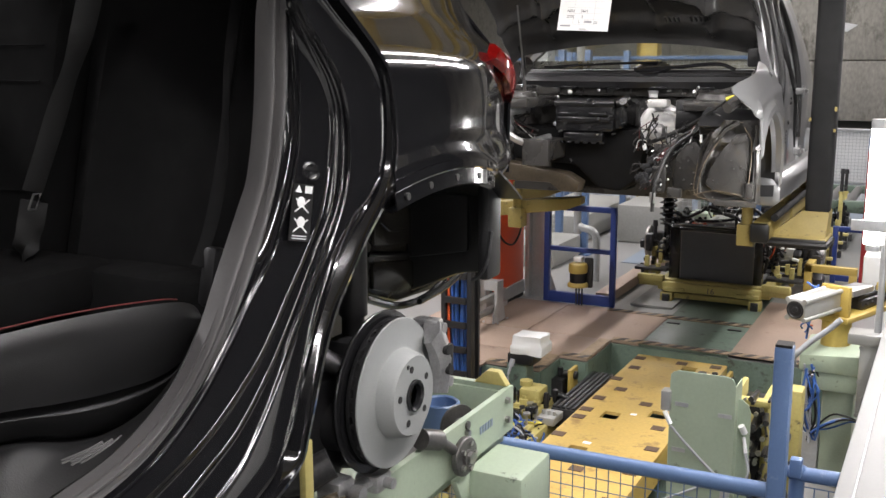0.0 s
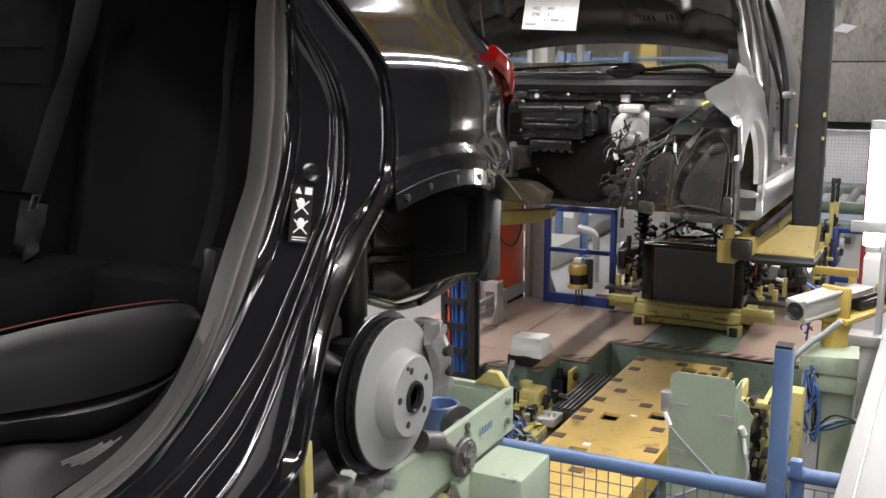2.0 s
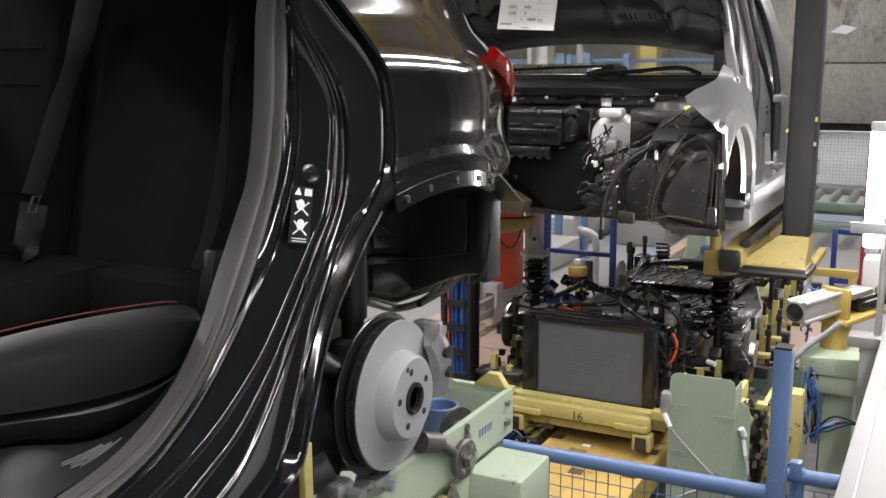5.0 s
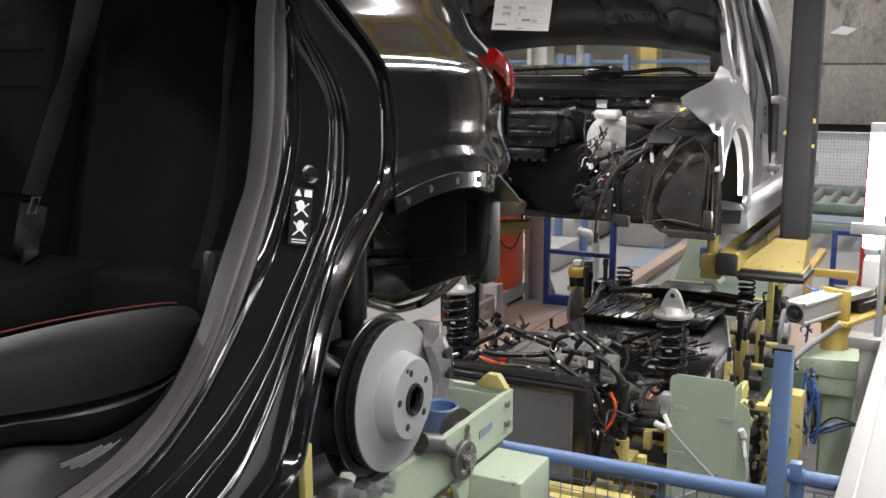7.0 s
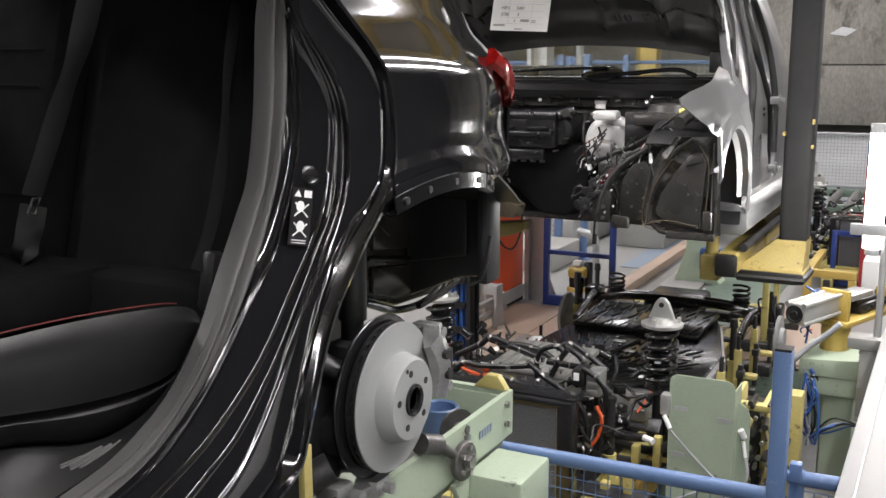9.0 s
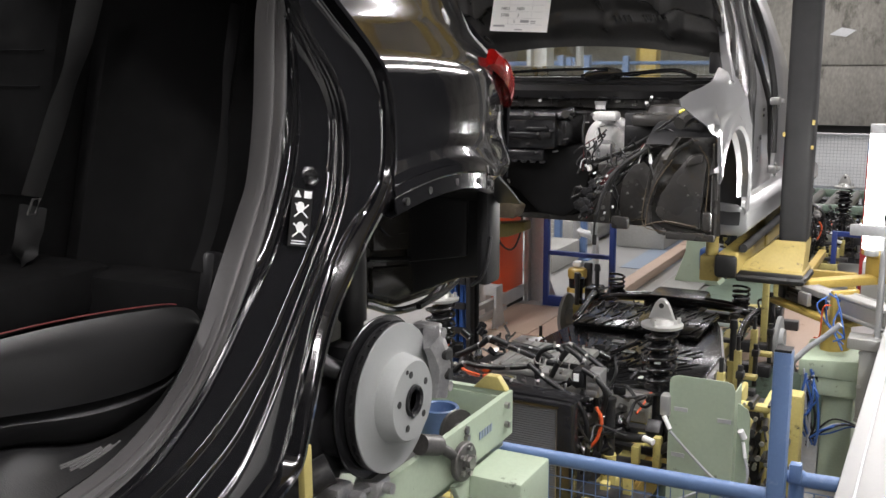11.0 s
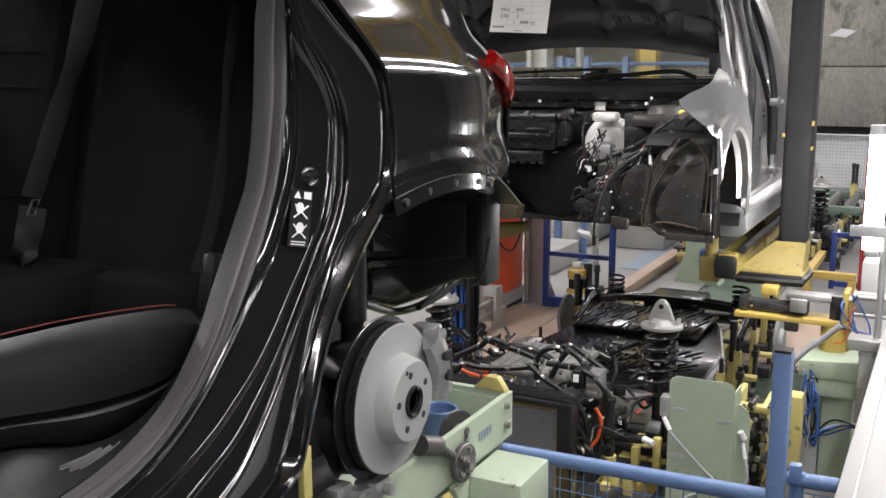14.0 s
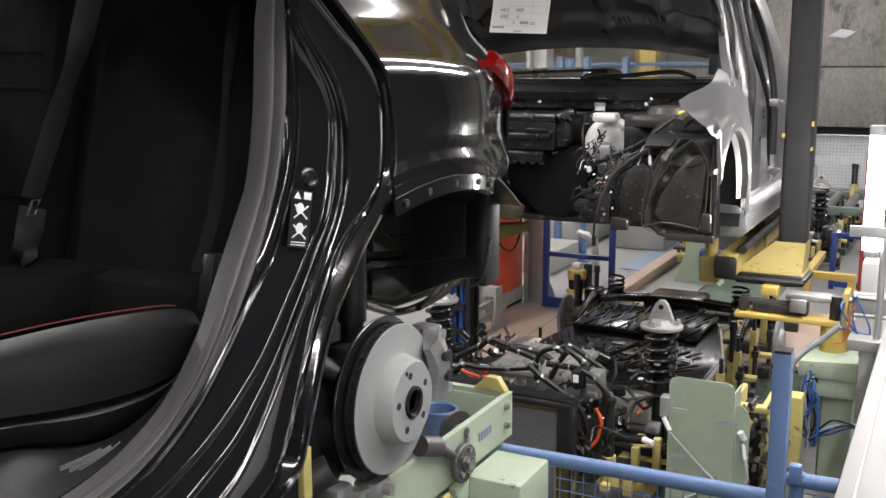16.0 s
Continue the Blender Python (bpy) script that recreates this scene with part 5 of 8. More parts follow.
    cp = pillar("centre_pillar", [(-.915, 5.10, 5.95, 1.34), (-.92, 5.22, 5.84, 1.42), (-.925, 5.27, 5.76, 1.55), (-.928, 5.29, 5.74, 1.7), (-.932, 5.31, 5.70, 1.80),
                                  (-.942, 5.33, 5.60, 1.88), (-.955, 5.36, 5.54, 1.95), (-1.015, 5.40, 5.50, 2.11), (-1.08, 5.44, 5.54, 2.32), (-1.13, 5.48, 5.58, 2.46)])
    pillar("rear_pillar", [(-.93, 6.0, 6.7, 1.34), (-.935, 6.06, 6.75, 1.6), (-.94, 6.1, 6.8, 1.78), (-.965, 6.13, 6.7, 1.95), (-1.0, 6.12, 6.6, 2.10), (-1.06, 6.0, 6.5, 2.30), (-1.12, 5.8, 6.5, 2.45)])
    bm = B()
    for z in (1.775, 1.745):
        box(bm, -.9235, -.918, 5.44, 5.475, z - .008, z + .008, .002)
    box(bm, -.921, -.9165, 5.37, 5.40, 1.62, 1.645, .002)
    part("bolt_hole", bm, M_SHADE, cp)
    bm = B()
    for k in range(4):
        box(bm, -.9185, -.915, 5.30, 5.315, 1.51 + k * .022, 1.525 + k * .022)
    part("label", bm, M_INK, cp)
    for z in (1.81, 1.43):
        bm = B()
        box(bm, -.935, -.885, 5.70, 5.78, z - .02, z + .02, .006)
        rod(bm, (-.892, 5.74, z - .035), (-.892, 5.74, z + .035), .009, n=8)
        box(bm, -.91, -.87, 5.76, 5.80, z - .012, z + .012, .004)
        part("hinge", bm, M_CAST, cp)
    bm = B()
    rows = []
    for x, y, z, w in ((-.862, 4.36, 1.94, .05), (-.88, 4.44, 1.99, .045), (-.915, 4.55, 2.07, .04), (-.95, 4.66, 2.155, .038), (-1.02, 4.84, 2.315, .036), (-1.1, 5.1, 2.45, .036), (-1.16, 5.5, 2.54, .036), (-1.18, 6.2, 2.56, .036), (-1.15, 6.9, 2.45, .036)):
        x -= .022 * min(1, (z - 1.9) / .15)
        w *= .72
        rows.append([(x - w, y - w, z - .01), (x, y - w * .9, z + .01), (x + .010, y, z - .005), (x, y + w * .7, z - .02), (x - w, y + w * .7, z - .03)])
    loft(bm, rows)
    thicken(bm, .006)
    part("roof_rail", bm, M_SILVER, car)
    bm = B()
    hose(bm, [(-.93, 4.70, 1.42), (-.925, 4.72, 1.80), (-.91, 4.58, 1.95), (-.96, 4.76, 2.15), (-1.05, 5.0, 2.34), (-1.1, 5.3, 2.43), (-1.09, 5.42, 2.38), (-1.02, 5.38, 2.15), (-.965, 5.32, 1.95), (-.95, 5.25, 1.75), (-.94, 5.2, 1.45)], .020, n=8)
    part("door_seal", bm, M_RUBBERB, car)
    bm = B()
    hose(bm, [(-.95, 5.80, 1.45), (-.95, 5.76, 1.78), (-.97, 5.62, 1.95), (-1.01, 5.57, 2.12), (-1.07, 5.62, 2.33), (-1.09, 5.85, 2.38), (-1.03, 6.04, 2.15), (-.97, 6.06, 1.85), (-.95, 6.0, 1.5)], .020, n=8)
    part("door_seal", bm, M_RUBBERB, car)
    bm = B()
    box(bm, -2.5, -.98, 5.0, 7.4, 1.24, 1.28, .01)
    box(bm, -2.66, -2.62, 4.6, 7.4, 1.25, 2.0, .01)
    box(bm, -2.3, -1.2, 5.9, 7.4, 2.50, 2.56, .02)
    box(bm, -2.55, -.95, 7.35, 7.4, 1.3, 1.7, .02)
    part("shell", bm, M_ECOAT, car)
    # windscreen, dash and interior
    bm = B()
    rows = []
    for k in range(9):
        x = -2.44 + k * .175
        c = ((x - CX) / .7) ** 2
        rows.append([(x, 4.86 + .10 * c, 1.955), (CX + (x - CX) * .86, 5.40 + .08 * c, 2.30), (CX + (x - CX) * .78, 5.75 + .06 * c, 2.50)])
    loft(bm, rows)
    thicken(bm, .005)
    w = part("windscreen", bm, M_GLASS, car)
    w.visible_shadow = False
    bm = B()
    hose(bm, [(-2.47, 5.0, 2.0), (-2.3, 5.42, 2.3), (-2.27, 5.75, 2.5)], .04, n=8)
    hose(bm, [(-1.02, 5.0, 2.0), (-1.18, 5.42, 2.3), (-1.2, 5.75, 2.5)], .04, n=8)
    part("screen_pillar", bm, M_ECOAT, car)
    bm = B()
    box(bm, -2.42, -1.06, 5.02, 5.4, 1.7, 1.92, .05)
    part("dashboard", bm, M_BLACK, car)
    bm = B()
    for x in (-2.1, -1.4):
        box(bm, x - .24, x + .24, 5.9, 6.05, 1.4, 1.9, .05)
    part("seat", bm, M_FABRIC, car)
    # cowl, wiper arms
    bm = B()
    rows = []
    for k in range(13):
        x = -2.42 + k * 1.36 / 12
        c = ((x - CX) / .68) ** 2
        y = 4.74 + .1 * c
        rows.append([(x, y, 1.85), (x, y - .015, 1.885), (x, y + .0, 1.91), (x, y + .03, 1.915), (x, y + .04, 1.93), (x, y + .08, 1.932), (x, y + .09, 1.944), (x, y + .14, 1.946), (x, y + .2, 1.935)])
    loft(bm, rows)
    thicken(bm, .006)
    part("cowl_cover", bm, M_BLACK, car)
    bm = B()
    hose(bm, [(-2.3, 4.86, 1.965), (-1.95, 4.85, 1.985), (-1.6, 4.88, 1.995)], .008, n=8)
    hose(bm, [(-1.72, 4.82, 1.955), (-1.5, 4.82, 1.965), (-1.25, 4.84, 1.985), (-1.14, 4.82, 1.955)], .011, n=8)
    ring(bm, (-1.62, 4.86, 1.95), (0, -.3, 1), [(0, .10), (.02, .10), (.028, .085), (.03, .001)], 24)
    part("wiper", bm, M_BLACKG, car)
    # open bonnet
    bm = B()
    hin = Vector((0, 4.90, 2.09))
    tilt = radians(32)
    up = Vector((0, -math.cos(tilt), math.sin(tilt)))
    nrm = Vector((0, -math.sin(tilt), -math.cos(tilt)))
    rows = []
    for j in range(43):
        s = j / 42 * 1.0
        row = []
        for i in range(81):
            f = i / 80 * 2 - 1
            half = .765 - .05 * s * s
            crown = .11 * (1 - f * f)
            p = Vector((CX + f * half, 0, 0)) + hin + up * s - nrm * (crown * (1 if s > .02 else .9))
            lip = .05 * math.exp(-((1 - abs(f)) / .035) ** 2) + .03 * math.exp(-(s / .03) ** 2)
            rib = .05 / (1 + math.exp(-(.17 + .05 * abs(f) ** 3 - s) / .012)) + .05 * (math.exp(-((abs(f) - .62) / .05) ** 2) + math.exp(-((s - .44 + .16 * abs(f)) / .045) ** 2) + .6 * math.exp(-((abs(f) - .2) / .04) ** 2)) * (1 if s > .22 else s / .22)
            row.append(p + nrm * (lip + rib))
        rows.append(row)
    loft(bm, rows)
    thicken(bm, .012)
    hood = part("bonnet", bm, M_HOOD, car, "open bonnet, dark underside with pressed ribs")
    bm = B()
    for f in (-.5, -.3, .3, .5):
        for g in range(4):
            c = Vector((CX + f * .73 + g * .025, 0, 0)) + hin + up * .2 + nrm * -.03
            rod(bm, c, c + up * .05 + nrm * .004, .006, n=6)
    part("slot", bm, M_SHADE, hood)
    bm = B()
    box(bm, -1.055, -1.0, 4.70, 4.92, 1.97, 2.07, .01)
    hose(bm, [(-1.03, 4.88, 1.9), (-1.03, 4.9, 2.0), (-1.02, 4.82, 2.1)], .015, n=6)
    hose(bm, [(-2.46, 4.88, 1.9), (-2.46, 4.9, 2.0), (-2.46, 4.82, 2.1)], .015, n=6)
    part("bonnet_hinge", bm, M_BLACK, hood)
    bm = B()
    rod(bm, (-2.36, 4.70, 1.82), (-2.37, 4.58, 2.35), .006, n=8)
    rod(bm, (-2.36, 4.70, 1.78), (-2.363, 4.68, 1.9), .011, n=8)
    part("gas_strut", bm, M_STEEL, hood)
    # paper sheet taped to the bonnet
    m = Matrix.Translation((-1.925, 4.50, 2.255)) @ Matrix.Rotation(radians(2.5), 4, "Y") @ Matrix.Rotation(radians(78), 4, "X") @ Matrix.Rotation(0, 4, "Z")
    bm = B()
    box(bm, -.15, .15, -.085, .1, -.0006, .0006)
    bmesh.ops.transform(bm, matrix=m, verts=bm.verts)
    paper = part("paper_sheet", bm, M_PAPER, hood, "white printed sheet taped under the bonnet")
    for txt, x, y, s in (("NEU", -.08, .026, .022), ("5601", .0, .026, .022), ("2700", -.08, -.006, .022), ("3", -.01, -.006, .022), ("L", -.025, -.034, .02)):
        word("printed_text", txt, s, m @ Matrix.Translation((x, y, .001)), M_INK, paper)
    bm = B()
    box(bm, .005, .05, -.041, -.028, .0007, .0012)
    box(bm, .06, .085, -.036, -.031, .0007, .0012)
    box(bm, .06, .085, -.044, -.04, .0007, .0012)
    box(bm, -.135, -.075, -.063, -.054, .0007, .0012)
    box(bm, -.02, .02, -.078, -.073, .0007, .0012)
    for x in (-.06, .06):
        box(bm, x - .0004, x + .0004, -.05, .09, .0007, .001)
    for y in (.012, -.02, -.05, .045):
        box(bm, -.1, .12, y - .0004, y + .0004, .0007, .001)
    bmesh.ops.transform(bm, matrix=m, verts=bm.verts)
    part("printed_bar", bm, mat("pale_ink", (.35, .35, .36), .8), paper)
    rng0 = random.Random(77)
    # engine bay: firewall, box, booster, wheelhouse, members
    bm = B()
    box(bm, -2.5, -1.0, 4.86, 4.9, 1.2, 1.86, .01)
    box(bm, -2.42, -1.04, 4.80, 4.86, 1.80, 1.86, .008)
    for i in range(9):
        x = -2.35 + i * .15
        box(bm, x - .03, x + .03, 4.785, 4.80, 1.815, 1.845, .004)
    part("firewall", bm, M_ECOAT, car)
    bm = B()
    box(bm, -2.20, -1.68, 4.70, 4.86, 1.25, 1.55, .04)
    prism(bm, [(-2.4, 1.42), (-2.0, 1.40), (-1.86, 1.27), (-1.72, 1.255), (-1.62, 1.33), (-1.58, 1.5), (-1.55, 1.62), (-2.4, 1.62)], "y", 4.6, 4.86, .03)
    part("insulation", bm, M_FABRIC, car, "black sound insulation mat")
    bm = B()
    bx0, bx1, by = -2.10, -1.74, 4.52
    box(bm, bx0, bx1, by, 4.8, 1.60, 1.79, .025)
    box(bm, bx0 + .02, bx1 - .02, by - .02, by + .05, 1.66, 1.69, .008)
    box(bm, bx0 + .03, bx0 + .14, by - .015, by + .03, 1.695, 1.715, .006)
    box(bm, bx1 - .15, bx1 - .04, by - .015, by + .03, 1.695, 1.715, .006)
    box(bm, bx0 + .06, bx1 - .06, by - .012, by + .03, 1.545, 1.60, .01)
    for i in range(6):
        box(bm, bx0 + .03 + i * .05, bx0 + .06 + i * .05, by - .01, by + .02, 1.535, 1.548, .003)
    box(bm, bx1 - .01, bx1 + .05, by + .02, 4.8, 1.62, 1.77, .02)
    rod(bm, (bx1 + .05, by + .05, 1.76), (bx1 + .05, by + .0, 1.78), .022, n=12)
    rod(bm, (bx0, by + .02, 1.765), (bx1, by + .02, 1.765), .028, n=14)
    rod(bm, (bx1, by + .02, 1.765), (bx1 + .07, by + .06, 1.79), .028, n=14)
    part("control_box", bm, M_BLACKG, car, "black ribbed plastic control box")
    bm = B()
    bc = Vector((-1.495, 4.62, 1.645))
    ring(bm, bc, (.1, -1, .05), [(-.12, .12), (-.02, .128), (.0, .122), (.012, .10), (.012, .085), (.022, .08), (.026, .05), (.026, .001)], 36)
    box(bm, bc.x - .06, bc.x + .06, bc.y - .11, bc.y - .02, bc.z + .105, bc.z + .15, .016)
    rod(bm, bc + Vector((-.03, -.07, .16)), bc + Vector((-.03, -.07, .18)), .024, n=16)
    part("brake_booster", bm, M_BOOST, car, "white brake booster with fluid reservoir")
    bm = B()
    rod(bm, bc + Vector((0, 0, -.02)), bc + Vector((.02, -.14, -.01)), .028, n=14)
    box(bm, bc.x - .03, bc.x + .05, bc.y - .15, bc.y - .05, bc.z - .07, bc.z + .0, .012)
    rod(bm, bc + Vector((-.03, -.07, .18)), bc + Vector((-.03, -.07, .196)), .028, n=12)
    part("master_cylinder", bm, M_CAST, car)
    for s, nm in ((1, "wheelhouse"), (-1, "wheelhouse")):
        def mx(x):
            return x if s > 0 else 2 * CX - x
        bm = B()
        rows = []
        for k in range(24):
            z = 1.30 + k * .0183
            xl = float(np.interp(z, (1.30, 1.36, 1.45, 1.55, 1.65, 1.72), (-1.10, -1.165, -1.15, -1.115, -1.08, -1.02)))
            rows.append([(mx(x), 4.10 + .05 * (((x + 1.05) / .2) ** 2) - .07 * math.sin((z - 1.30) / .45 * 1.6) + (.014 * math.sin(k * 1.1 + 14 * x) * math.exp(-((x + 1.02) / .1) ** 2) - .02 * math.exp(-((x - xl - .03) / .012) ** 2)), z) for x in [xl + (-.85 - xl) * i / 20 for i in range(21)]])
        loft(bm, rows)
        thicken(bm, .006)
        part(nm, bm, M_ECOAT, car)
        bm = B()
        box(bm, *sorted((mx(-1.42), mx(-1.30))), 4.3, 4.86, 1.44, 1.56, .015)
        box(bm, *sorted((mx(-1.44), mx(-1.28))), 4.28, 4.3, 1.42, 1.57, .004)
        part("front_member", bm, M_ECOAT, car)
        bm = B()
        ring(bm, (mx(-1.16), 4.5, 1.80), (0, 0, 1), [(0, .12), (.03, .11), (.035, .06), (.02, .03)], 28)
        box(bm, *sorted((mx(-1.30), mx(-1.0))), 4.3, 4.8, 1.74, 1.80, .02)
        part("strut_tower", bm, M_ECOAT, car)
        bm = B()
        hose(bm, [(mx(-1.0), 3.98, 1.78), (mx(-.97), 4.1, 1.82), (mx(-.95), 4.7, 1.90)], .028, n=8)
        part("upper_rail", bm, M_ECOAT, car)
    bm = B()
    hose(bm, [(-.86, 4.06, 1.31), (-.855, 4.03, 1.5), (-.86, 4.02, 1.70)], .012, n=6)
    hose(bm, [(-.95, 4.02, 1.71), (-1.02, 4.02, 1.66), (-1.09, 4.03, 1.55), (-1.125, 4.04, 1.44), (-1.13, 4.05, 1.35)], .010, n=6)
    box(bm, -1.05, -.85, 4.02, 4.05, 1.295, 1.325, .004)
    box(bm, -.90, -.86, 4.0, 4.04, 1.34, 1.42, .01)
    part("wheelhouse_flange", bm, M_ECOAT, car)
    bm = B()
    prism(bm, [(-1.10, 1.40), (-1.05, 1.36), (-.91, 1.34), (-.89, 1.62), (-.915, 1.66), (-.96, 1.65), (-1.02, 1.58), (-1.08, 1.48)], "y", 4.02, 4.045, .012)
    prism(bm, [(-.98, 1.60), (-.91, 1.62), (-.905, 1.655), (-.95, 1.645)], "y", 4.005, 4.022, .006)
    part("wheelhouse_bowl", bm, M_ECOAT, car)
    bm = B()
    for pts in ([(-1.14, 4.03, 1.34), (-1.13, 4.02, 1.42), (-1.10, 4.015, 1.52), (-1.03, 4.01, 1.63)], [(-.89, 4.01, 1.34), (-.88, 4.008, 1.6), (-.92, 4.005, 1.69)],
                [(-1.15, 4.06, 1.5), (-1.16, 4.05, 1.36), (-1.1, 4.04, 1.325), (-.9, 4.03, 1.325)], [(-1.16, 4.04, 1.34), (-1.05, 4.02, 1.37), (-.92, 4.015, 1.355)],
                [(-1.05, 4.05, 1.69), (-1.0, 4.04, 1.705), (-.93, 4.03, 1.71)]):
        hose(bm, pts, .0022, n=6)
    part("seam_sealer", bm, M_SEAL, car)
    # bright studs added at random as small glints on the dark parts
    bm = B()
    for k in range(9):
        p = Vector((rng0.uniform(-1.1, -.88), 4.02, rng0.uniform(1.31, 1.66)))
        rod(bm, p, p - Vector((0, .008, 0)), rng0.uniform(.002, .005), n=8)
    for k in range(30):
        p = Vector((rng0.uniform(-2.4, -1.25), 4.55, rng0.uniform(1.58, 1.85)))
        rod(bm, p, p - Vector((0, .06, 0)), rng0.uniform(.002, .006), n=8)
    part("clip_stud", bm, M_STEEL, car)
    bm = B()
    box(bm, -1.36, -1.12, 4.40, 4.62, 1.62, 1.80, .012)
    box(bm, -1.35, -1.13, 4.38, 4.41, 1.66, 1.74, .006)
    part("connector_box", bm, M_BLACK, car)
    bm = B()
    prism(bm, [(-2.45, 1.30), (-2.12, 1.30), (-2.05, 1.25), (-1.95, 1.25), (-1.93, 1.31), (-2.02, 1.36), (-2.45, 1.42)], "y", 4.5, 4.62, .01)
    part("cross_member", bm, M_BRONZE, car, "waxed bronze-coloured cross member")
    rng = random.Random(21)
    paths = (([(-1.02, 4.15, 1.824), (-1.10, 4.15, 1.766), (-1.157, 4.15, 1.721), (-1.17, 4.15, 1.685), (-1.133, 4.15, 1.669), (-1.072, 4.15, 1.681),
               (-1.059, 4.15, 1.717), (-1.087, 4.16, 1.74), (-1.135, 4.17, 1.736)], .007, M_RUBBERB, "cable_loop"),
             ([(-1.10, 4.2, 1.75), (-1.2, 4.28, 1.70), (-1.284, 4.3, 1.653), (-1.367, 4.3, 1.616), (-1.435, 4.3, 1.586), (-1.5, 4.4, 1.56)], .012, M_RUBBERB, "thick_cable"),
             ([(-1.15, 4.18, 1.69), (-1.194, 4.15, 1.647), (-1.255, 4.125, 1.603), (-1.31, 4.1, 1.544), (-1.341, 4.075, 1.464), (-1.365, 4.05, 1.359), (-1.37, 4.05, 1.24)], .010, M_RUBBERB, "thick_cable"),
             ([(-1.17, 4.22, 1.66), (-1.232, 4.2, 1.622), (-1.287, 4.175, 1.573), (-1.321, 4.15, 1.519), (-1.367, 4.125, 1.444), (-1.404, 4.1, 1.39)], .008, M_RUBBERB, "thick_cable"),
             ([(-1.17, 4.12, 1.70), (-1.155, 4.1, 1.665), (-1.145, 4.1, 1.593), (-1.12, 4.1, 1.496)], .005, M_RUBBERB, "sensor_lead"),
             ([(-1.147, 4.098, 1.64), (-1.145, 4.097, 1.60)], .007, M_WPLAST, "lead_sleeve"),
             ([(-1.58, 4.5, 1.78), (-1.557, 4.4, 1.694), (-1.535, 4.4, 1.575), (-1.517, 4.4, 1.536)], .005, M_RUBBERB, "sensor_lead"),
             ([(-1.52, 4.39, 1.55), (-1.512, 4.385, 1.525)], .012, M_WPLAST, "white_plug"),
             ([(-1.0, 4.14, 1.83), (-1.04, 4.14, 1.815)], .011, M_HOSEY, "yellow_plug"))
    for pts, r_, m_, nm in paths:
        part(nm, hose(B(), pts, r_, n=8), m_, car)
    for m_, n_, r_, nm in ((M_RUBBERB, 9, .006, "wiring_loom"), (M_WPLAST, 2, .003, "white_wire"), (M_RED, 2, .003, "red_wire")):
        bm = B()
        cable_bundle(bm, rng, (-1.20, 4.25, 1.66), (-1.38, 4.15, 1.50), n_, r_, .03, .02)
        cable_bundle(bm, rng, (-1.38, 4.15, 1.50), (-1.43, 4.08, 1.36), n_ // 2 + 1, r_, .0, .02)
        cable_bundle(bm, rng, (-1.5, 4.5, 1.70), (-1.58, 4.45, 1.52), n_ // 2, r_ * .8, .03, .03)
        cable_bundle(bm, rng, (-2.4, 4.5, 1.75), (-2.2, 4.45, 1.58), n_ // 3 + 1, r_, .05, .05)
        part(nm, bm, m_, car)
    bm = B()
    box(bm, -1.395, -1.32, 4.10, 4.12, 1.33, 1.47, .006)
    prism(bm, [(-1.29, 1.33), (-1.17, 1.35), (-1.16, 1.47), (-1.15, 1.56), (-1.19, 1.60), (-1.24, 1.585), (-1.285, 1.52), (-1.30, 1.42)], 'y', 4.16, 4.18, .01)
    prism(bm, [(-1.31, 1.31), (-1.235, 1.31), (-1.235, 1.36), (-1.31, 1.37)], 'y', 4.09, 4.12, .008)
    hose(bm, [(-1.17, 4.15, 1.36), (-1.16, 4.14, 1.48), (-1.14, 4.13, 1.58), (-1.09, 4.12, 1.66)], .012, n=8)
    part("bracket_plate", bm, M_ECOAT, car)
    bm = B()
    for z in (1.35, 1.40, 1.45):
        rod(bm, (-1.35, 4.10, z), (-1.35, 4.088, z), .009, n=8)
    for x, z in ((-1.26, 1.56), (-1.20, 1.57), (-1.22, 1.5), (-1.26, 1.46), (-1.19, 1.44), (-1.24, 1.40), (-1.2, 1.38), (-1.28, 1.345)):
        rod(bm, (x, 4.165, z), (x, 4.15, z), .005, n=8)
    part("bracket_bolt", bm, M_FLANGE, car)
    bm = B()
    box(bm, -1.385, -1.355, 4.04, 4.05, 1.285, 1.34, .004)
    part("clip_bracket", bm, M_CAST, car)
    bm = B()
    for k in range(22):
        a, b_ = (-1.40, 4.14, 1.48), (-1.44, 4.06, 1.36)
        f = rng.random()
        p = Vector(a).lerp(Vector(b_), f) + Vector((rng.uniform(-.03, .03), rng.uniform(-.03, .03), rng.uniform(-.03, .03)))
        box(bm, p.x - .012, p.x + .012, p.y - .01, p.y + .01, p.z - .016, p.z + .016, .003, m=Matrix.Rotation(rng.random() * 3, 4, "Y"))
    part("plug_connector", bm, M_BLACK, car)
    bm = B()
    for k in range(26):
        p = Vector((rng.uniform(-2.45, -1.2), rng.uniform(4.5, 4.75), rng.choice((1.77, 1.6, 1.46, 1.82)) + rng.uniform(-.03, .03)))
        rod(bm, p, p + Vector((rng.uniform(-.02, .02), -.03, rng.uniform(-.02, .02))), rng.uniform(.006, .014), n=8)
    part("bolt", bm, M_CAST, car)
    bm = B()
    for k in range(26):
        p = Vector((rng.uniform(-1.48, -1.24), rng.uniform(4.14, 4.3), rng.uniform(1.48, 1.70)))
        cable_bundle(bm, rng, p, p + Vector((rng.uniform(-.1, .06), rng.uniform(-.04, .04), rng.uniform(-.16, -.04))), 1, .004, .02, .015)
    part("wiring_loom", bm, M_RUBBERB, car)
    bm = B()
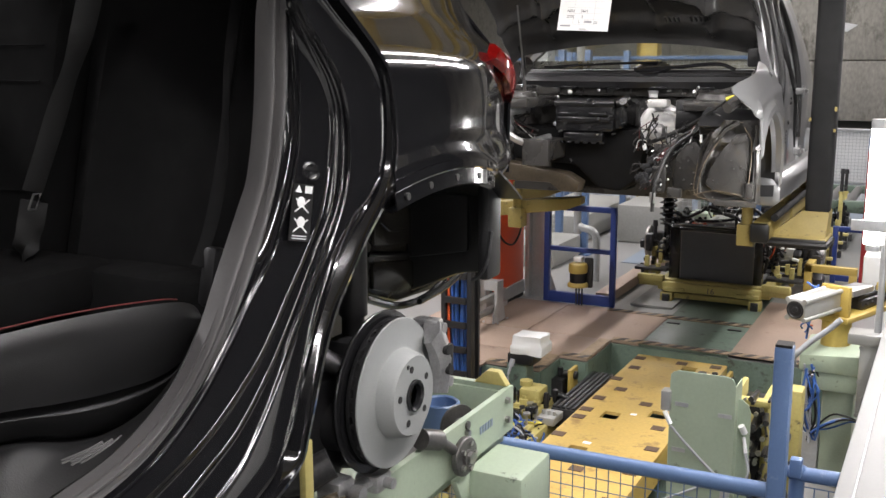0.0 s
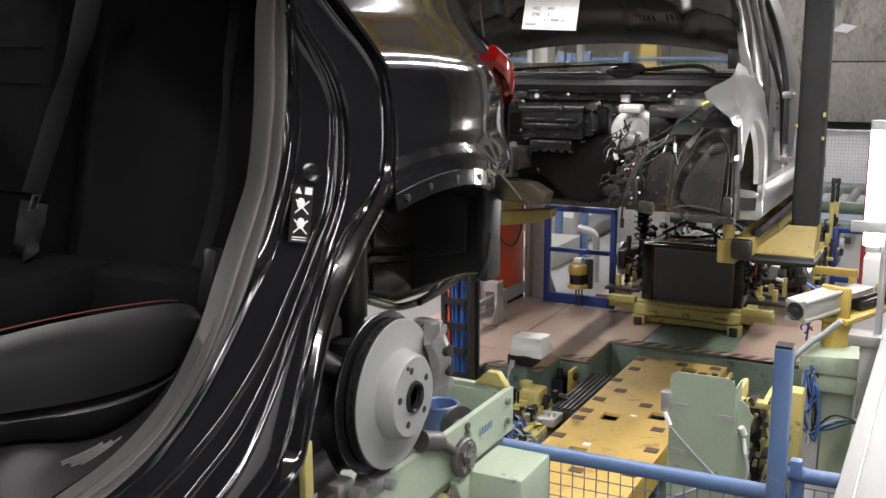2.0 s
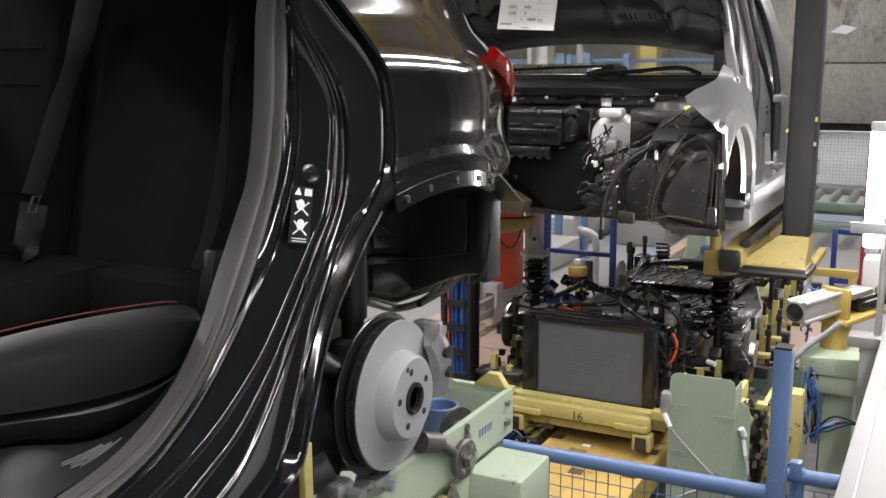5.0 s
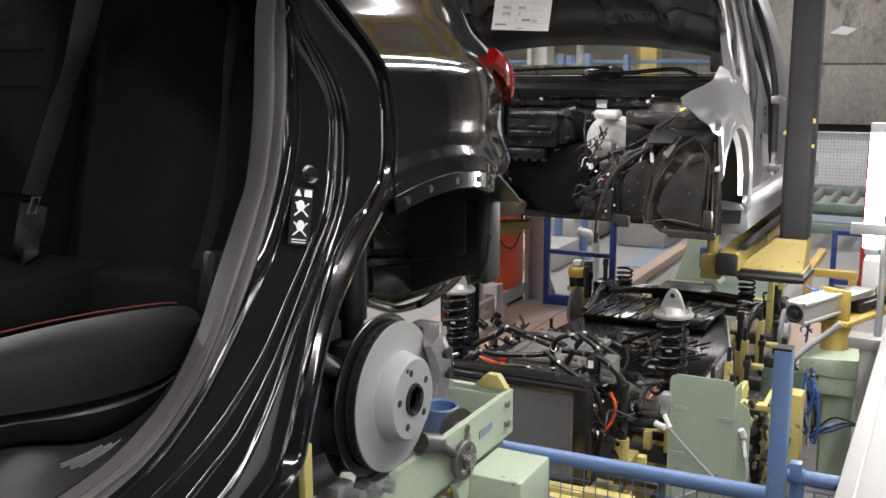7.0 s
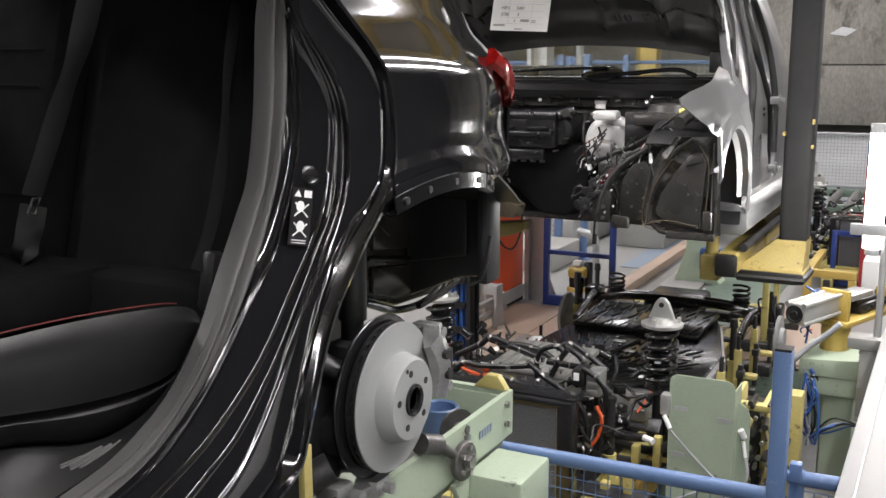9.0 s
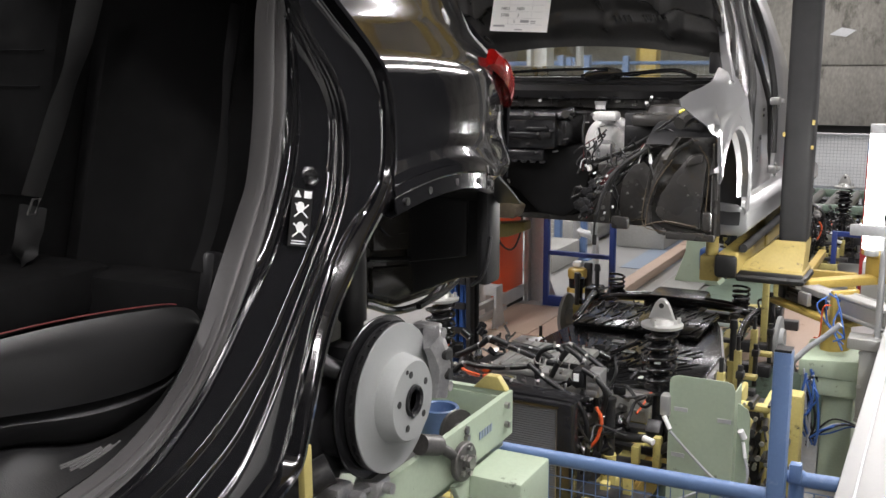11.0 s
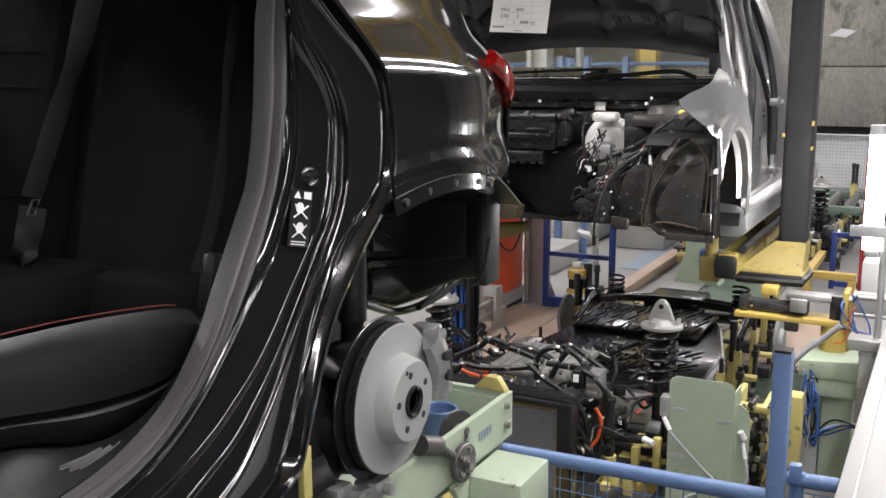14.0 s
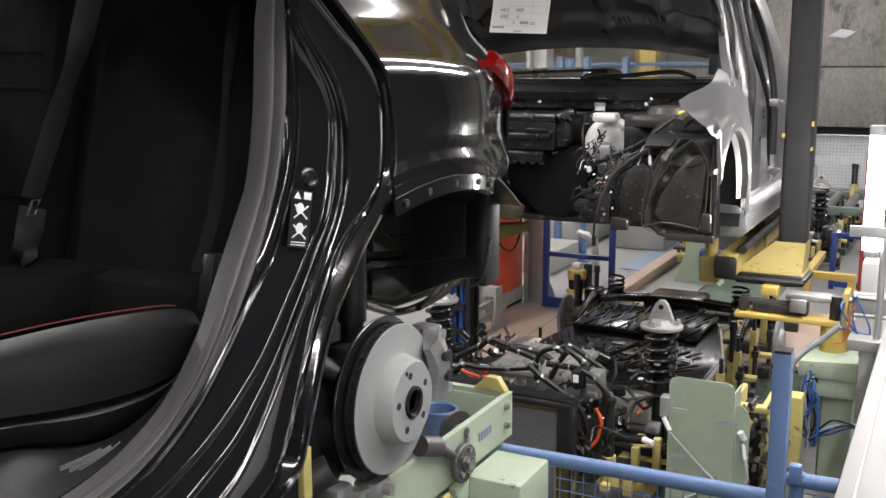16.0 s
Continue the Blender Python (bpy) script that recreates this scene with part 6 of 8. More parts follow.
    for k in range(7):
        p = Vector((rng.uniform(-1.45, -1.3), rng.uniform(4.1, 4.14), rng.uniform(1.36, 1.58)))
        box(bm, p.x - .004, p.x + .004, p.y - .005, p.y + .005, p.z - .006, p.z + .006, .002, m=Matrix.Rotation(rng.random() * 3, 4, "Y"))
    part("plug_connector", bm, M_WPLAST, car, "small white plugs")
    bm = B()
    for k in range(5):
        x = -2.36 + k * .27
        box(bm, x - .05, x + .05, 4.735, 4.755, 1.842, 1.858, .004)
        rod(bm, (x + .03, 4.74, 1.85), (x + .03, 4.72, 1.85), .010, n=8)
    part("clip", bm, M_BLACKG, car)
    bm = B()
    box(bm, -2.46, -2.28, 4.3, 4.6, 1.70, 1.74, .01)
    rod(bm, (-2.36, 4.4, 1.60), (-2.36, 4.4, 1.78), .05, n=14)
    hose(bm, [(-2.4, 4.35, 1.68), (-2.3, 4.25, 1.62), (-2.2, 4.3, 1.55), (-2.12, 4.5, 1.57)], .02, n=8)
    part("mount_casting", bm, M_CAST, car)


def build_hanger():
    h = thing("overhead_hanger", (-.75, 5.2, .9), "yellow hanger arm on a black padded column", "hanger")
    bm = B()
    rows = []
    for k in range(20):
        z = 1.11 + k * .105
        r = .072 if k else .068
        rows.append([(-.697 + r * math.copysign(abs(math.cos(a)) ** .4, math.cos(a)), 5.22 + r * math.copysign(abs(math.sin(a)) ** .4, math.sin(a)), z) for a in [i * math.tau / 24 for i in range(24)]])
    loft(bm, rows, closed=True)
    part("padded_column", bm, M_FOAM, h, "dark grey foam-sleeved column")
    bm = B()
    for z, s, w in ((1.72, 1, .016), (1.60, 1, .012), (1.66, -1, .014)):
        bx = -.697 + s * .068
        prism(bm, [(5.13, z), (5.142, z - .004), (5.144, z + w), (5.134, z + w * 1.4)], "x", bx - .006, bx + .006)
    part("wear_patch", bm, M_YELLOWH, h)
    bm = B()
    # flared foot: from the arm's plate up to the column
    rows = [[(-.95, 5.07, .985), (-.628, 5.07, .985), (-.628, 5.32, .985), (-.95, 5.32, .985)],
            [(-.93, 5.09, 1.0), (-.632, 5.09, 1.0), (-.632, 5.31, 1.0), (-.93, 5.31, 1.0)],
            [(-.80, 5.12, 1.11), (-.625, 5.12, 1.11), (-.625, 5.31, 1.11), (-.80, 5.31, 1.11)],
            [(-.775, 5.13, 1.135), (-.628, 5.13, 1.135), (-.628, 5.30, 1.135), (-.775, 5.30, 1.135)]]
    loft(bm, rows, closed=True)
    part("flared_foot", bm, M_YELLOWH, h)
    bm = B()
    box(bm, -.96, -.622, 5.05, 5.33, .955, .984, .008)
    box(bm, -1.01, -.92, 4.9, 7.6, .98, 1.09, .008)
    part("arm_plate", bm, M_YELLOWH, h)
    bm = B()
    box(bm, -.96, -.62, 5.03, 5.05, .935, .982, .01)
    hose(bm, [(-.94, 5.04, .945), (-.66, 5.04, .945), (-.625, 5.07, .95), (-.62, 5.3, .95)], .02, n=8, sub=2)
    box(bm, -1.025, -.915, 4.88, 4.915, .965, 1.08, .02)
    part("bumper", bm, M_RUBBERB, h, "black rubber edge guard")
    bm = B()
    rod(bm, (-.90, 4.95, 1.11), (-.90, 7.5, 1.11), .022, n=14)
    part("pad_roll", bm, M_FOAM, h)
    for x, y in ((-1.06, 4.99), (-2.53, 4.99), (-.96, 6.6), (-.96, 5.75)):
        bm = B()
        box(bm, x - .05, x + .05, y - .05, y + .05, .93, 1.06, .01)
        rod(bm, (x, y, 1.06), (x, y, 1.23), .032, n=14)
        box(bm, x - .03, x + .03, y - .03, y + .03, 1.15, 1.19, .006)
        part("support_pad", bm, M_YELLOWH, h)
    bm = B()
    prism(bm, [(-2.75, .98), (-2.2, 1.06), (-2.1, 1.10), (-2.1, 1.15), (-2.75, 1.08)], "y", 5.0, 5.1, .008)
    box(bm, -2.85, -2.75, 4.9, 7.6, .98, 1.09, .008)
    part("cross_arm", bm, M_YELLOWH, h)


# ================= powertrain pallet =================
def coil(bm, c, r, wire, z0, z1, turns, n=8):
    pts = []
    k = int(turns * 14)
    for i in range(k + 1):
        a = i / 14 * math.tau
        pts.append((c[0] + r * math.cos(a), c[1] + r * math.sin(a), z0 + (z1 - z0) * i / k))
    hose(bm, pts, wire, n=n, sub=0)


def strut(parent, x, y, z_top):
    t = Vector((x, y, z_top))
    bm = B()
    rod(bm, t + Vector((0, 0, -.10)), t + Vector((0, 0, -.58)), .032, n=16)
    rod(bm, t + Vector((0, 0, -.34)), t + Vector((0, 0, -.345)), .07, n=20)
    for i in range(9):
        ring(bm, t + Vector((0, 0, -.09 - i * .022)), (0, 0, 1), [(-.01, .045), (0, .056), (.01, .045)], 18)
    s = part("strut", bm, M_BLACKG, parent, "black suspension strut")
    bm = B()
    coil(bm, t, .07, .009, z_top - .33, z_top - .05, 5.5)
    part("coil_spring", bm, M_BLACKG, s)
    bm = B()
    ring(bm, t + Vector((0, 0, -.05)), (0, 0, 1), [(0, .085), (.004, .095), (.016, .096), (.019, .09), (.020, .055), (.045, .045), (.05, .001)], 24)
    for a_ in (.3, 2.4, 4.5):
        rod(bm, t + Vector((.075 * math.cos(a_), .075 * math.sin(a_), -.03)), t + Vector((.075 * math.cos(a_), .075 * math.sin(a_), -.005)), .009, n=8)
    prism(bm, [(x - .06, z_top - .01), (x + .06, z_top - .01), (x + .03, z_top + .065), (x + .012, z_top + .085), (x - .012, z_top + .085), (x - .03, z_top + .065)], "y", y - .022, y + .005, .004)
    part("top_mount", bm, M_ALU, s, "silver cast top mount")
    bm = B()
    rod(bm, t + Vector((0, -.0235, .055)), t + Vector((0, -.026, .055)), .012, n=12)
    part("hole", bm, M_SHADE, s)
    bm = B()
    box(bm, x - .012, x + .014, y - .064, y - .055, z_top - .21, z_top - .19)
    part("label", bm, M_PAPER, s)


def wheel_end(bm, x, y, z, s):
    ring(bm, (x, y, z), (s, 0, 0), [(-.05, .05), (0, .06), (.0, .145), (.022, .145), (.022, .08), (.05, .07), (.05, .03), (.035, .001)], 32)


def build_pallet(x0, y0):
    """A pallet with its load. y0: place of the front struts. Returns all things, to be moved together."""
    def X(v):
        return x0 + v

    def Y(v):
        return y0 + v
    out = []
    p = thing("assembly_pallet", (x0, y0 + 1, 0), "pale yellow welded assembly pallet on rollers", "pallet", "assembly pallets")
    out.append(p)
    bm = B()
    for sx_ in (-.42, .42):
        box(bm, X(sx_ - .04), X(sx_ + .04), Y(-.70), Y(3.3), .09, .17, .006)
    box(bm, X(-.62), X(.62), Y(-.72), Y(-.65), .12, .19, .006)
    box(bm, X(-.62), X(.62), Y(3.25), Y(3.32), .12, .19, .006)
    box(bm, X(-.40), X(.40), Y(-.78), Y(-.73), .10, .175, .006)
    for sx_ in (-.3, .3):
        box(bm, X(sx_ - .09), X(sx_ + .09), Y(-.80), Y(-.78), .10, .135, .006)
    box(bm, X(-.34), X(.36), Y(-.72), Y(-.66), .03, .075, .006)
    box(bm, X(-.62), X(-.40), Y(-.76), Y(-.70), .17, .22, .005)
    box(bm, X(.40), X(.62), Y(-.76), Y(-.70), .17, .22, .005)
    part("base_frame", bm, M_PALE, p)
    bm = B()
    for yy in (-.1, .35, .75, 1.2, 1.7, 2.2, 2.9):
        box(bm, X(-.56), X(.80), Y(yy), Y(yy + .07), .12, .19, .006)
    box(bm, X(-.36), X(.36), Y(-.5), Y(.3), .12, .185, .01)
    part("pallet_beam", bm, M_DSTEEL, p)
    word("printed_number", "16", .07, Matrix.Translation((X(0), Y(-.783), .128)) @ Matrix.Rotation(radians(90), 4, "X"), M_INK, p)
    bm = B()
    for sx_ in (-.36, .36):
        box(bm, X(sx_ - .05), X(sx_ + .05), Y(-.80), Y(-.72), -.0, .09, .008)
        for yy in (.4, 1.6, 2.8):
            box(bm, X(sx_ - .05), X(sx_ + .05), Y(yy - .06), Y(yy + .06), .015, .09, .008)
    part("roller_block", bm, M_PALE, p)
    bm = B()
    for sx_ in (-.36, .36):
        rod(bm, (X(sx_), Y(-.82), .035), (X(sx_), Y(-.70), .035), .03, n=12)
        box(bm, X(sx_ - .03), X(sx_ + .03), Y(-.815), Y(-.80), .005, .08, .006)
    part("roller", bm, M_DSTEEL, p)
    bm = B()
    for sx_ in (-.60, -.50, .50, .60):
        for yy in (-.55, -.1, .3):
            h = .34 if abs(sx_) > .55 else .28
            box(bm, X(sx_ - .018), X(sx_ + .018), Y(yy - .02), Y(yy + .02), .19, h, .004)
    for sx_ in (-.66, .66):
        for yy, h in ((1.25 if sx_ > 0 else -.1, .31), (2.3, .60 if sx_ > 0 else .26), (2.75, .55 if sx_ > 0 else .24)):
            box(bm, X(sx_ - .02), X(sx_ + .02), Y(yy - .025), Y(yy + .025), .1, h, .004)
            rod(bm, (X(sx_), Y(yy), h), (X(sx_), Y(yy), h + .03), .03, n=12)
    for yy in (.35, .75, 1.2, 1.7):
        for s_ in (-1, 1):
            box(bm, X(s_ * .70) - .02, X(s_ * .70) + .02, Y(yy - .02), Y(yy + .02), .1, .42 if s_ > 0 else .20, .004)
            if s_ > 0:
                box(bm, X(.71), X(.81), Y(yy - .03), Y(yy + .03), .26, .285, .004)
    part("support_post", bm, M_PALE, p)
    bm = B()
    for sx_ in (-.66, .66):
        for yy, h in ((1.25 if sx_ > 0 else -.1, .31), (2.3, .60 if sx_ > 0 else .26), (2.75, .55 if sx_ > 0 else .24)):
            rod(bm, (X(sx_), Y(yy), h), (X(sx_), Y(yy), h + .22), .018, n=12)
            rod(bm, (X(sx_), Y(yy), h + .22), (X(sx_), Y(yy), h + .27), .026, .02, n=12)
    for yy in (.35, .75, 1.2, 1.7):
        for s_ in (-1, 1):
            rod(bm, (X(s_ * .70), Y(yy), .42 if s_ > 0 else .20), (X(s_ * .70), Y(yy), .50 if s_ > 0 else .27), .012, n=10)
            if s_ > 0:
                rod(bm, (X(s_ * .78), Y(yy + .1), .19), (X(s_ * .78), Y(yy + .1), .44), .014, n=10)
                box(bm, X(s_ * .78) - .02, X(s_ * .78) + .02, Y(yy + .07), Y(yy + .13), .37, .41, .006)
    for sx_ in (-.55, .55):
        box(bm, X(sx_ - .14), X(sx_ + .14), Y(-.62), Y(-.5), .225, .25, .004)
    part("locating_pin", bm, M_DSTEEL, p)
    # radiator pack at the front
    r = thing("radiator_pack", (x0 + .04, y0 - .54, .2), "black framed radiator pack with a dark grey core", "radiator", "radiator packs")
    out.append(r)
    rx0, rx1, ry, rz0, rz1 = X(-.385), X(.378), Y(-.645), .155, .628
    bm = B()
    box(bm, rx0 - .0, rx0 + .09, ry, ry + .09, rz0, rz1, .01)
    box(bm, rx1 - .068, rx1, ry, ry + .09, rz0, rz1, .01)
    box(bm, rx0 + .05, rx1 - .05, ry, ry + .09, rz1 - .03, rz1, .01)
    box(bm, rx0 + .05, rx1 - .05, ry, ry + .09, rz0, rz0 + .03, .01)
    box(bm, rx0 - .02, rx1 + .02, ry + .01, ry + .12, rz0 - .03, rz0, .008)
    prism(bm, [(rx0 - .01, rz1), (rx1 + .01, rz1), (rx1 - .05, rz1 + .010), (rx0 + .1, rz1 + .014)], "y", ry + .03, ry + .14, .008)
    part("frame", bm, M_BLACKG, r)
    bm = B()
    box(bm, rx0 + .085, rx1 - .062, ry + .018, ry + .05, rz0 + .025, rz1 - .025)
    part("core", bm, M_CORE, r, "dark grey finned core")
    bm = B()
    for k in range(38):
        z = rz0 + .04 + k * .0104
        box(bm, rx0 + .1, rx1 - .076, ry + .012, ry + .0185, z, z + .004)
    part("fin", bm, M_CORE, r)
    bm = B()
    for x in (rx0 + .094, rx1 - .072):
        box(bm, x, x + .004, ry + .008, ry + .014, rz0 + .03, rz1 - .03)
    box(bm, rx0 + .098, rx1 - .073, ry + .008, ry + .014, rz0 + .031, rz0 + .035)
    box(bm, rx0 + .098, rx1 - .073, ry + .008, ry + .014, rz1 - .036, rz1 - .032)
    part("core_edge", bm, M_STEEL, r)
    # drive unit: motor, inverter, hoses
    e = thing("drive_unit", (x0, y0 + .05, .2), "electric drive unit covered in hoses and wiring", "drive unit", "drive units")
    out.append(e)
    rng = random.Random(8)
    bm = B()
    box(bm, X(-.40), X(.26), Y(-.32), Y(.28), .22, .46, .04)
    rod(bm, (X(-.42), Y(-.02), .36), (X(.28), Y(-.02), .36), .15, n=28)
    box(bm, X(-.36), X(.12), Y(-.22), Y(.18), .50, .55, .02)
    part("motor_housing", bm, M_DSTEEL, e)
    # inverter with a pale lid
    ix, iw, iz = X(-0.151), 0.370, 0.639
    bm = B()
    box(bm, ix, ix + iw, Y(-.30), Y(.14), 0.476, iz - .032, .012)
    for i in range(8):
        box(bm, ix + .02 + i * .05, ix + .03 + i * .05, Y(-.308), Y(-.298), 0.476 + .01, iz - .04, .003)
    part("inverter_case", bm, M_CAST, e, "cast aluminium inverter case")
    bm = B()
    box(bm, ix - .01, ix + iw + .01, Y(-.31), Y(.15), iz - .030, iz, .008)
    for i in range(7):
        box(bm, ix + .03 + i * .05, ix + .05 + i * .05, Y(-.27), Y(.12), iz, iz + .008, .004)
    part("inverter_lid", bm, M_ALU, e)
    bm = B()
    for i in range(8):
        for yy in (-.302, .142):
            rod(bm, (ix + i * .05, Y(yy), iz), (ix + i * .05, Y(yy), iz + .012), .007, n=8)
    part("bolt", bm, M_STEEL, e)
    bm = B()
    box(bm, ix + .08, ix + .12, Y(-.3115), Y(-.309), iz - .07, iz - .045)
    part("warning_label", bm, M_HOSEY, e, "yellow warning label")
    bm = B()
    for k in range(2):
        box(bm, ix - .04, ix - .005, Y(-.31), Y(-.28), iz - .045 - k * .035, iz - .02 - k * .035, .006)
    part("orange_socket", bm, M_HOSEO, e, "orange high-voltage sockets")
    bm = B()
    box(bm, X(0.350), X(0.415), Y(-.40), Y(-.30), 0.586, 0.701, .010)
    for k in range(3):
        box(bm, X(0.360), X(0.405), Y(-.406), Y(-.40), 0.596 + k * .034, 0.619 + k * .034, .004)
    part("control_unit", bm, M_CAST, e, "small silver control unit")
    bm = B()
    box(bm, X(0.285), X(0.345), Y(-.40), Y(-.30), 0.621, 0.701, .01)
    box(bm, X(-.02), X(.2), Y(-.4), Y(-.34), .5, .58, .015)
    part("control_bracket", bm, M_BLACK, e)
    bm = B()
    box(bm, X(0.295), X(0.320), Y(-.4035), Y(-.401), 0.651, 0.686)
    box(bm, X(-.24), X(-.18), Y(-.2235), Y(-.2205), .59, .61)
    part("label", bm, M_PAPER, e)
    # big coolant hoses, arcs placed from the camera's view at chosen depths
    bm = B()
    for a in ([(-0.313, -0.38, 0.592), (-0.248, -0.38, 0.648), (-0.166, -0.38, 0.646), (-0.024, -0.38, 0.661), (0.092, -0.38, 0.683)],
              [(-0.227, -0.22, 0.738), (-0.153, -0.22, 0.72), (-0.037, -0.22, 0.697), (0.083, -0.22, 0.664)],
              [(0.106, -0.46, 0.72), (0.174, -0.46, 0.67), (0.254, -0.46, 0.626), (0.333, -0.46, 0.581), (0.376, -0.46, 0.504), (0.389, -0.46, 0.39), (0.366, -0.46, 0.255)],
              [(0.124, -0.28, 0.678), (0.238, -0.28, 0.675), (0.345, -0.28, 0.664), (0.394, -0.28, 0.606), (0.427, -0.28, 0.566)],
              [(0.099, -0.34, 0.614), (0.098, -0.34, 0.699), (0.124, -0.34, 0.75), (0.192, -0.34, 0.775), (0.232, -0.34, 0.744)],
              [(0.183, -0.38, 0.648), (0.221, -0.38, 0.727), (0.257, -0.38, 0.779)],
              [(0.081, -0.46, 0.599), (0.026, -0.46, 0.627), (-0.044, -0.46, 0.628), (-0.105, -0.46, 0.608)],
              [(0.334, -0.4, 0.71), (0.399, -0.4, 0.676), (0.444, -0.4, 0.611), (0.427, -0.4, 0.505), (0.421, -0.4, 0.348)],
              [(-0.323, -0.3, 0.657), (-0.204, -0.3, 0.723), (-0.152, -0.3, 0.763), (-0.06, -0.3, 0.742)],
              [(0.217, -0.3, 0.77), (0.298, -0.3, 0.716), (0.354, -0.3, 0.592), (0.369, -0.3, 0.515)],
              [(-0.282, -0.44, 0.537), (-0.195, -0.44, 0.599), (-0.137, -0.44, 0.559), (-0.08, -0.44, 0.541)],
              [(0.302, -0.44, 0.445), (0.335, -0.44, 0.373), (0.319, -0.44, 0.264)],
              [(0.139, -0.2, 0.72), (0.207, -0.2, 0.751), (0.29, -0.2, 0.708), (0.385, -0.2, 0.647)],
              [(-0.147, -0.1, 0.678), (-0.029, -0.1, 0.677), (0.088, -0.1, 0.631), (0.204, -0.1, 0.509)]):
        hose(bm, [(X(q[0]), Y(q[1]), q[2]) for q in a], rng.uniform(.012, .016), n=10)
    part("coolant_hose", bm, M_HOSEK, e, "thick black coolant hoses")
    bm = B()
    for q in ((-0.248, -0.38, 0.648), (-0.153, -0.22, 0.72), (0.174, -0.46, 0.67), (0.238, -0.28, 0.675), (0.098, -0.34, 0.699), (0.221, -0.38, 0.727), (0.026, -0.46, 0.627), (0.399, -0.4, 0.676), (-0.204, -0.3, 0.723), (0.298, -0.3, 0.716), (-0.195, -0.44, 0.599), (0.335, -0.44, 0.373), (0.207, -0.2, 0.751), (-0.029, -0.1, 0.677), (-0.024, -0.38, 0.661), (-0.037, -0.22, 0.697), (0.389, -0.46, 0.39), (0.394, -0.28, 0.606), (0.192, -0.34, 0.775), (0.221, -0.38, 0.727), (-0.044, -0.46, 0.628), (0.427, -0.4, 0.505), (-0.152, -0.3, 0.763), (0.354, -0.3, 0.592), (-0.137, -0.44, 0.559), (0.335, -0.44, 0.373), (0.29, -0.2, 0.708), (0.088, -0.1, 0.631)):
        c = Vector((X(q[0]), Y(q[1]), q[2]))
        d = Vector((rng.uniform(-1, 1), rng.uniform(-.5, .5), rng.uniform(-.6, .6))).normalized() * .006
        rod(bm, c - d, c + d, .0168, n=14)
    part("hose_band", bm, M_STEEL, e, "steel hose clamps")
    bm = B()
    for _ in range(42):
        a = Vector((X(rng.uniform(-.5, .5)), Y(rng.uniform(-.42, .3)), rng.uniform(.42, .62)))
        b = a + Vector((rng.uniform(-.25, .25), rng.uniform(-.2, .2), rng.uniform(-.18, .1)))
        cable_bundle(bm, rng, a, b, 1, .007, .03, .03)
    part("wiring_loom", bm, M_BLACK, e)
    bm = B()
    for _ in range(120):
        c = Vector((X(rng.uniform(-.52, .46)), Y(rng.uniform(-.46, .3)), rng.uniform(.2, .61)))
        s = rng.uniform(.012, .035)
        if rng.random() < .5:
            box(bm, c.x - s, c.x + s, c.y - s, c.y + s, c.z - s * .7, c.z + s * .7, s * .2, m=Matrix.Rotation(rng.random(), 4, "Z"))
        else:
            rod(bm, c, c + Vector((rng.uniform(-.05, .05), rng.uniform(-.05, .05), .03)), s * .7, n=10)
    part("connector", bm, M_BLACKG, e)
    bm = B()
    for _ in range(64):
        c = Vector((X(rng.uniform(-.50, .44)), Y(rng.uniform(-.46, .2)), rng.uniform(.25, .60)))
        rod(bm, c, c + Vector((rng.uniform(-.03, .03), -.02, rng.uniform(-.02, .03))), rng.uniform(.008, .018), n=10)
    # extra tiny steel pieces added for glints among the black hoses
    for _ in range(70):
        c = Vector((X(rng.uniform(-.45, .4)), Y(rng.uniform(-.46, -.2)), rng.uniform(.46, .60)))
        rod(bm, c, c + Vector((rng.uniform(-.02, .02), -.012, rng.uniform(-.01, .02))), rng.uniform(.004, .009), n=8)
    part("clamp", bm, M_STEEL, e)
    bm = B()
    hose(bm, [(X(q[0]), Y(q[1]), q[2]) for q in [(0.409, -0.42, 0.555), (0.434, -0.42, 0.5), (0.42, -0.42, 0.42), (0.388, -0.42, 0.37)]], .008, n=8)
    hose(bm, [(X(-.3), Y(-.33), .62), (X(-.24), Y(-.4), .625), (X(-.16), Y(-.4), .61)], .006, n=8)
    hose(bm, [(X(-.3), Y(-.30), .60), (X(-.22), Y(-.37), .595), (X(-.14), Y(-.37), .58)], .006, n=8)
    hose(bm, [(X(.42), Y(.5), .42), (X(.45), Y(.3), .40), (X(.44), Y(.1), .36)], .006, n=8)
    part("high_voltage_cable", bm, M_HOSEO, e, "orange high-voltage cables")
    bm = B()
    rod(bm, (X(0.433), Y(-.30), .30), (X(0.433), Y(-.30), 0.545), .024, n=14)
    rod(bm, (X(0.433), Y(-.30), 0.545), (X(0.433), Y(-.30), 0.565), .028, n=14)
    part("damper_rod", bm, M_DSTEEL, e)
    bm = B()
    rod(bm, (X(0.433), Y(-.30), .12), (X(0.433), Y(-.30), .30), .034, n=14)
    part("rod_socket", bm, M_PALE, e, "pale yellow socket")
    bm = B()
    rod(bm, (X(.54), Y(-.12), .33), (X(.59), Y(-.14), .325), .015, n=16)
    rod(bm, (X(.60), Y(.0), .40), (X(.64), Y(-.02), .39), .012, n=14)
    part("sensor_body", bm, M_WPLAST, e, "white sensor housings")
    # front axle: struts, discs, arms
    f = thing("front_axle", (x0, y0, .2), "front axle with black struts and bare brake discs", "axle", "axles")
    out.append(f)
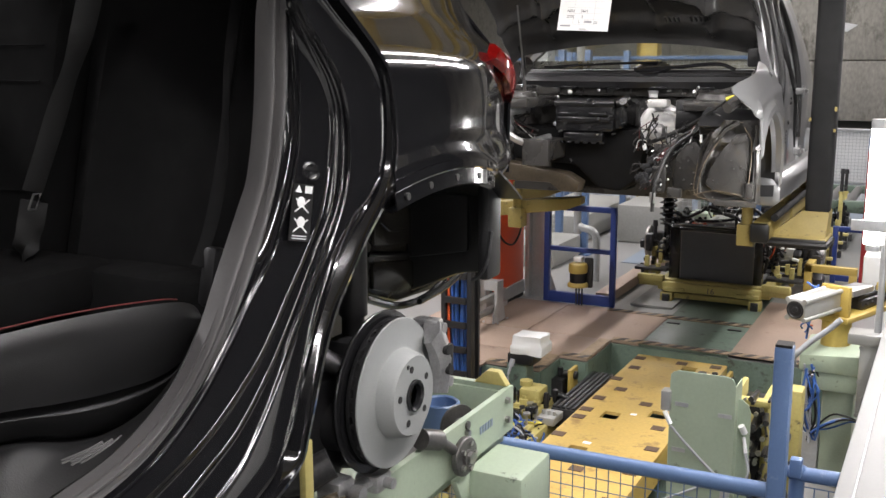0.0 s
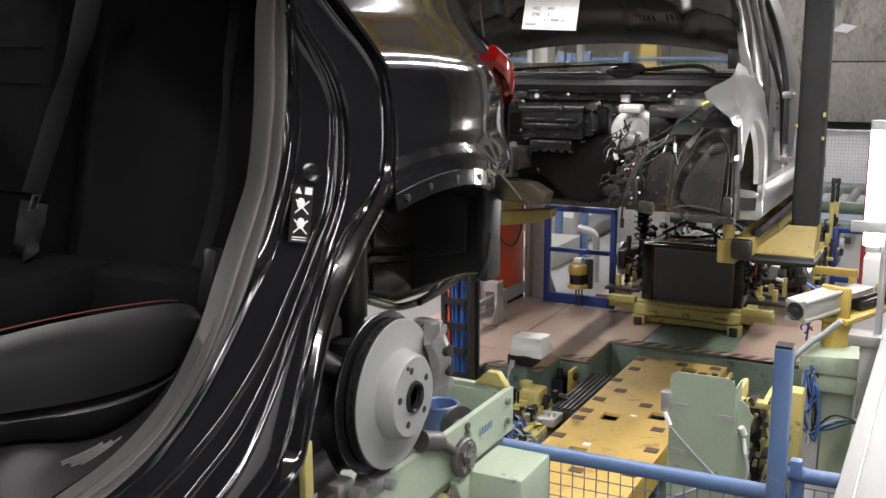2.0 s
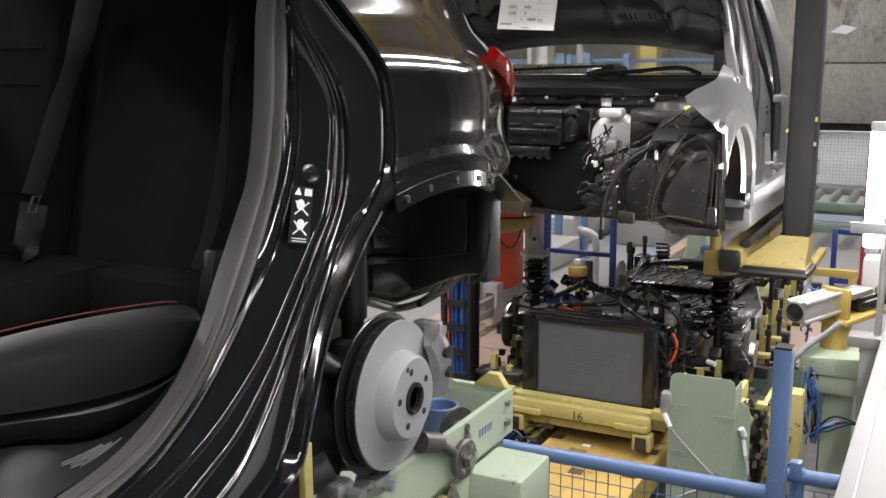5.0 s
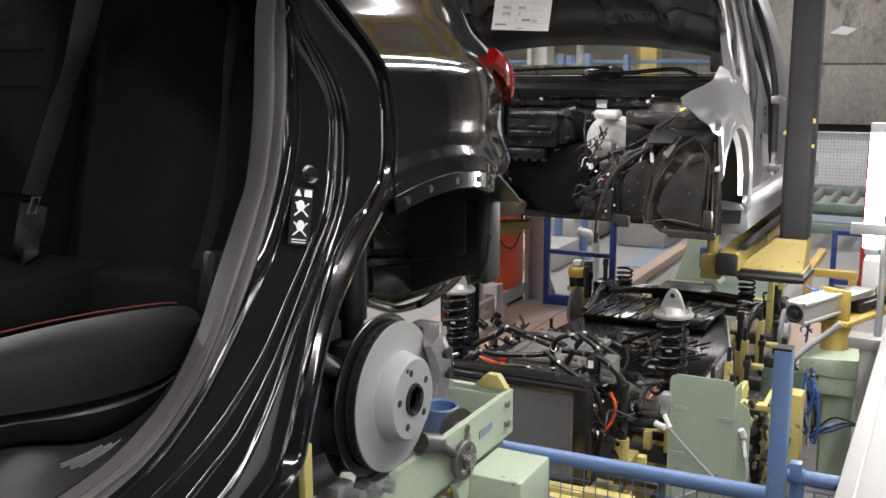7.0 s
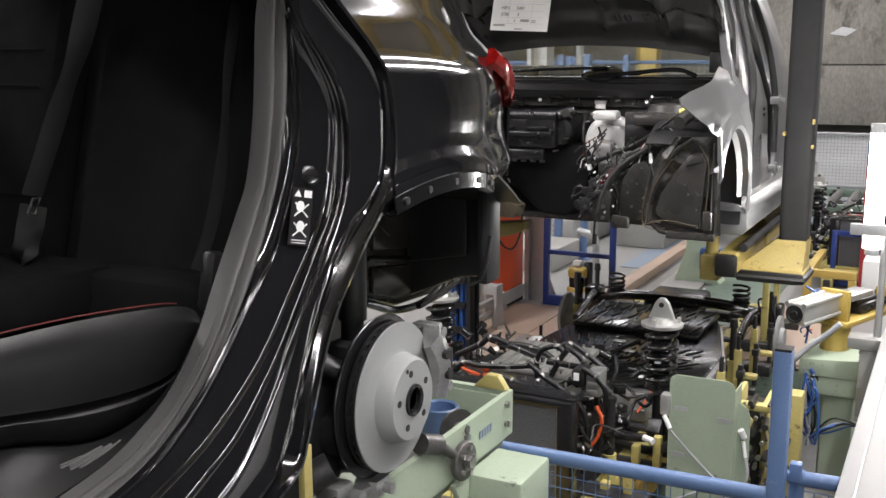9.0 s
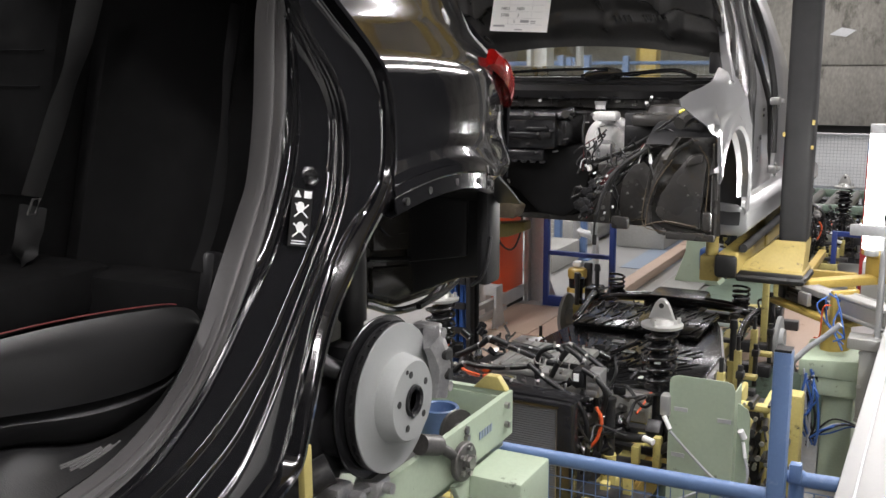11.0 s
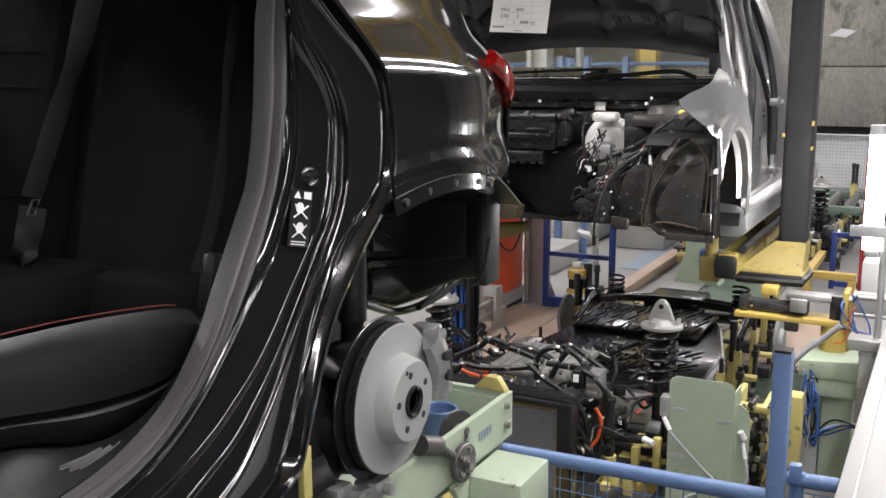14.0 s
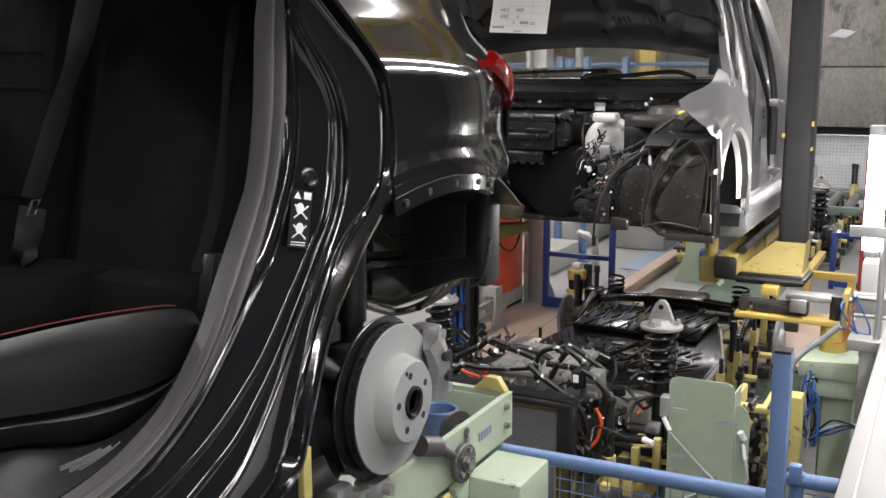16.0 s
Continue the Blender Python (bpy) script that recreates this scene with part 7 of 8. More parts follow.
    for s in (-1, 1):
        strut(f, X(s * .573), Y(0), .882)
        bm = B()
        wheel_end(bm, X(s * .73), Y(.02), .36, s)
        part("brake_disc", bm, M_STEEL, f)
        bm = B()
        box(bm, X(s * .66) - .05, X(s * .66) + .05, Y(-.05), Y(.09), .26, .46, .02)
        hose(bm, [(X(s * .3), Y(.1), .20), (X(s * .5), Y(.05), .20), (X(s * .68), Y(.0), .23)], .022, n=8)
        hose(bm, [(X(s * .34), Y(0), .27), (X(s * .5), Y(0), .28), (X(s * .68), Y(.02), .32)], .022, n=10)
        box(bm, X(s * .70) - .03, X(s * .70) + .03, Y(-.17), Y(-.06), .3, .46, .015)
        part("knuckle", bm, M_DSTEEL, f)
    for s in (-1, 1):
        bm = B()
        for _ in range(22):
            c = Vector((X(s * rng.uniform(.55, .78)), Y(rng.uniform(-.25, .22)), rng.uniform(.15, .42)))
            w = rng.uniform(.015, .04)
            if rng.random() < .4:
                box(bm, c.x - w, c.x + w, c.y - w, c.y + w, c.z - w, c.z + w, w * .25, m=Matrix.Rotation(rng.random(), 4, "X"))
            else:
                d = Vector((rng.uniform(-.1, .1), rng.uniform(-.1, .1), rng.uniform(-.12, .12)))
                rod(bm, c, c + d, w * .6, n=10)
        part("wheel_carrier_part", bm, M_DSTEEL, f)
    # battery pack
    b = thing("battery_pack", (x0, y0 + 1.4, .3), "flat black battery pack with pressed ribs in a silver frame", "battery", "battery packs")
    out.append(b)
    bm = B()
    tray = [(-.50, .57), (.57, .60), (.60, .66), (.60, 1.36), (.44, 2.04), (.36, 2.25), (-.36, 2.25), (-.44, 2.04), (-.53, 1.3), (-.53, .66)]
    prism(bm, [(X(x), Y(y)) for x, y in tray], "z", .20, .30, .008)
    for s in (-1, 1):
        for i in range(5):
            box(bm, X(.60 if s > 0 else -.53) - .012, X(.60 if s > 0 else -.53) + .012, Y(.70 + i * .15), Y(.73 + i * .15), .18, .303, .003)
    part("frame", bm, M_CAST, b, "silver cast aluminium frame")
    bm = B()
    box(bm, X(-.45), X(.58), Y(.49), Y(.565), .165, .302, .006)
    for i in range(9):
        box(bm, X(-.40 + i * .11), X(-.37 + i * .11), Y(.482), Y(.49), .18, .29, .003)
    box(bm, X(-.44), X(.57), Y(.484), Y(.49), .225, .235, .002)
    part("front_beam", bm, M_ALU, b, "pale extruded front beam")
    bm = B()
    prism(bm, [(X(x * .965), Y(.60 + (y - .57) * .985)) for x, y in tray], "z", .301, .32, .008)
    box(bm, X(-.44), X(.38), Y(1.6), Y(2.24), .32, .36, .015)
    part("lid", bm, M_BATT, b)
    bm = B()
    for i in range(44):
        f_ = (i + .5) / 44
        a = radians(-78 + 156 * f_)
        c = Vector((X(0), Y(.5), .323))
        d = Vector((math.sin(a), math.cos(a), 0))
        for q in range(5):
            l0 = .16 + q * .21 + .04 * (i % 3)
            p0, p1 = c + d * l0, c + d * (l0 + .15)
            if abs(p1.x - x0) < .53 and Y(.64) < p0.y and p1.y < Y(1.56):
                rod(bm, p0, p1, .0055, n=6)
    for i in range(14):
        xx = X(-.41 + i * .056)
        for k_, yy in enumerate((1.6, 1.82, 2.03)):
            rod(bm, (xx, Y(yy), .363), (xx + (.04 if i % 2 else -.02), Y(yy + .2), .363), .0055, n=6)
    part("pressed_rib", bm, M_BLACKG, b)
    bm = B()
    for xx, yy in ((-.15, .8), (.3, .75), (.06, 1.2), (-.05, 1.38), (.4, 1.2)):
        box(bm, X(xx) - .04, X(xx) + .04, Y(yy) - .02, Y(yy) + .02, .326, .329)
    part("label", bm, M_PAPER, b)
    bm = B()
    hose(bm, [(X(-.5), Y(.6), 0.340), (X(-.3), Y(.75), 0.340), (X(-.05), Y(.95), 0.345), (X(.1), Y(1.3), 0.360)], .012, n=8)
    hose(bm, [(X(-.4), Y(.4), 0.350), (X(-.1), Y(.55), 0.345), (X(.2), Y(.5), 0.345), (X(.4), Y(.7), 0.340)], .010, n=8)
    part("pipe", bm, M_BLACKG, b)
    # rear axle
    a = thing("rear_axle", (x0, y0 + 2.65, .2), "rear axle with springs, arms and bare discs", "axle", "axles")
    out.append(a)
    bm = B()
    for s in (-1, 1):
        ring(bm, (X(s * .74), Y(2.34), .19), (s, 0, 0), [(-.05, .05), (0, .06), (.0, .165), (.022, .165), (.022, .09), (.05, .08), (.05, .03), (.035, .001)], 36)
    part("brake_disc", bm, M_DISC, a)
    bm = B()
    hose(bm, [(X(-.68), Y(2.7), 0.250), (X(-.3), Y(2.62), 0.330), (X(.3), Y(2.62), 0.330), (X(.68), Y(2.7), 0.250)], .035, n=10)
    hose(bm, [(X(-.66), Y(2.6), 0.190), (X(-.4), Y(2.45), 0.350), (X(.4), Y(2.45), 0.350), (X(.66), Y(2.6), 0.190)], .028, n=10)
    for s in (-1, 1):
        hose(bm, [(X(s * .68), Y(2.7), 0.280), (X(s * .6), Y(2.5), 0.340), (X(s * .56), Y(2.25), 0.330), (X(s * .56), Y(2.0), 0.270)], .026, n=10)
        box(bm, X(s * .66) - .06, X(s * .66) + .06, Y(2.62), Y(2.78), .17, .35, .02)
        rod(bm, (X(s * .69), Y(2.42), 0.16), (X(s * .68), Y(2.4), 0.42), .028, n=14)
        rod(bm, (X(s * .68), Y(2.40), 0.42), (X(s * .68), Y(2.40), 0.47), .038, n=14)
        rod(bm, (X(s * .68), Y(2.40), 0.47), (X(s * .68), Y(2.40), 0.50), .014, n=10)
        rod(bm, (X(s * .45), Y(2.58), 0.330), (X(s * .45), Y(2.58), 0.400), .05, n=14)
    box(bm, X(-.2), X(.2), Y(2.4), Y(2.8), .25, .38, .03)
    part("axle_beam", bm, M_BLACKG, a)
    bm = B()
    for s in (-1, 1):
        coil(bm, (X(s * .45), Y(2.58)), .055, .009, .36, .48, 3.5)
    part("coil_spring", bm, M_BLACKG, a)
    bm = B()
    for _ in range(12):
        c = Vector((X(rng.uniform(-.6, .6)), Y(rng.uniform(2.3, 2.7)), rng.uniform(.30, .36)))
        cable_bundle(bm, rng, c, c + Vector((rng.uniform(-.2, .2), rng.uniform(-.1, .1), rng.uniform(-.05, .08))), 1, .008, .02, .02)
    part("brake_line", bm, M_BLACK, a)
    return out

# ================= near right: fence, sensor panel, wheel stand, clamp =================
def build_near_right():
    fe = thing("guard_rail", (-.7, 2.5, 0), "blue tubular guard rail with wire mesh infill", "fence")
    bm = B()
    hose(bm, [(-1.6, 2.5, .90), (-.7, 2.5, .911), (-.362, 2.5, .9155)], .021, n=14, sub=5)
    part("top_rail", bm, M_BLUE, fe)
    bm = B()
    wire_mesh(bm, (-1.6, 2.5, .1), (1.2, 0, 0), (0, 0, .79), 34, 22, .0016)
    part("wire_mesh", bm, M_BLUE, fe)
    bm = B()
    box(bm, -.362, -.318, 2.475, 2.525, 0, 1.31, .005)
    part("post", bm, M_BLUE, fe)
    bm = B()
    box(bm, -.36, -.32, 2.477, 2.523, 1.31, 1.316)
    part("post_cap", bm, M_BLACK, fe)
    f2 = thing("guard_rail", (-.05, 2.56, 0), "blue tubular guard rail beside the clamp station", "fence")
    bm = B()
    hose(bm, [(-.30, 2.58, .4), (-.30, 2.58, .915), (-.285, 2.58, .94), (-.255, 2.58, .945), (.5, 2.6, .955)], .02, n=12, sub=5)
    box(bm, -.315, -.285, 2.53, 2.56, .95, 1.0, .004)
    rod(bm, (-.305, 2.58, 0), (-.305, 2.58, .42), .02, n=12)
    part("rail", bm, M_BLUE, f2)
    bm = B()
    wire_mesh(bm, (-.29, 2.58, .1), (.7, 0, 0), (0, 0, .81), 20, 24, .0016)
    part("wire_mesh", bm, M_BLUE, f2)
    # green sheet shield with sensors
    sh = thing("sensor_shield", (-.78, 3.55, 0), "pale green bent sheet shield with sensors and cables", "shield")
    bm = B()
    y = 3.5
    out = [(-.875, 0), (-.635, 0), (-.635, .845), (-.645, .872), (-.665, .88), (-.845, .88), (-.868, .87), (-.875, .845)]
    prism(bm, out, "y", y, y + .004)
    prism(bm, [(y + .004, 0), (y + .1, 0), (y + .1, .8), (y + .08, .84), (y + .004, .862)], "x", -.875, -.871)
    box(bm, -.639, -.635, y + .004, y + .12, 0, .845)
    part("sheet", bm, M_GREEN, sh)
    bm = B()
    prism(bm, [(-.63, .0), (-.585, .0), (-.585, .74), (-.595, .77), (-.62, .79), (-.632, .79)], "y", 3.54, 3.545)
    part("side_sheet", bm, M_GREEN, sh)
    bm = B()
    for x, z in ((-.83, .75), (-.835, .57), (-.67, .73)):
        box(bm, x - .025, x + .025, y - .002, y - .0002, z - .008, z + .008)
    part("name_plate", bm, M_GALV, sh, "small blank metal plates", smooth=False)
    bm = B()
    box(bm, -.905, -.868, y - .02, y + .03, .72, .80, .006)
    part("sensor", bm, M_ALU, sh)
    bm = B()
    rod(bm, (-.885, y - .03, .725), (-.858, y - .042, .682), .009, n=12)
    rod(bm, (-.60, 3.52, .67), (-.612, 3.51, .70), .012, n=12)
    rod(bm, (-.603, 3.52, .655), (-.59, 3.505, .60), .007, n=12)
    part("sensor_plug", bm, M_WPLAST, sh)
    bm = B()
    hose(bm, [(-.856, y - .045, .676), (-.80, y - .03, .61), (-.72, y - .02, .53), (-.655, y - .015, .475)], .0055, n=6)
    hose(bm, [(-.59, 3.505, .60), (-.575, 3.49, .53), (-.60, 3.49, .485), (-.65, y - .012, .475)], .0055, n=6)
    hose(bm, [(-.655, y - .012, .473), (-.70, y - .02, .475), (-.78, y - .03, .43), (-.9, y - .03, .36)], .0055, n=6)
    part("sensor_cable", bm, M_HOSEG, sh)
    bm = B()
    box(bm, -.672, -.638, y - .014, y - .0005, 0, .478, .002)
    part("cable_duct", bm, M_GALV, sh)
    # pale yellow gear behind the post
    g = thing("chain_drive", (-.68, 4.2, 0), "pale yellow chain drive housing with black rollers", "machine")
    bm = B()
    box(bm, -.76, -.735, 4.15, 4.35, 0, .62, .008)
    box(bm, -.64, -.615, 4.15, 4.35, 0, .60, .008)
    box(bm, -.76, -.60, 4.10, 4.15, .57, .60, .006)
    box(bm, -.75, -.60, 4.08, 4.15, .10, .15, .006)
    for z in (.50, .36, .24):
        rod(bm, (-.70, 4.15, z), (-.70, 4.08, z), .03, n=18)
    box(bm, -.60, -.50, 4.3, 4.4, 0, .60, .01)
    part("housing", bm, M_PALE, g)
    bm = B()
    box(bm, -.734, -.641, 4.2, 4.34, 0, .56, .01)
    part("drive_core", bm, M_BLACK, g)
    bm = B()
    rng = random.Random(17)
    for i in range(60):
        x, z = rng.uniform(-.76, -.50), rng.uniform(.12, .62)
        w = rng.uniform(.005, .014)
        if rng.random() < .6:
            rod(bm, (x, 4.16, z), (x + rng.uniform(-.03, .03), 4.05, z), w, n=12)
        else:
            box(bm, x - w, x + w, 4.06, 4.16, z - w, z + w, .004)
    for i in range(11):
        box(bm, -.76 + i * .018, -.748 + i * .018, 4.05, 4.08, .11, .15, .002)
    part("roller", bm, M_DSTEEL, g)
    bm = B()
    for i in range(40):
        x, z = rng.uniform(-.76, -.52), rng.uniform(.12, .62)
        rod(bm, (x, 4.06, z), (x, 4.045, z), rng.uniform(.006, .012), n=8)
    part("bolt", bm, M_STEEL, g)
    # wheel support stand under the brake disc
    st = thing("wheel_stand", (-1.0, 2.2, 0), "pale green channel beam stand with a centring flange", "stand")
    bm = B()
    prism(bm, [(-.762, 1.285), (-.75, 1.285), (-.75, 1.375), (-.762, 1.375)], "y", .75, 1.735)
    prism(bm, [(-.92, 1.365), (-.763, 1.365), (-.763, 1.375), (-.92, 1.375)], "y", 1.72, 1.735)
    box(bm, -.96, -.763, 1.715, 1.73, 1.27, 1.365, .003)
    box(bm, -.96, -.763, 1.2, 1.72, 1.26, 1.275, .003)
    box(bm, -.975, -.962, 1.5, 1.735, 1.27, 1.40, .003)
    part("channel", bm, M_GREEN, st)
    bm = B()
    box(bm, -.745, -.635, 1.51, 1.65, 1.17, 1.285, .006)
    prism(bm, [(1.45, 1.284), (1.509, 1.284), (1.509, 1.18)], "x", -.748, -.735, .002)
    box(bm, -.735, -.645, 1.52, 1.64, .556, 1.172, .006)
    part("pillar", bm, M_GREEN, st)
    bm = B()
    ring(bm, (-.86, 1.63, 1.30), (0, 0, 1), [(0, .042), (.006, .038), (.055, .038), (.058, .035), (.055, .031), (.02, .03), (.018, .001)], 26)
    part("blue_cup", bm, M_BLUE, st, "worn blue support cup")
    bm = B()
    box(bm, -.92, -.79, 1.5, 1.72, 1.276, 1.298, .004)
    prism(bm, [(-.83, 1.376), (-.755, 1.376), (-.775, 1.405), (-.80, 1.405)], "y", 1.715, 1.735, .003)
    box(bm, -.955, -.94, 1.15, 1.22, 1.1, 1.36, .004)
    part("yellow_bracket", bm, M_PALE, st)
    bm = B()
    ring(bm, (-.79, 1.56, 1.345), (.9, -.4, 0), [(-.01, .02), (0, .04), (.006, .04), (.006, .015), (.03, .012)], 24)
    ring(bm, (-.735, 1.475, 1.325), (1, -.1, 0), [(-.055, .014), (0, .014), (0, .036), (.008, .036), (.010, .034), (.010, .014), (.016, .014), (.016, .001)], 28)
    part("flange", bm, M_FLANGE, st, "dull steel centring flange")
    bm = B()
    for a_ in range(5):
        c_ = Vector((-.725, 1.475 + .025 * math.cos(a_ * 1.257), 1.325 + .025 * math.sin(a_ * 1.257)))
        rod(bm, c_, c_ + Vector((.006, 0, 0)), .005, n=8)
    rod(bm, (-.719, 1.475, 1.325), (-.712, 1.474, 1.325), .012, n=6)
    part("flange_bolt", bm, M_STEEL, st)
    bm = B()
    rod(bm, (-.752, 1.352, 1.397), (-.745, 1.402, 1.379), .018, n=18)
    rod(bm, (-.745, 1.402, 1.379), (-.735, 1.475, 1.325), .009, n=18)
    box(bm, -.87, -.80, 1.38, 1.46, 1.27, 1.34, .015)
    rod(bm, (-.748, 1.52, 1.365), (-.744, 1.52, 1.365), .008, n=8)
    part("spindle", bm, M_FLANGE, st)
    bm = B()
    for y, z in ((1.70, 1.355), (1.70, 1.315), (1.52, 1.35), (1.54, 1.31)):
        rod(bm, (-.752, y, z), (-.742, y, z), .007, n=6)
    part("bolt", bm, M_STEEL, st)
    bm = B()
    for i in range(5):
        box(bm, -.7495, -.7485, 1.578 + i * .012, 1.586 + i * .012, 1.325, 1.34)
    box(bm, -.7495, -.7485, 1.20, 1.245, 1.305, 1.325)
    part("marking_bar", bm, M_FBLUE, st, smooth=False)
    # stand pushed deeper along the camera's rays to fit its view
    deepen(st, (0, 0, 2.02), 1.38)
    bm = B()
    box(bm, -1.005, -.99, 1.353, 1.379, 1.174, 1.344, .003)
    part("upright_plate", bm, M_PALE, st, "pale yellow upright plate")
    # white guard running beside the camera
    gd = thing("white_guard", (.25, 3, 0), "white sheet metal guard cabinet beside the walkway", "guard")
    bm = B()
    box(bm, -.19, .7, .9, 4.5, 0, 1.0, .006)
    part("cabinet", bm, M_WHITE, gd)
    bm = B()
    box(bm, -.150, -.144, .92, 4.48, 1.0005, 1.006, .002)
    part("lip", bm, M_GALV, gd)


def build_clamp_station():
    b = thing("clamp_pedestal", (-.34, 3.9, 0), "pale green pedestal of a pneumatic clamp with hoses", "machine")
    bm = B()
    box(bm, -.36, -.25, 3.66, 3.86, .466, .84, .012)
    part("pedestal", bm, M_GREEN, b)
    bm = B()
    box(bm, -.43, -.24, 3.62, 3.9, .84, .91, .01)
    part("top_block", bm, M_GREEN, b)
    bm = B()
    prism(bm, [(-.44, .91), (-.23, .91), (-.23, .985), (-.44, .97)], "y", 3.61, 3.91, .006)
    part("top_plate", bm, M_GREEN, b)
    bm = B()
    box(bm, -.425, -.362, 3.66, 3.76, .466, .66, .004)
    part("cable_duct", bm, M_GALV, b)
    rng = random.Random(31)
    for m, k, nm in ((M_HOSEB, 6, "blue_hose"), (M_HOSEG, 3, "grey_hose"), (M_RUBBERB, 4, "black_hose")):
        bm = B()
        cable_bundle(bm, rng, (-.39, 3.64, .66), (-.40, 3.6, .92), k, .004, .0, .022)
        cable_bundle(bm, rng, (-.38, 3.62, .68), (-.2, 3.6, .74), k // 2, .004, -.05, .012)
        part(nm, bm, m, b)
    bm = B()
    hose(bm, [(-0.452, 3.56, 0.942), (-0.443, 3.5, 0.990), (-0.400, 3.5, 1.043), (-0.346, 3.5, 1.093), (-0.300, 3.5, 1.141)], .010, n=10)
    part("grey_conduit", bm, M_HOSEG, b)
    bm = B()
    box(bm, -.235, -.155, 3.5, 3.565, .80, 1.06, .004)
    for x in (-.23, -.16):
        for z in (.81, .93, 1.05):
            rod(bm, (x, 3.497, z), (x, 3.503, z), .008, n=8)
    ring(bm, (-.195, 3.5, .86), (0, -1, 0), [(0, .03), (.004, .03), (.004, .024), (-.002, .022), (-.002, .001)], 20)
    box(bm, -.275, -.16, 3.49, 3.58, 1.06, 1.10, .006)
    part("valve_cylinder", bm, M_ALU, b, "silver compact cylinder")
    # swinging clamp arm: pivot on the pedestal
    px, py, pz = -.338, 3.78, .955
    c = thing("swing_clamp", (px, py, pz), "yellow swinging clamp arm with a silver pneumatic cylinder", "clamp")
    bm = B()
    ring(bm, (px, py, pz + .012), (0, 0, 1), [(0, .052), (.10, .052), (.104, .048), (.104, .001)], 30)
    box(bm, px - .36, px + .06, py - .05, py + .07, pz + .118, pz + .138, .004)
    box(bm, px + .02, px + .04, py - .05, py + .06, pz + .13, pz + .25, .004)
    part("arm", bm, M_YELLOW, c)
    bm = B()
    rod(bm, (px, py, pz + .139), (px, py, pz + .20), .028, n=6)
    rod(bm, (px, py, pz + .2), (px, py, pz + .225), .026, n=12)
    part("pivot_nut", bm, M_DSTEEL, c)
    bm = B()
    box(bm, px + .05, px + .30, py - .036, py + .036, pz + .165, pz + .24, .008)
    for dy in (-.032, .032):
        for dz in (.17, .235):
            rod(bm, (px + .05, py + dy, pz + dz), (px + .30, py + dy, pz + dz), .009, n=10)
    cyl = part("cylinder", bm, M_ALU, c, "silver pneumatic cylinder")
    bm = B()
    ring(bm, (px + .301, py, pz + .2025), (1, 0, 0), [(0, .032), (.003, .032), (.003, .026), (.001, .024), (.001, .012), (.004, .01), (.004, .001)], 24)
    part("end_cap", bm, M_DSTEEL, cyl)
    bm = B()
    box(bm, px - .30, px - .10, py - .02, py + .04, pz + .139, pz + .175, .008)
    rod(bm, (px - .33, py + .01, pz + .172), (px - .1, py + .01, pz + .172), .016, n=14)
    box(bm, px - .35, px - .315, py - .02, py + .04, pz + .14, pz + .195, .006)
    for k in range(4):
        rod(bm, (px - .28 + k * .05, py - .03, pz + .16), (px - .28 + k * .05, py + .05, pz + .16), .007, n=8)
    part("slide", bm, M_DSTEEL, c)
    bm = B()
    rod(bm, (px - .1, py, pz + .215), (px + .05, py, pz + .215), .012, n=10)
    box(bm, px - .18, px - .02, py - .035, py + .045, pz + .20, pz + .225, .006)
    box(bm, px - .16, px - .1, py - .06, py - .04, pz + .16, pz + .21, .005)
    part("piston_rod", bm, M_CAST, c)
    bm = B()
    box(bm, px - .30, px - .20, py + .34, py + .42, pz + .2, pz + .30, .006)
    box(bm, px - .32, px - .18, py + .33, py + .46, pz + .30, pz + .32, .006)
    box(bm, px - .28, px - .22, py + .03, py + .36, pz + .195, pz + .228, .004)
    part("jaw", bm, M_YELLOW, c)
    bm = B()
    cable_bundle(bm, rng, (px + .05, py - .07, pz + .24), (px + .1, py - .06, pz + .06), 4, .0035, .02, .03)
    part("blue_hose", bm, M_HOSEB, c)
    bm = B()
    cable_bundle(bm, rng, (px + .05, py - .07, pz + .22), (px + .02, py - .09, pz + .08), 1, .0035, .02, .02)
    part("orange_hose", bm, M_HOSEO, c)
    # both scaled 1.3 about the camera, so placed to fit its view
    for ob in (b, c):
        deepen(ob, (0, 0, 2.02), 1.3)
    shift = (c.location - Vector((0, 0, 2.02))) * .3
    for ch in c.children_recursive:
        for v in ch.data.vertices:
            v.co -= shift
    c.location += shift
    return c


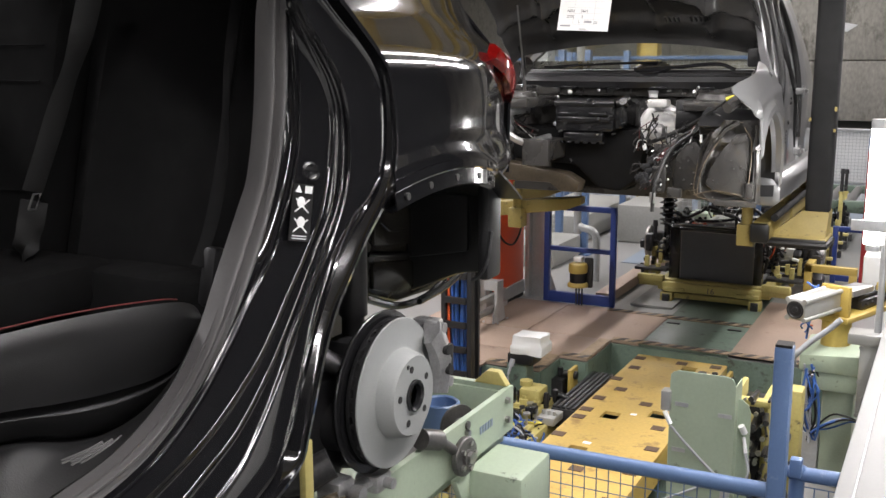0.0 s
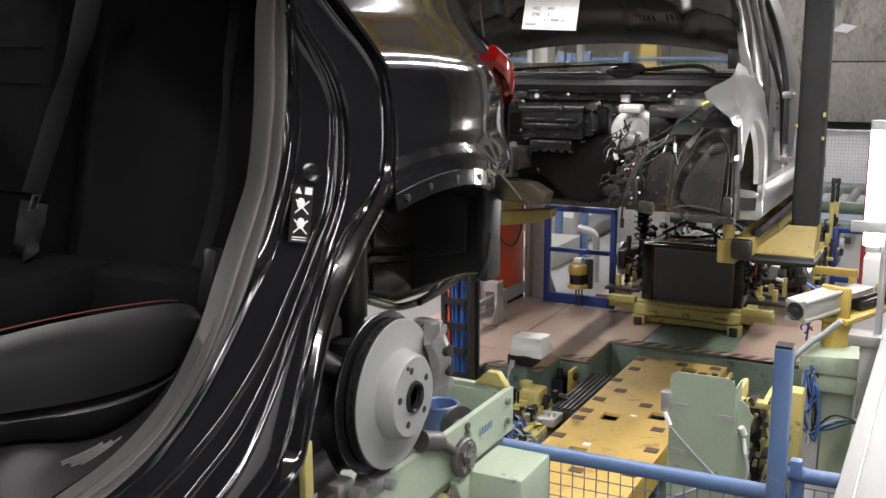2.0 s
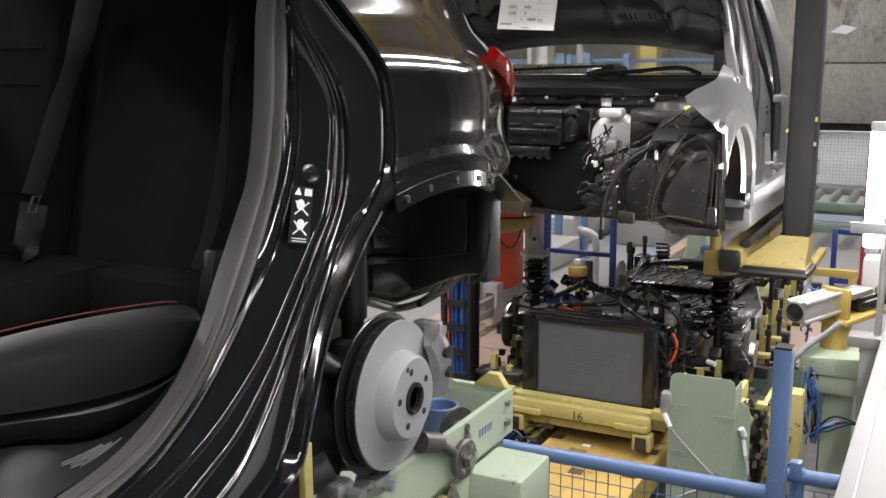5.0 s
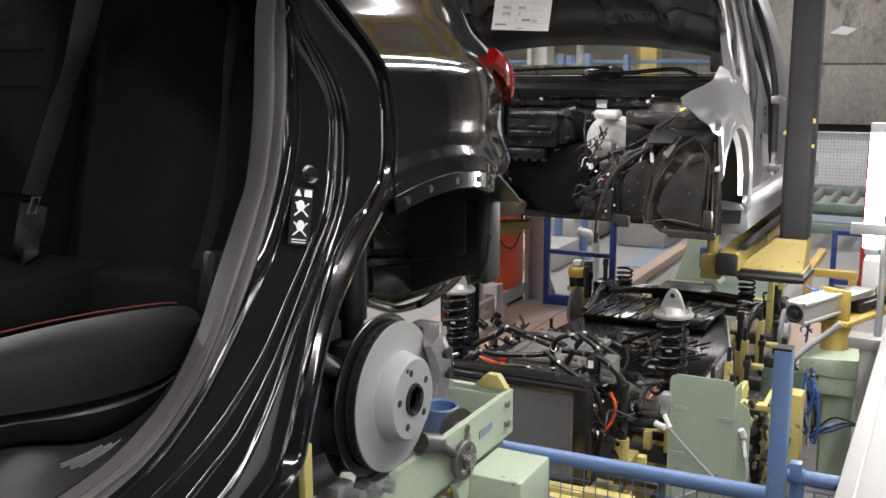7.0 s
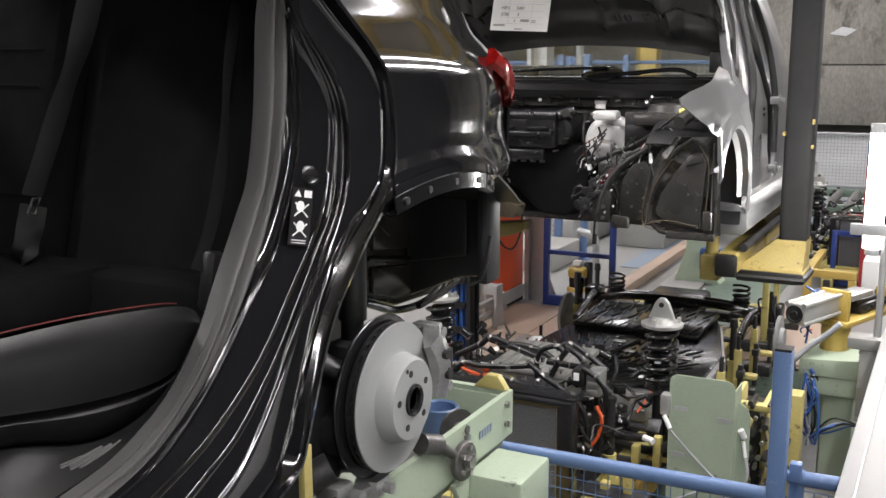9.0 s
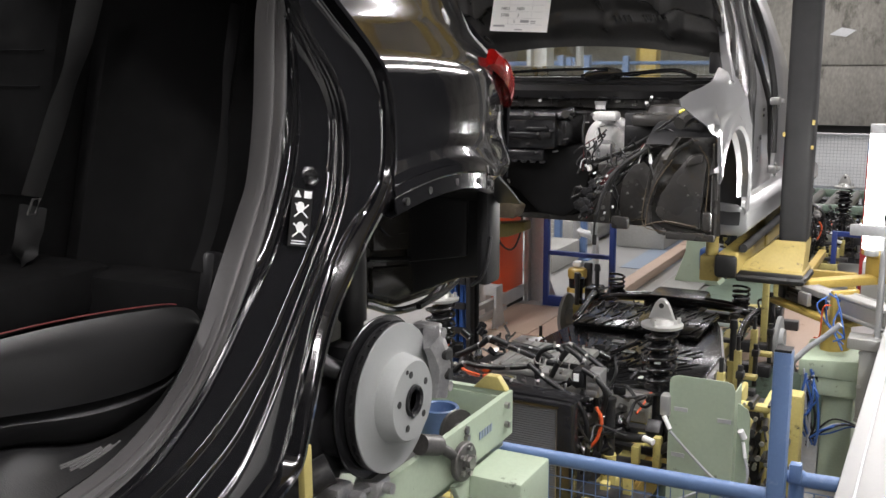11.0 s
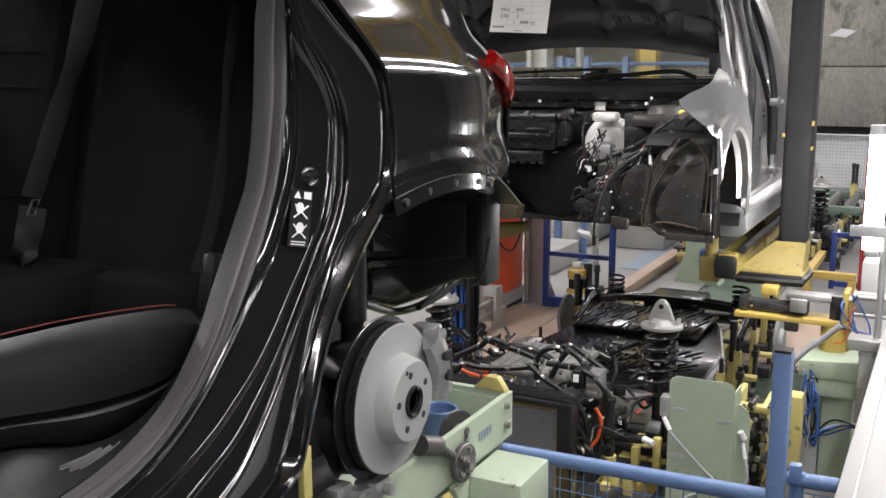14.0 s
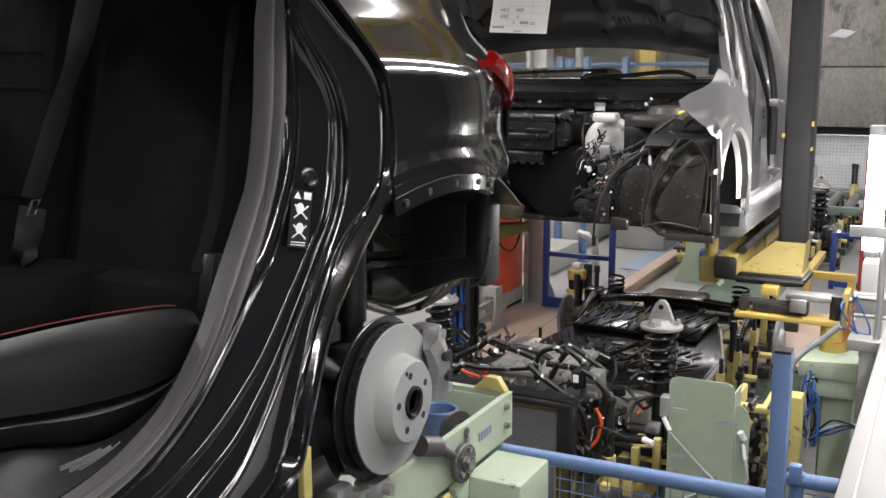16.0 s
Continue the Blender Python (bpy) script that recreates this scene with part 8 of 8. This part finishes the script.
def build_background_right():
    # blue frame gate, mesh screens, red post, work lamp
    g = thing("gate", (-.9, 9.4, 0), "dark blue steel gate frame across the line", "gate")
    bm = B()
    bar_frame(bm, -.93, -.2, 9.4, 0, .52, .045, .045, ((.02, .05),))
    part("gate_frame", bm, M_DBLUE, g)
    for x0, x1, y in ((-2.0, -1.0, 14.6), (-.96, .2, 14.6)):
        s = thing("mesh_screen", ((x0 + x1) / 2, y, 0), "pale grey welded mesh screen with a bright sheet behind", "screen", "mesh screens")
        bm = B()
        bar_frame(bm, x0, x1, y, 0, 1.06, .04, .04, ((.3, .03),))
        part("frame", bm, M_GALV, s)
        bm = B()
        wire_mesh(bm, (x0, y - .03, .05), (x1 - x0, 0, 0), (0, 0, 1.0), 22, 22, .003)
        part("wire_mesh", bm, M_GALV, s)
        bm = B()
        box(bm, x0, x1, y + .05, y + .06, 0, 1.04)
        part("back_sheet", bm, M_WPLAST, s)
    r = thing("red_post", (-.6, 9.0, 0), "dark red painted steel post", "post")
    bm = B()
    box(bm, -.655, -.56, 8.95, 9.05, 0, 1.25, .006)
    part("post", bm, M_REDPOST, r)
    bm = B()
    box(bm, -.655, -.56, 8.95, 9.05, 1.25, 1.36, .006)
    part("collar", bm, M_BLUE, r)
    la = thing("work_lamp", (-.24, 4.4, 0), "upright fluorescent lamp glowing white, real by the line, added beside the camera", "lamp")
    bm = B()
    lx, ly = -.29, 4.6
    rod(bm, (lx, ly, 1.22), (lx, ly, 1.72), .04, n=20)
    part("glowing_tube", bm, M_LAMP, la)
    bm = B()
    rod(bm, (lx, ly, 1.72), (lx, ly, 1.76), .042, n=20)
    rod(bm, (lx, ly, 1.19), (lx, ly, 1.22), .03, n=20)
    box(bm, lx - .09, lx + .06, ly - .05, ly - .042, 1.28, 1.33, .004)
    rod(bm, (lx + .05, ly, 0), (lx + .05, ly, 1.3), .015, n=10)
    part("holder", bm, M_GALV, la)
    # five unseen lamps added beside the camera to draw bright lines on the jamb
    for wx, wy in ((1.7, -1.1), (2.1, .2), (2.6, -2.6), (1.6, .95), (2.0, -.45)):
        added_lamp = thing("work_lamp", (wx, wy, 0), "upright fluorescent lamp glowing white, real by the line, added beside the camera", "lamp", "upright work lamps")
        bm = B()
        rod(bm, (wx, wy, 1.35), (wx, wy, 2.75), .04, n=16)
        part("glowing_tube", bm, M_LAMP, added_lamp)
        bm = B()
        rod(bm, (wx, wy, 2.75), (wx, wy, 2.8), .045, n=16)
        rod(bm, (wx, wy, 1.3), (wx, wy, 1.35), .045, n=16)
        rod(bm, (wx + .06, wy, 0), (wx + .06, wy, 2.8), .018, n=10)
        box(bm, wx - .15, wx + .25, wy - .2, wy + .2, 0, .02, .004)
        part("holder", bm, M_GALV, added_lamp)
    al = bpy.data.lights.new("work_lamp_light", "AREA")
    al.shape, al.size, al.size_y, al.energy, al.color = "RECTANGLE", .08, .48, 20, (1, .98, .95)
    new("work_lamp_light", al).matrix_world = look((lx - .05, ly, 1.47), (-2.0, ly - .2, 1.2))
    c = thing("control_cabinet", (-.2, 4.9, 0), "white control box on a stand", "cabinet")
    bm = B()
    box(bm, -.40, .05, 5.7, 5.9, .735, .955, .008)
    box(bm, -.32, .05, 5.72, 5.88, 0, .735, .006)
    part("box", bm, M_WPLAST, c)
    # conveyor and machinery far right
    k = thing("roller_conveyor", (-.8, 11.5, 0), "green roller conveyor frame with steel rollers", "conveyor")
    bm = B()
    for z in (.18, .42):
        box(bm, -2.6, .9, 11.2, 11.28, z, z + .09, .005)
        box(bm, -2.6, .9, 12.6, 12.68, z, z + .09, .005)
    for x in (-2.5, -1.5, -.5, .5):
        box(bm, x - .04, x + .04, 11.2, 11.28, 0, .42, .004)
    part("frame", bm, M_DGREEN, k)
    bm = B()
    for i in range(16):
        x = -2.4 + i * .2
        rod(bm, (x, 11.28, .46), (x, 12.6, .46), .05, n=12)
    part("roller", bm, M_STEEL, k)
    u = thing("yellow_frame", (-1.2, 8.6, 0), "yellow steel machine frame beside the line", "machine")
    bm = B()
    box(bm, -1.02, -.96, 8.3, 8.37, 0, .36, .004)
    box(bm, -1.02, -.62, 8.3, 8.37, .30, .36, .004)
    box(bm, -.68, -.62, 8.3, 8.37, 0, .30, .004)
    box(bm, -1.02, -.96, 8.37, 9.3, .30, .36, .004)
    part("frame", bm, M_YELLOW, u)


# yellow gantry over the line, seen mirrored in the paint
def build_gantry():
    for x in (-.70, -2.78):
        g = thing("gantry_beam", (x, 4, 3.15), "yellow steel conveyor beam hung over the line", "beam", "gantry beams")
        bm = B()
        box(bm, x - .09, x + .09, -3, 14, 3.15, 3.18, .004)
        box(bm, x - .012, x + .012, -3, 14, 3.18, 3.4, .002)
        box(bm, x - .09, x + .09, -3, 14, 3.4, 3.43, .004)
        part("web", bm, M_YELLOW, g)
        bm = B()
        for y in (-2, 2, 6, 10):
            box(bm, x - .05, x + .05, y - .05, y + .05, 3.43, 5.1, .004)
        part("hanger_post", bm, M_YELLOW, g)
    for y in (1.2, 3.6, 5.2, 7.4, 9.0, 11.2, 13.0):
        c = thing("cross_beam", (-1.74, y, 4.3), "yellow steel cross beam over the conveyor rails", "beam", "overhead cross beams")
        bm = B()
        box(bm, -3.3, -.2, y - .11, y + .11, 4.3, 4.5, .006)
        part("beam", bm, M_YELLOW, c)
    for x, y in ((-3.4, 12.0), (-4.5, 15.5)):
        c = thing("yellow_column", (x, y, 0), "yellow painted steel column at the end of the line", "column", "yellow columns")
        bm = B()
        box(bm, x - .1, x + .1, y - .1, y + .1, 0, 3.2, .008)
        part("column", bm, M_YELLOW, c)


build_hall()
build_lights()
build_floor()
build_pit_gear()
build_background_left()
build_background_right()
build_gantry()
build_near_car()
build_far_car()
build_hanger()
PALLET = build_pallet(-1.70, 4.32)
NEXT = build_pallet(-1.70, 10.1)
build_near_right()
CLAMP = build_clamp_station()


def motions():
    # the hanging car creeps up and stops
    slide = [(0, .90), (.5, .71), (1, .53), (1.5, .445), (2, .39), (2.5, .345), (3, .285), (3.5, .225), (4, .165), (5.2, .07), (6.5, .018), (8, .012), (9, 0), (16, 0)]
    for nm in ("silver_car", "overhead_hanger"):
        ob = bpy.data.objects[nm]
        at = ob.location.copy()
        walk(ob, [(t, pose(at.x, at.y + d, at.z)) for t, d in slide])
    # the pallet rolls in under it
    roll = [(0, 4.44), (0.5, 4.363), (1, 4.156), (1.5, 3.953), (2, 3.638), (2.5, 3.275), (3, 2.888), (3.5, 2.536), (4, 2.13), (5, 1.27), (6, 0.575), (6.3, 0.435), (6.5, 0.329), (7, 0.19), (7.5, 0.118), (8, 0.068), (8.5, 0.03), (9, 0.0), (16, 0.0)]
    for ob in PALLET:
        at = ob.location.copy()
        walk(ob, [(t, pose(at.x, at.y + d, at.z)) for t, d in roll])
    # the next pallet is shifted into the line from the side
    side = [(0, 4.6), (4, 3.1), (6.5, 2.15), (7.5, 1.75), (8, 1.55), (9.2, 1.03), (10.3, .52), (11.3, .12), (11.8, .05), (12.4, .02), (13, 0), (16, 0)]
    for ob in NEXT:
        at = ob.location.copy()
        walk(ob, [(t, pose(at.x + d, at.y, at.z)) for t, d in side])
    # the clamp swings under the hanger
    at = CLAMP.location.copy()
    turn = [(0, -112), (9.2, -112), (9.7, -105), (10.5, -70), (11.3, -37), (11.5, -31), (11.8, -22), (12.1, -11), (12.4, -2), (12.6, 0), (16, 0)]
    walk(CLAMP, [(t, pose(at.x, at.y, at.z, 0, 0, a)) for t, a in turn])


motions()
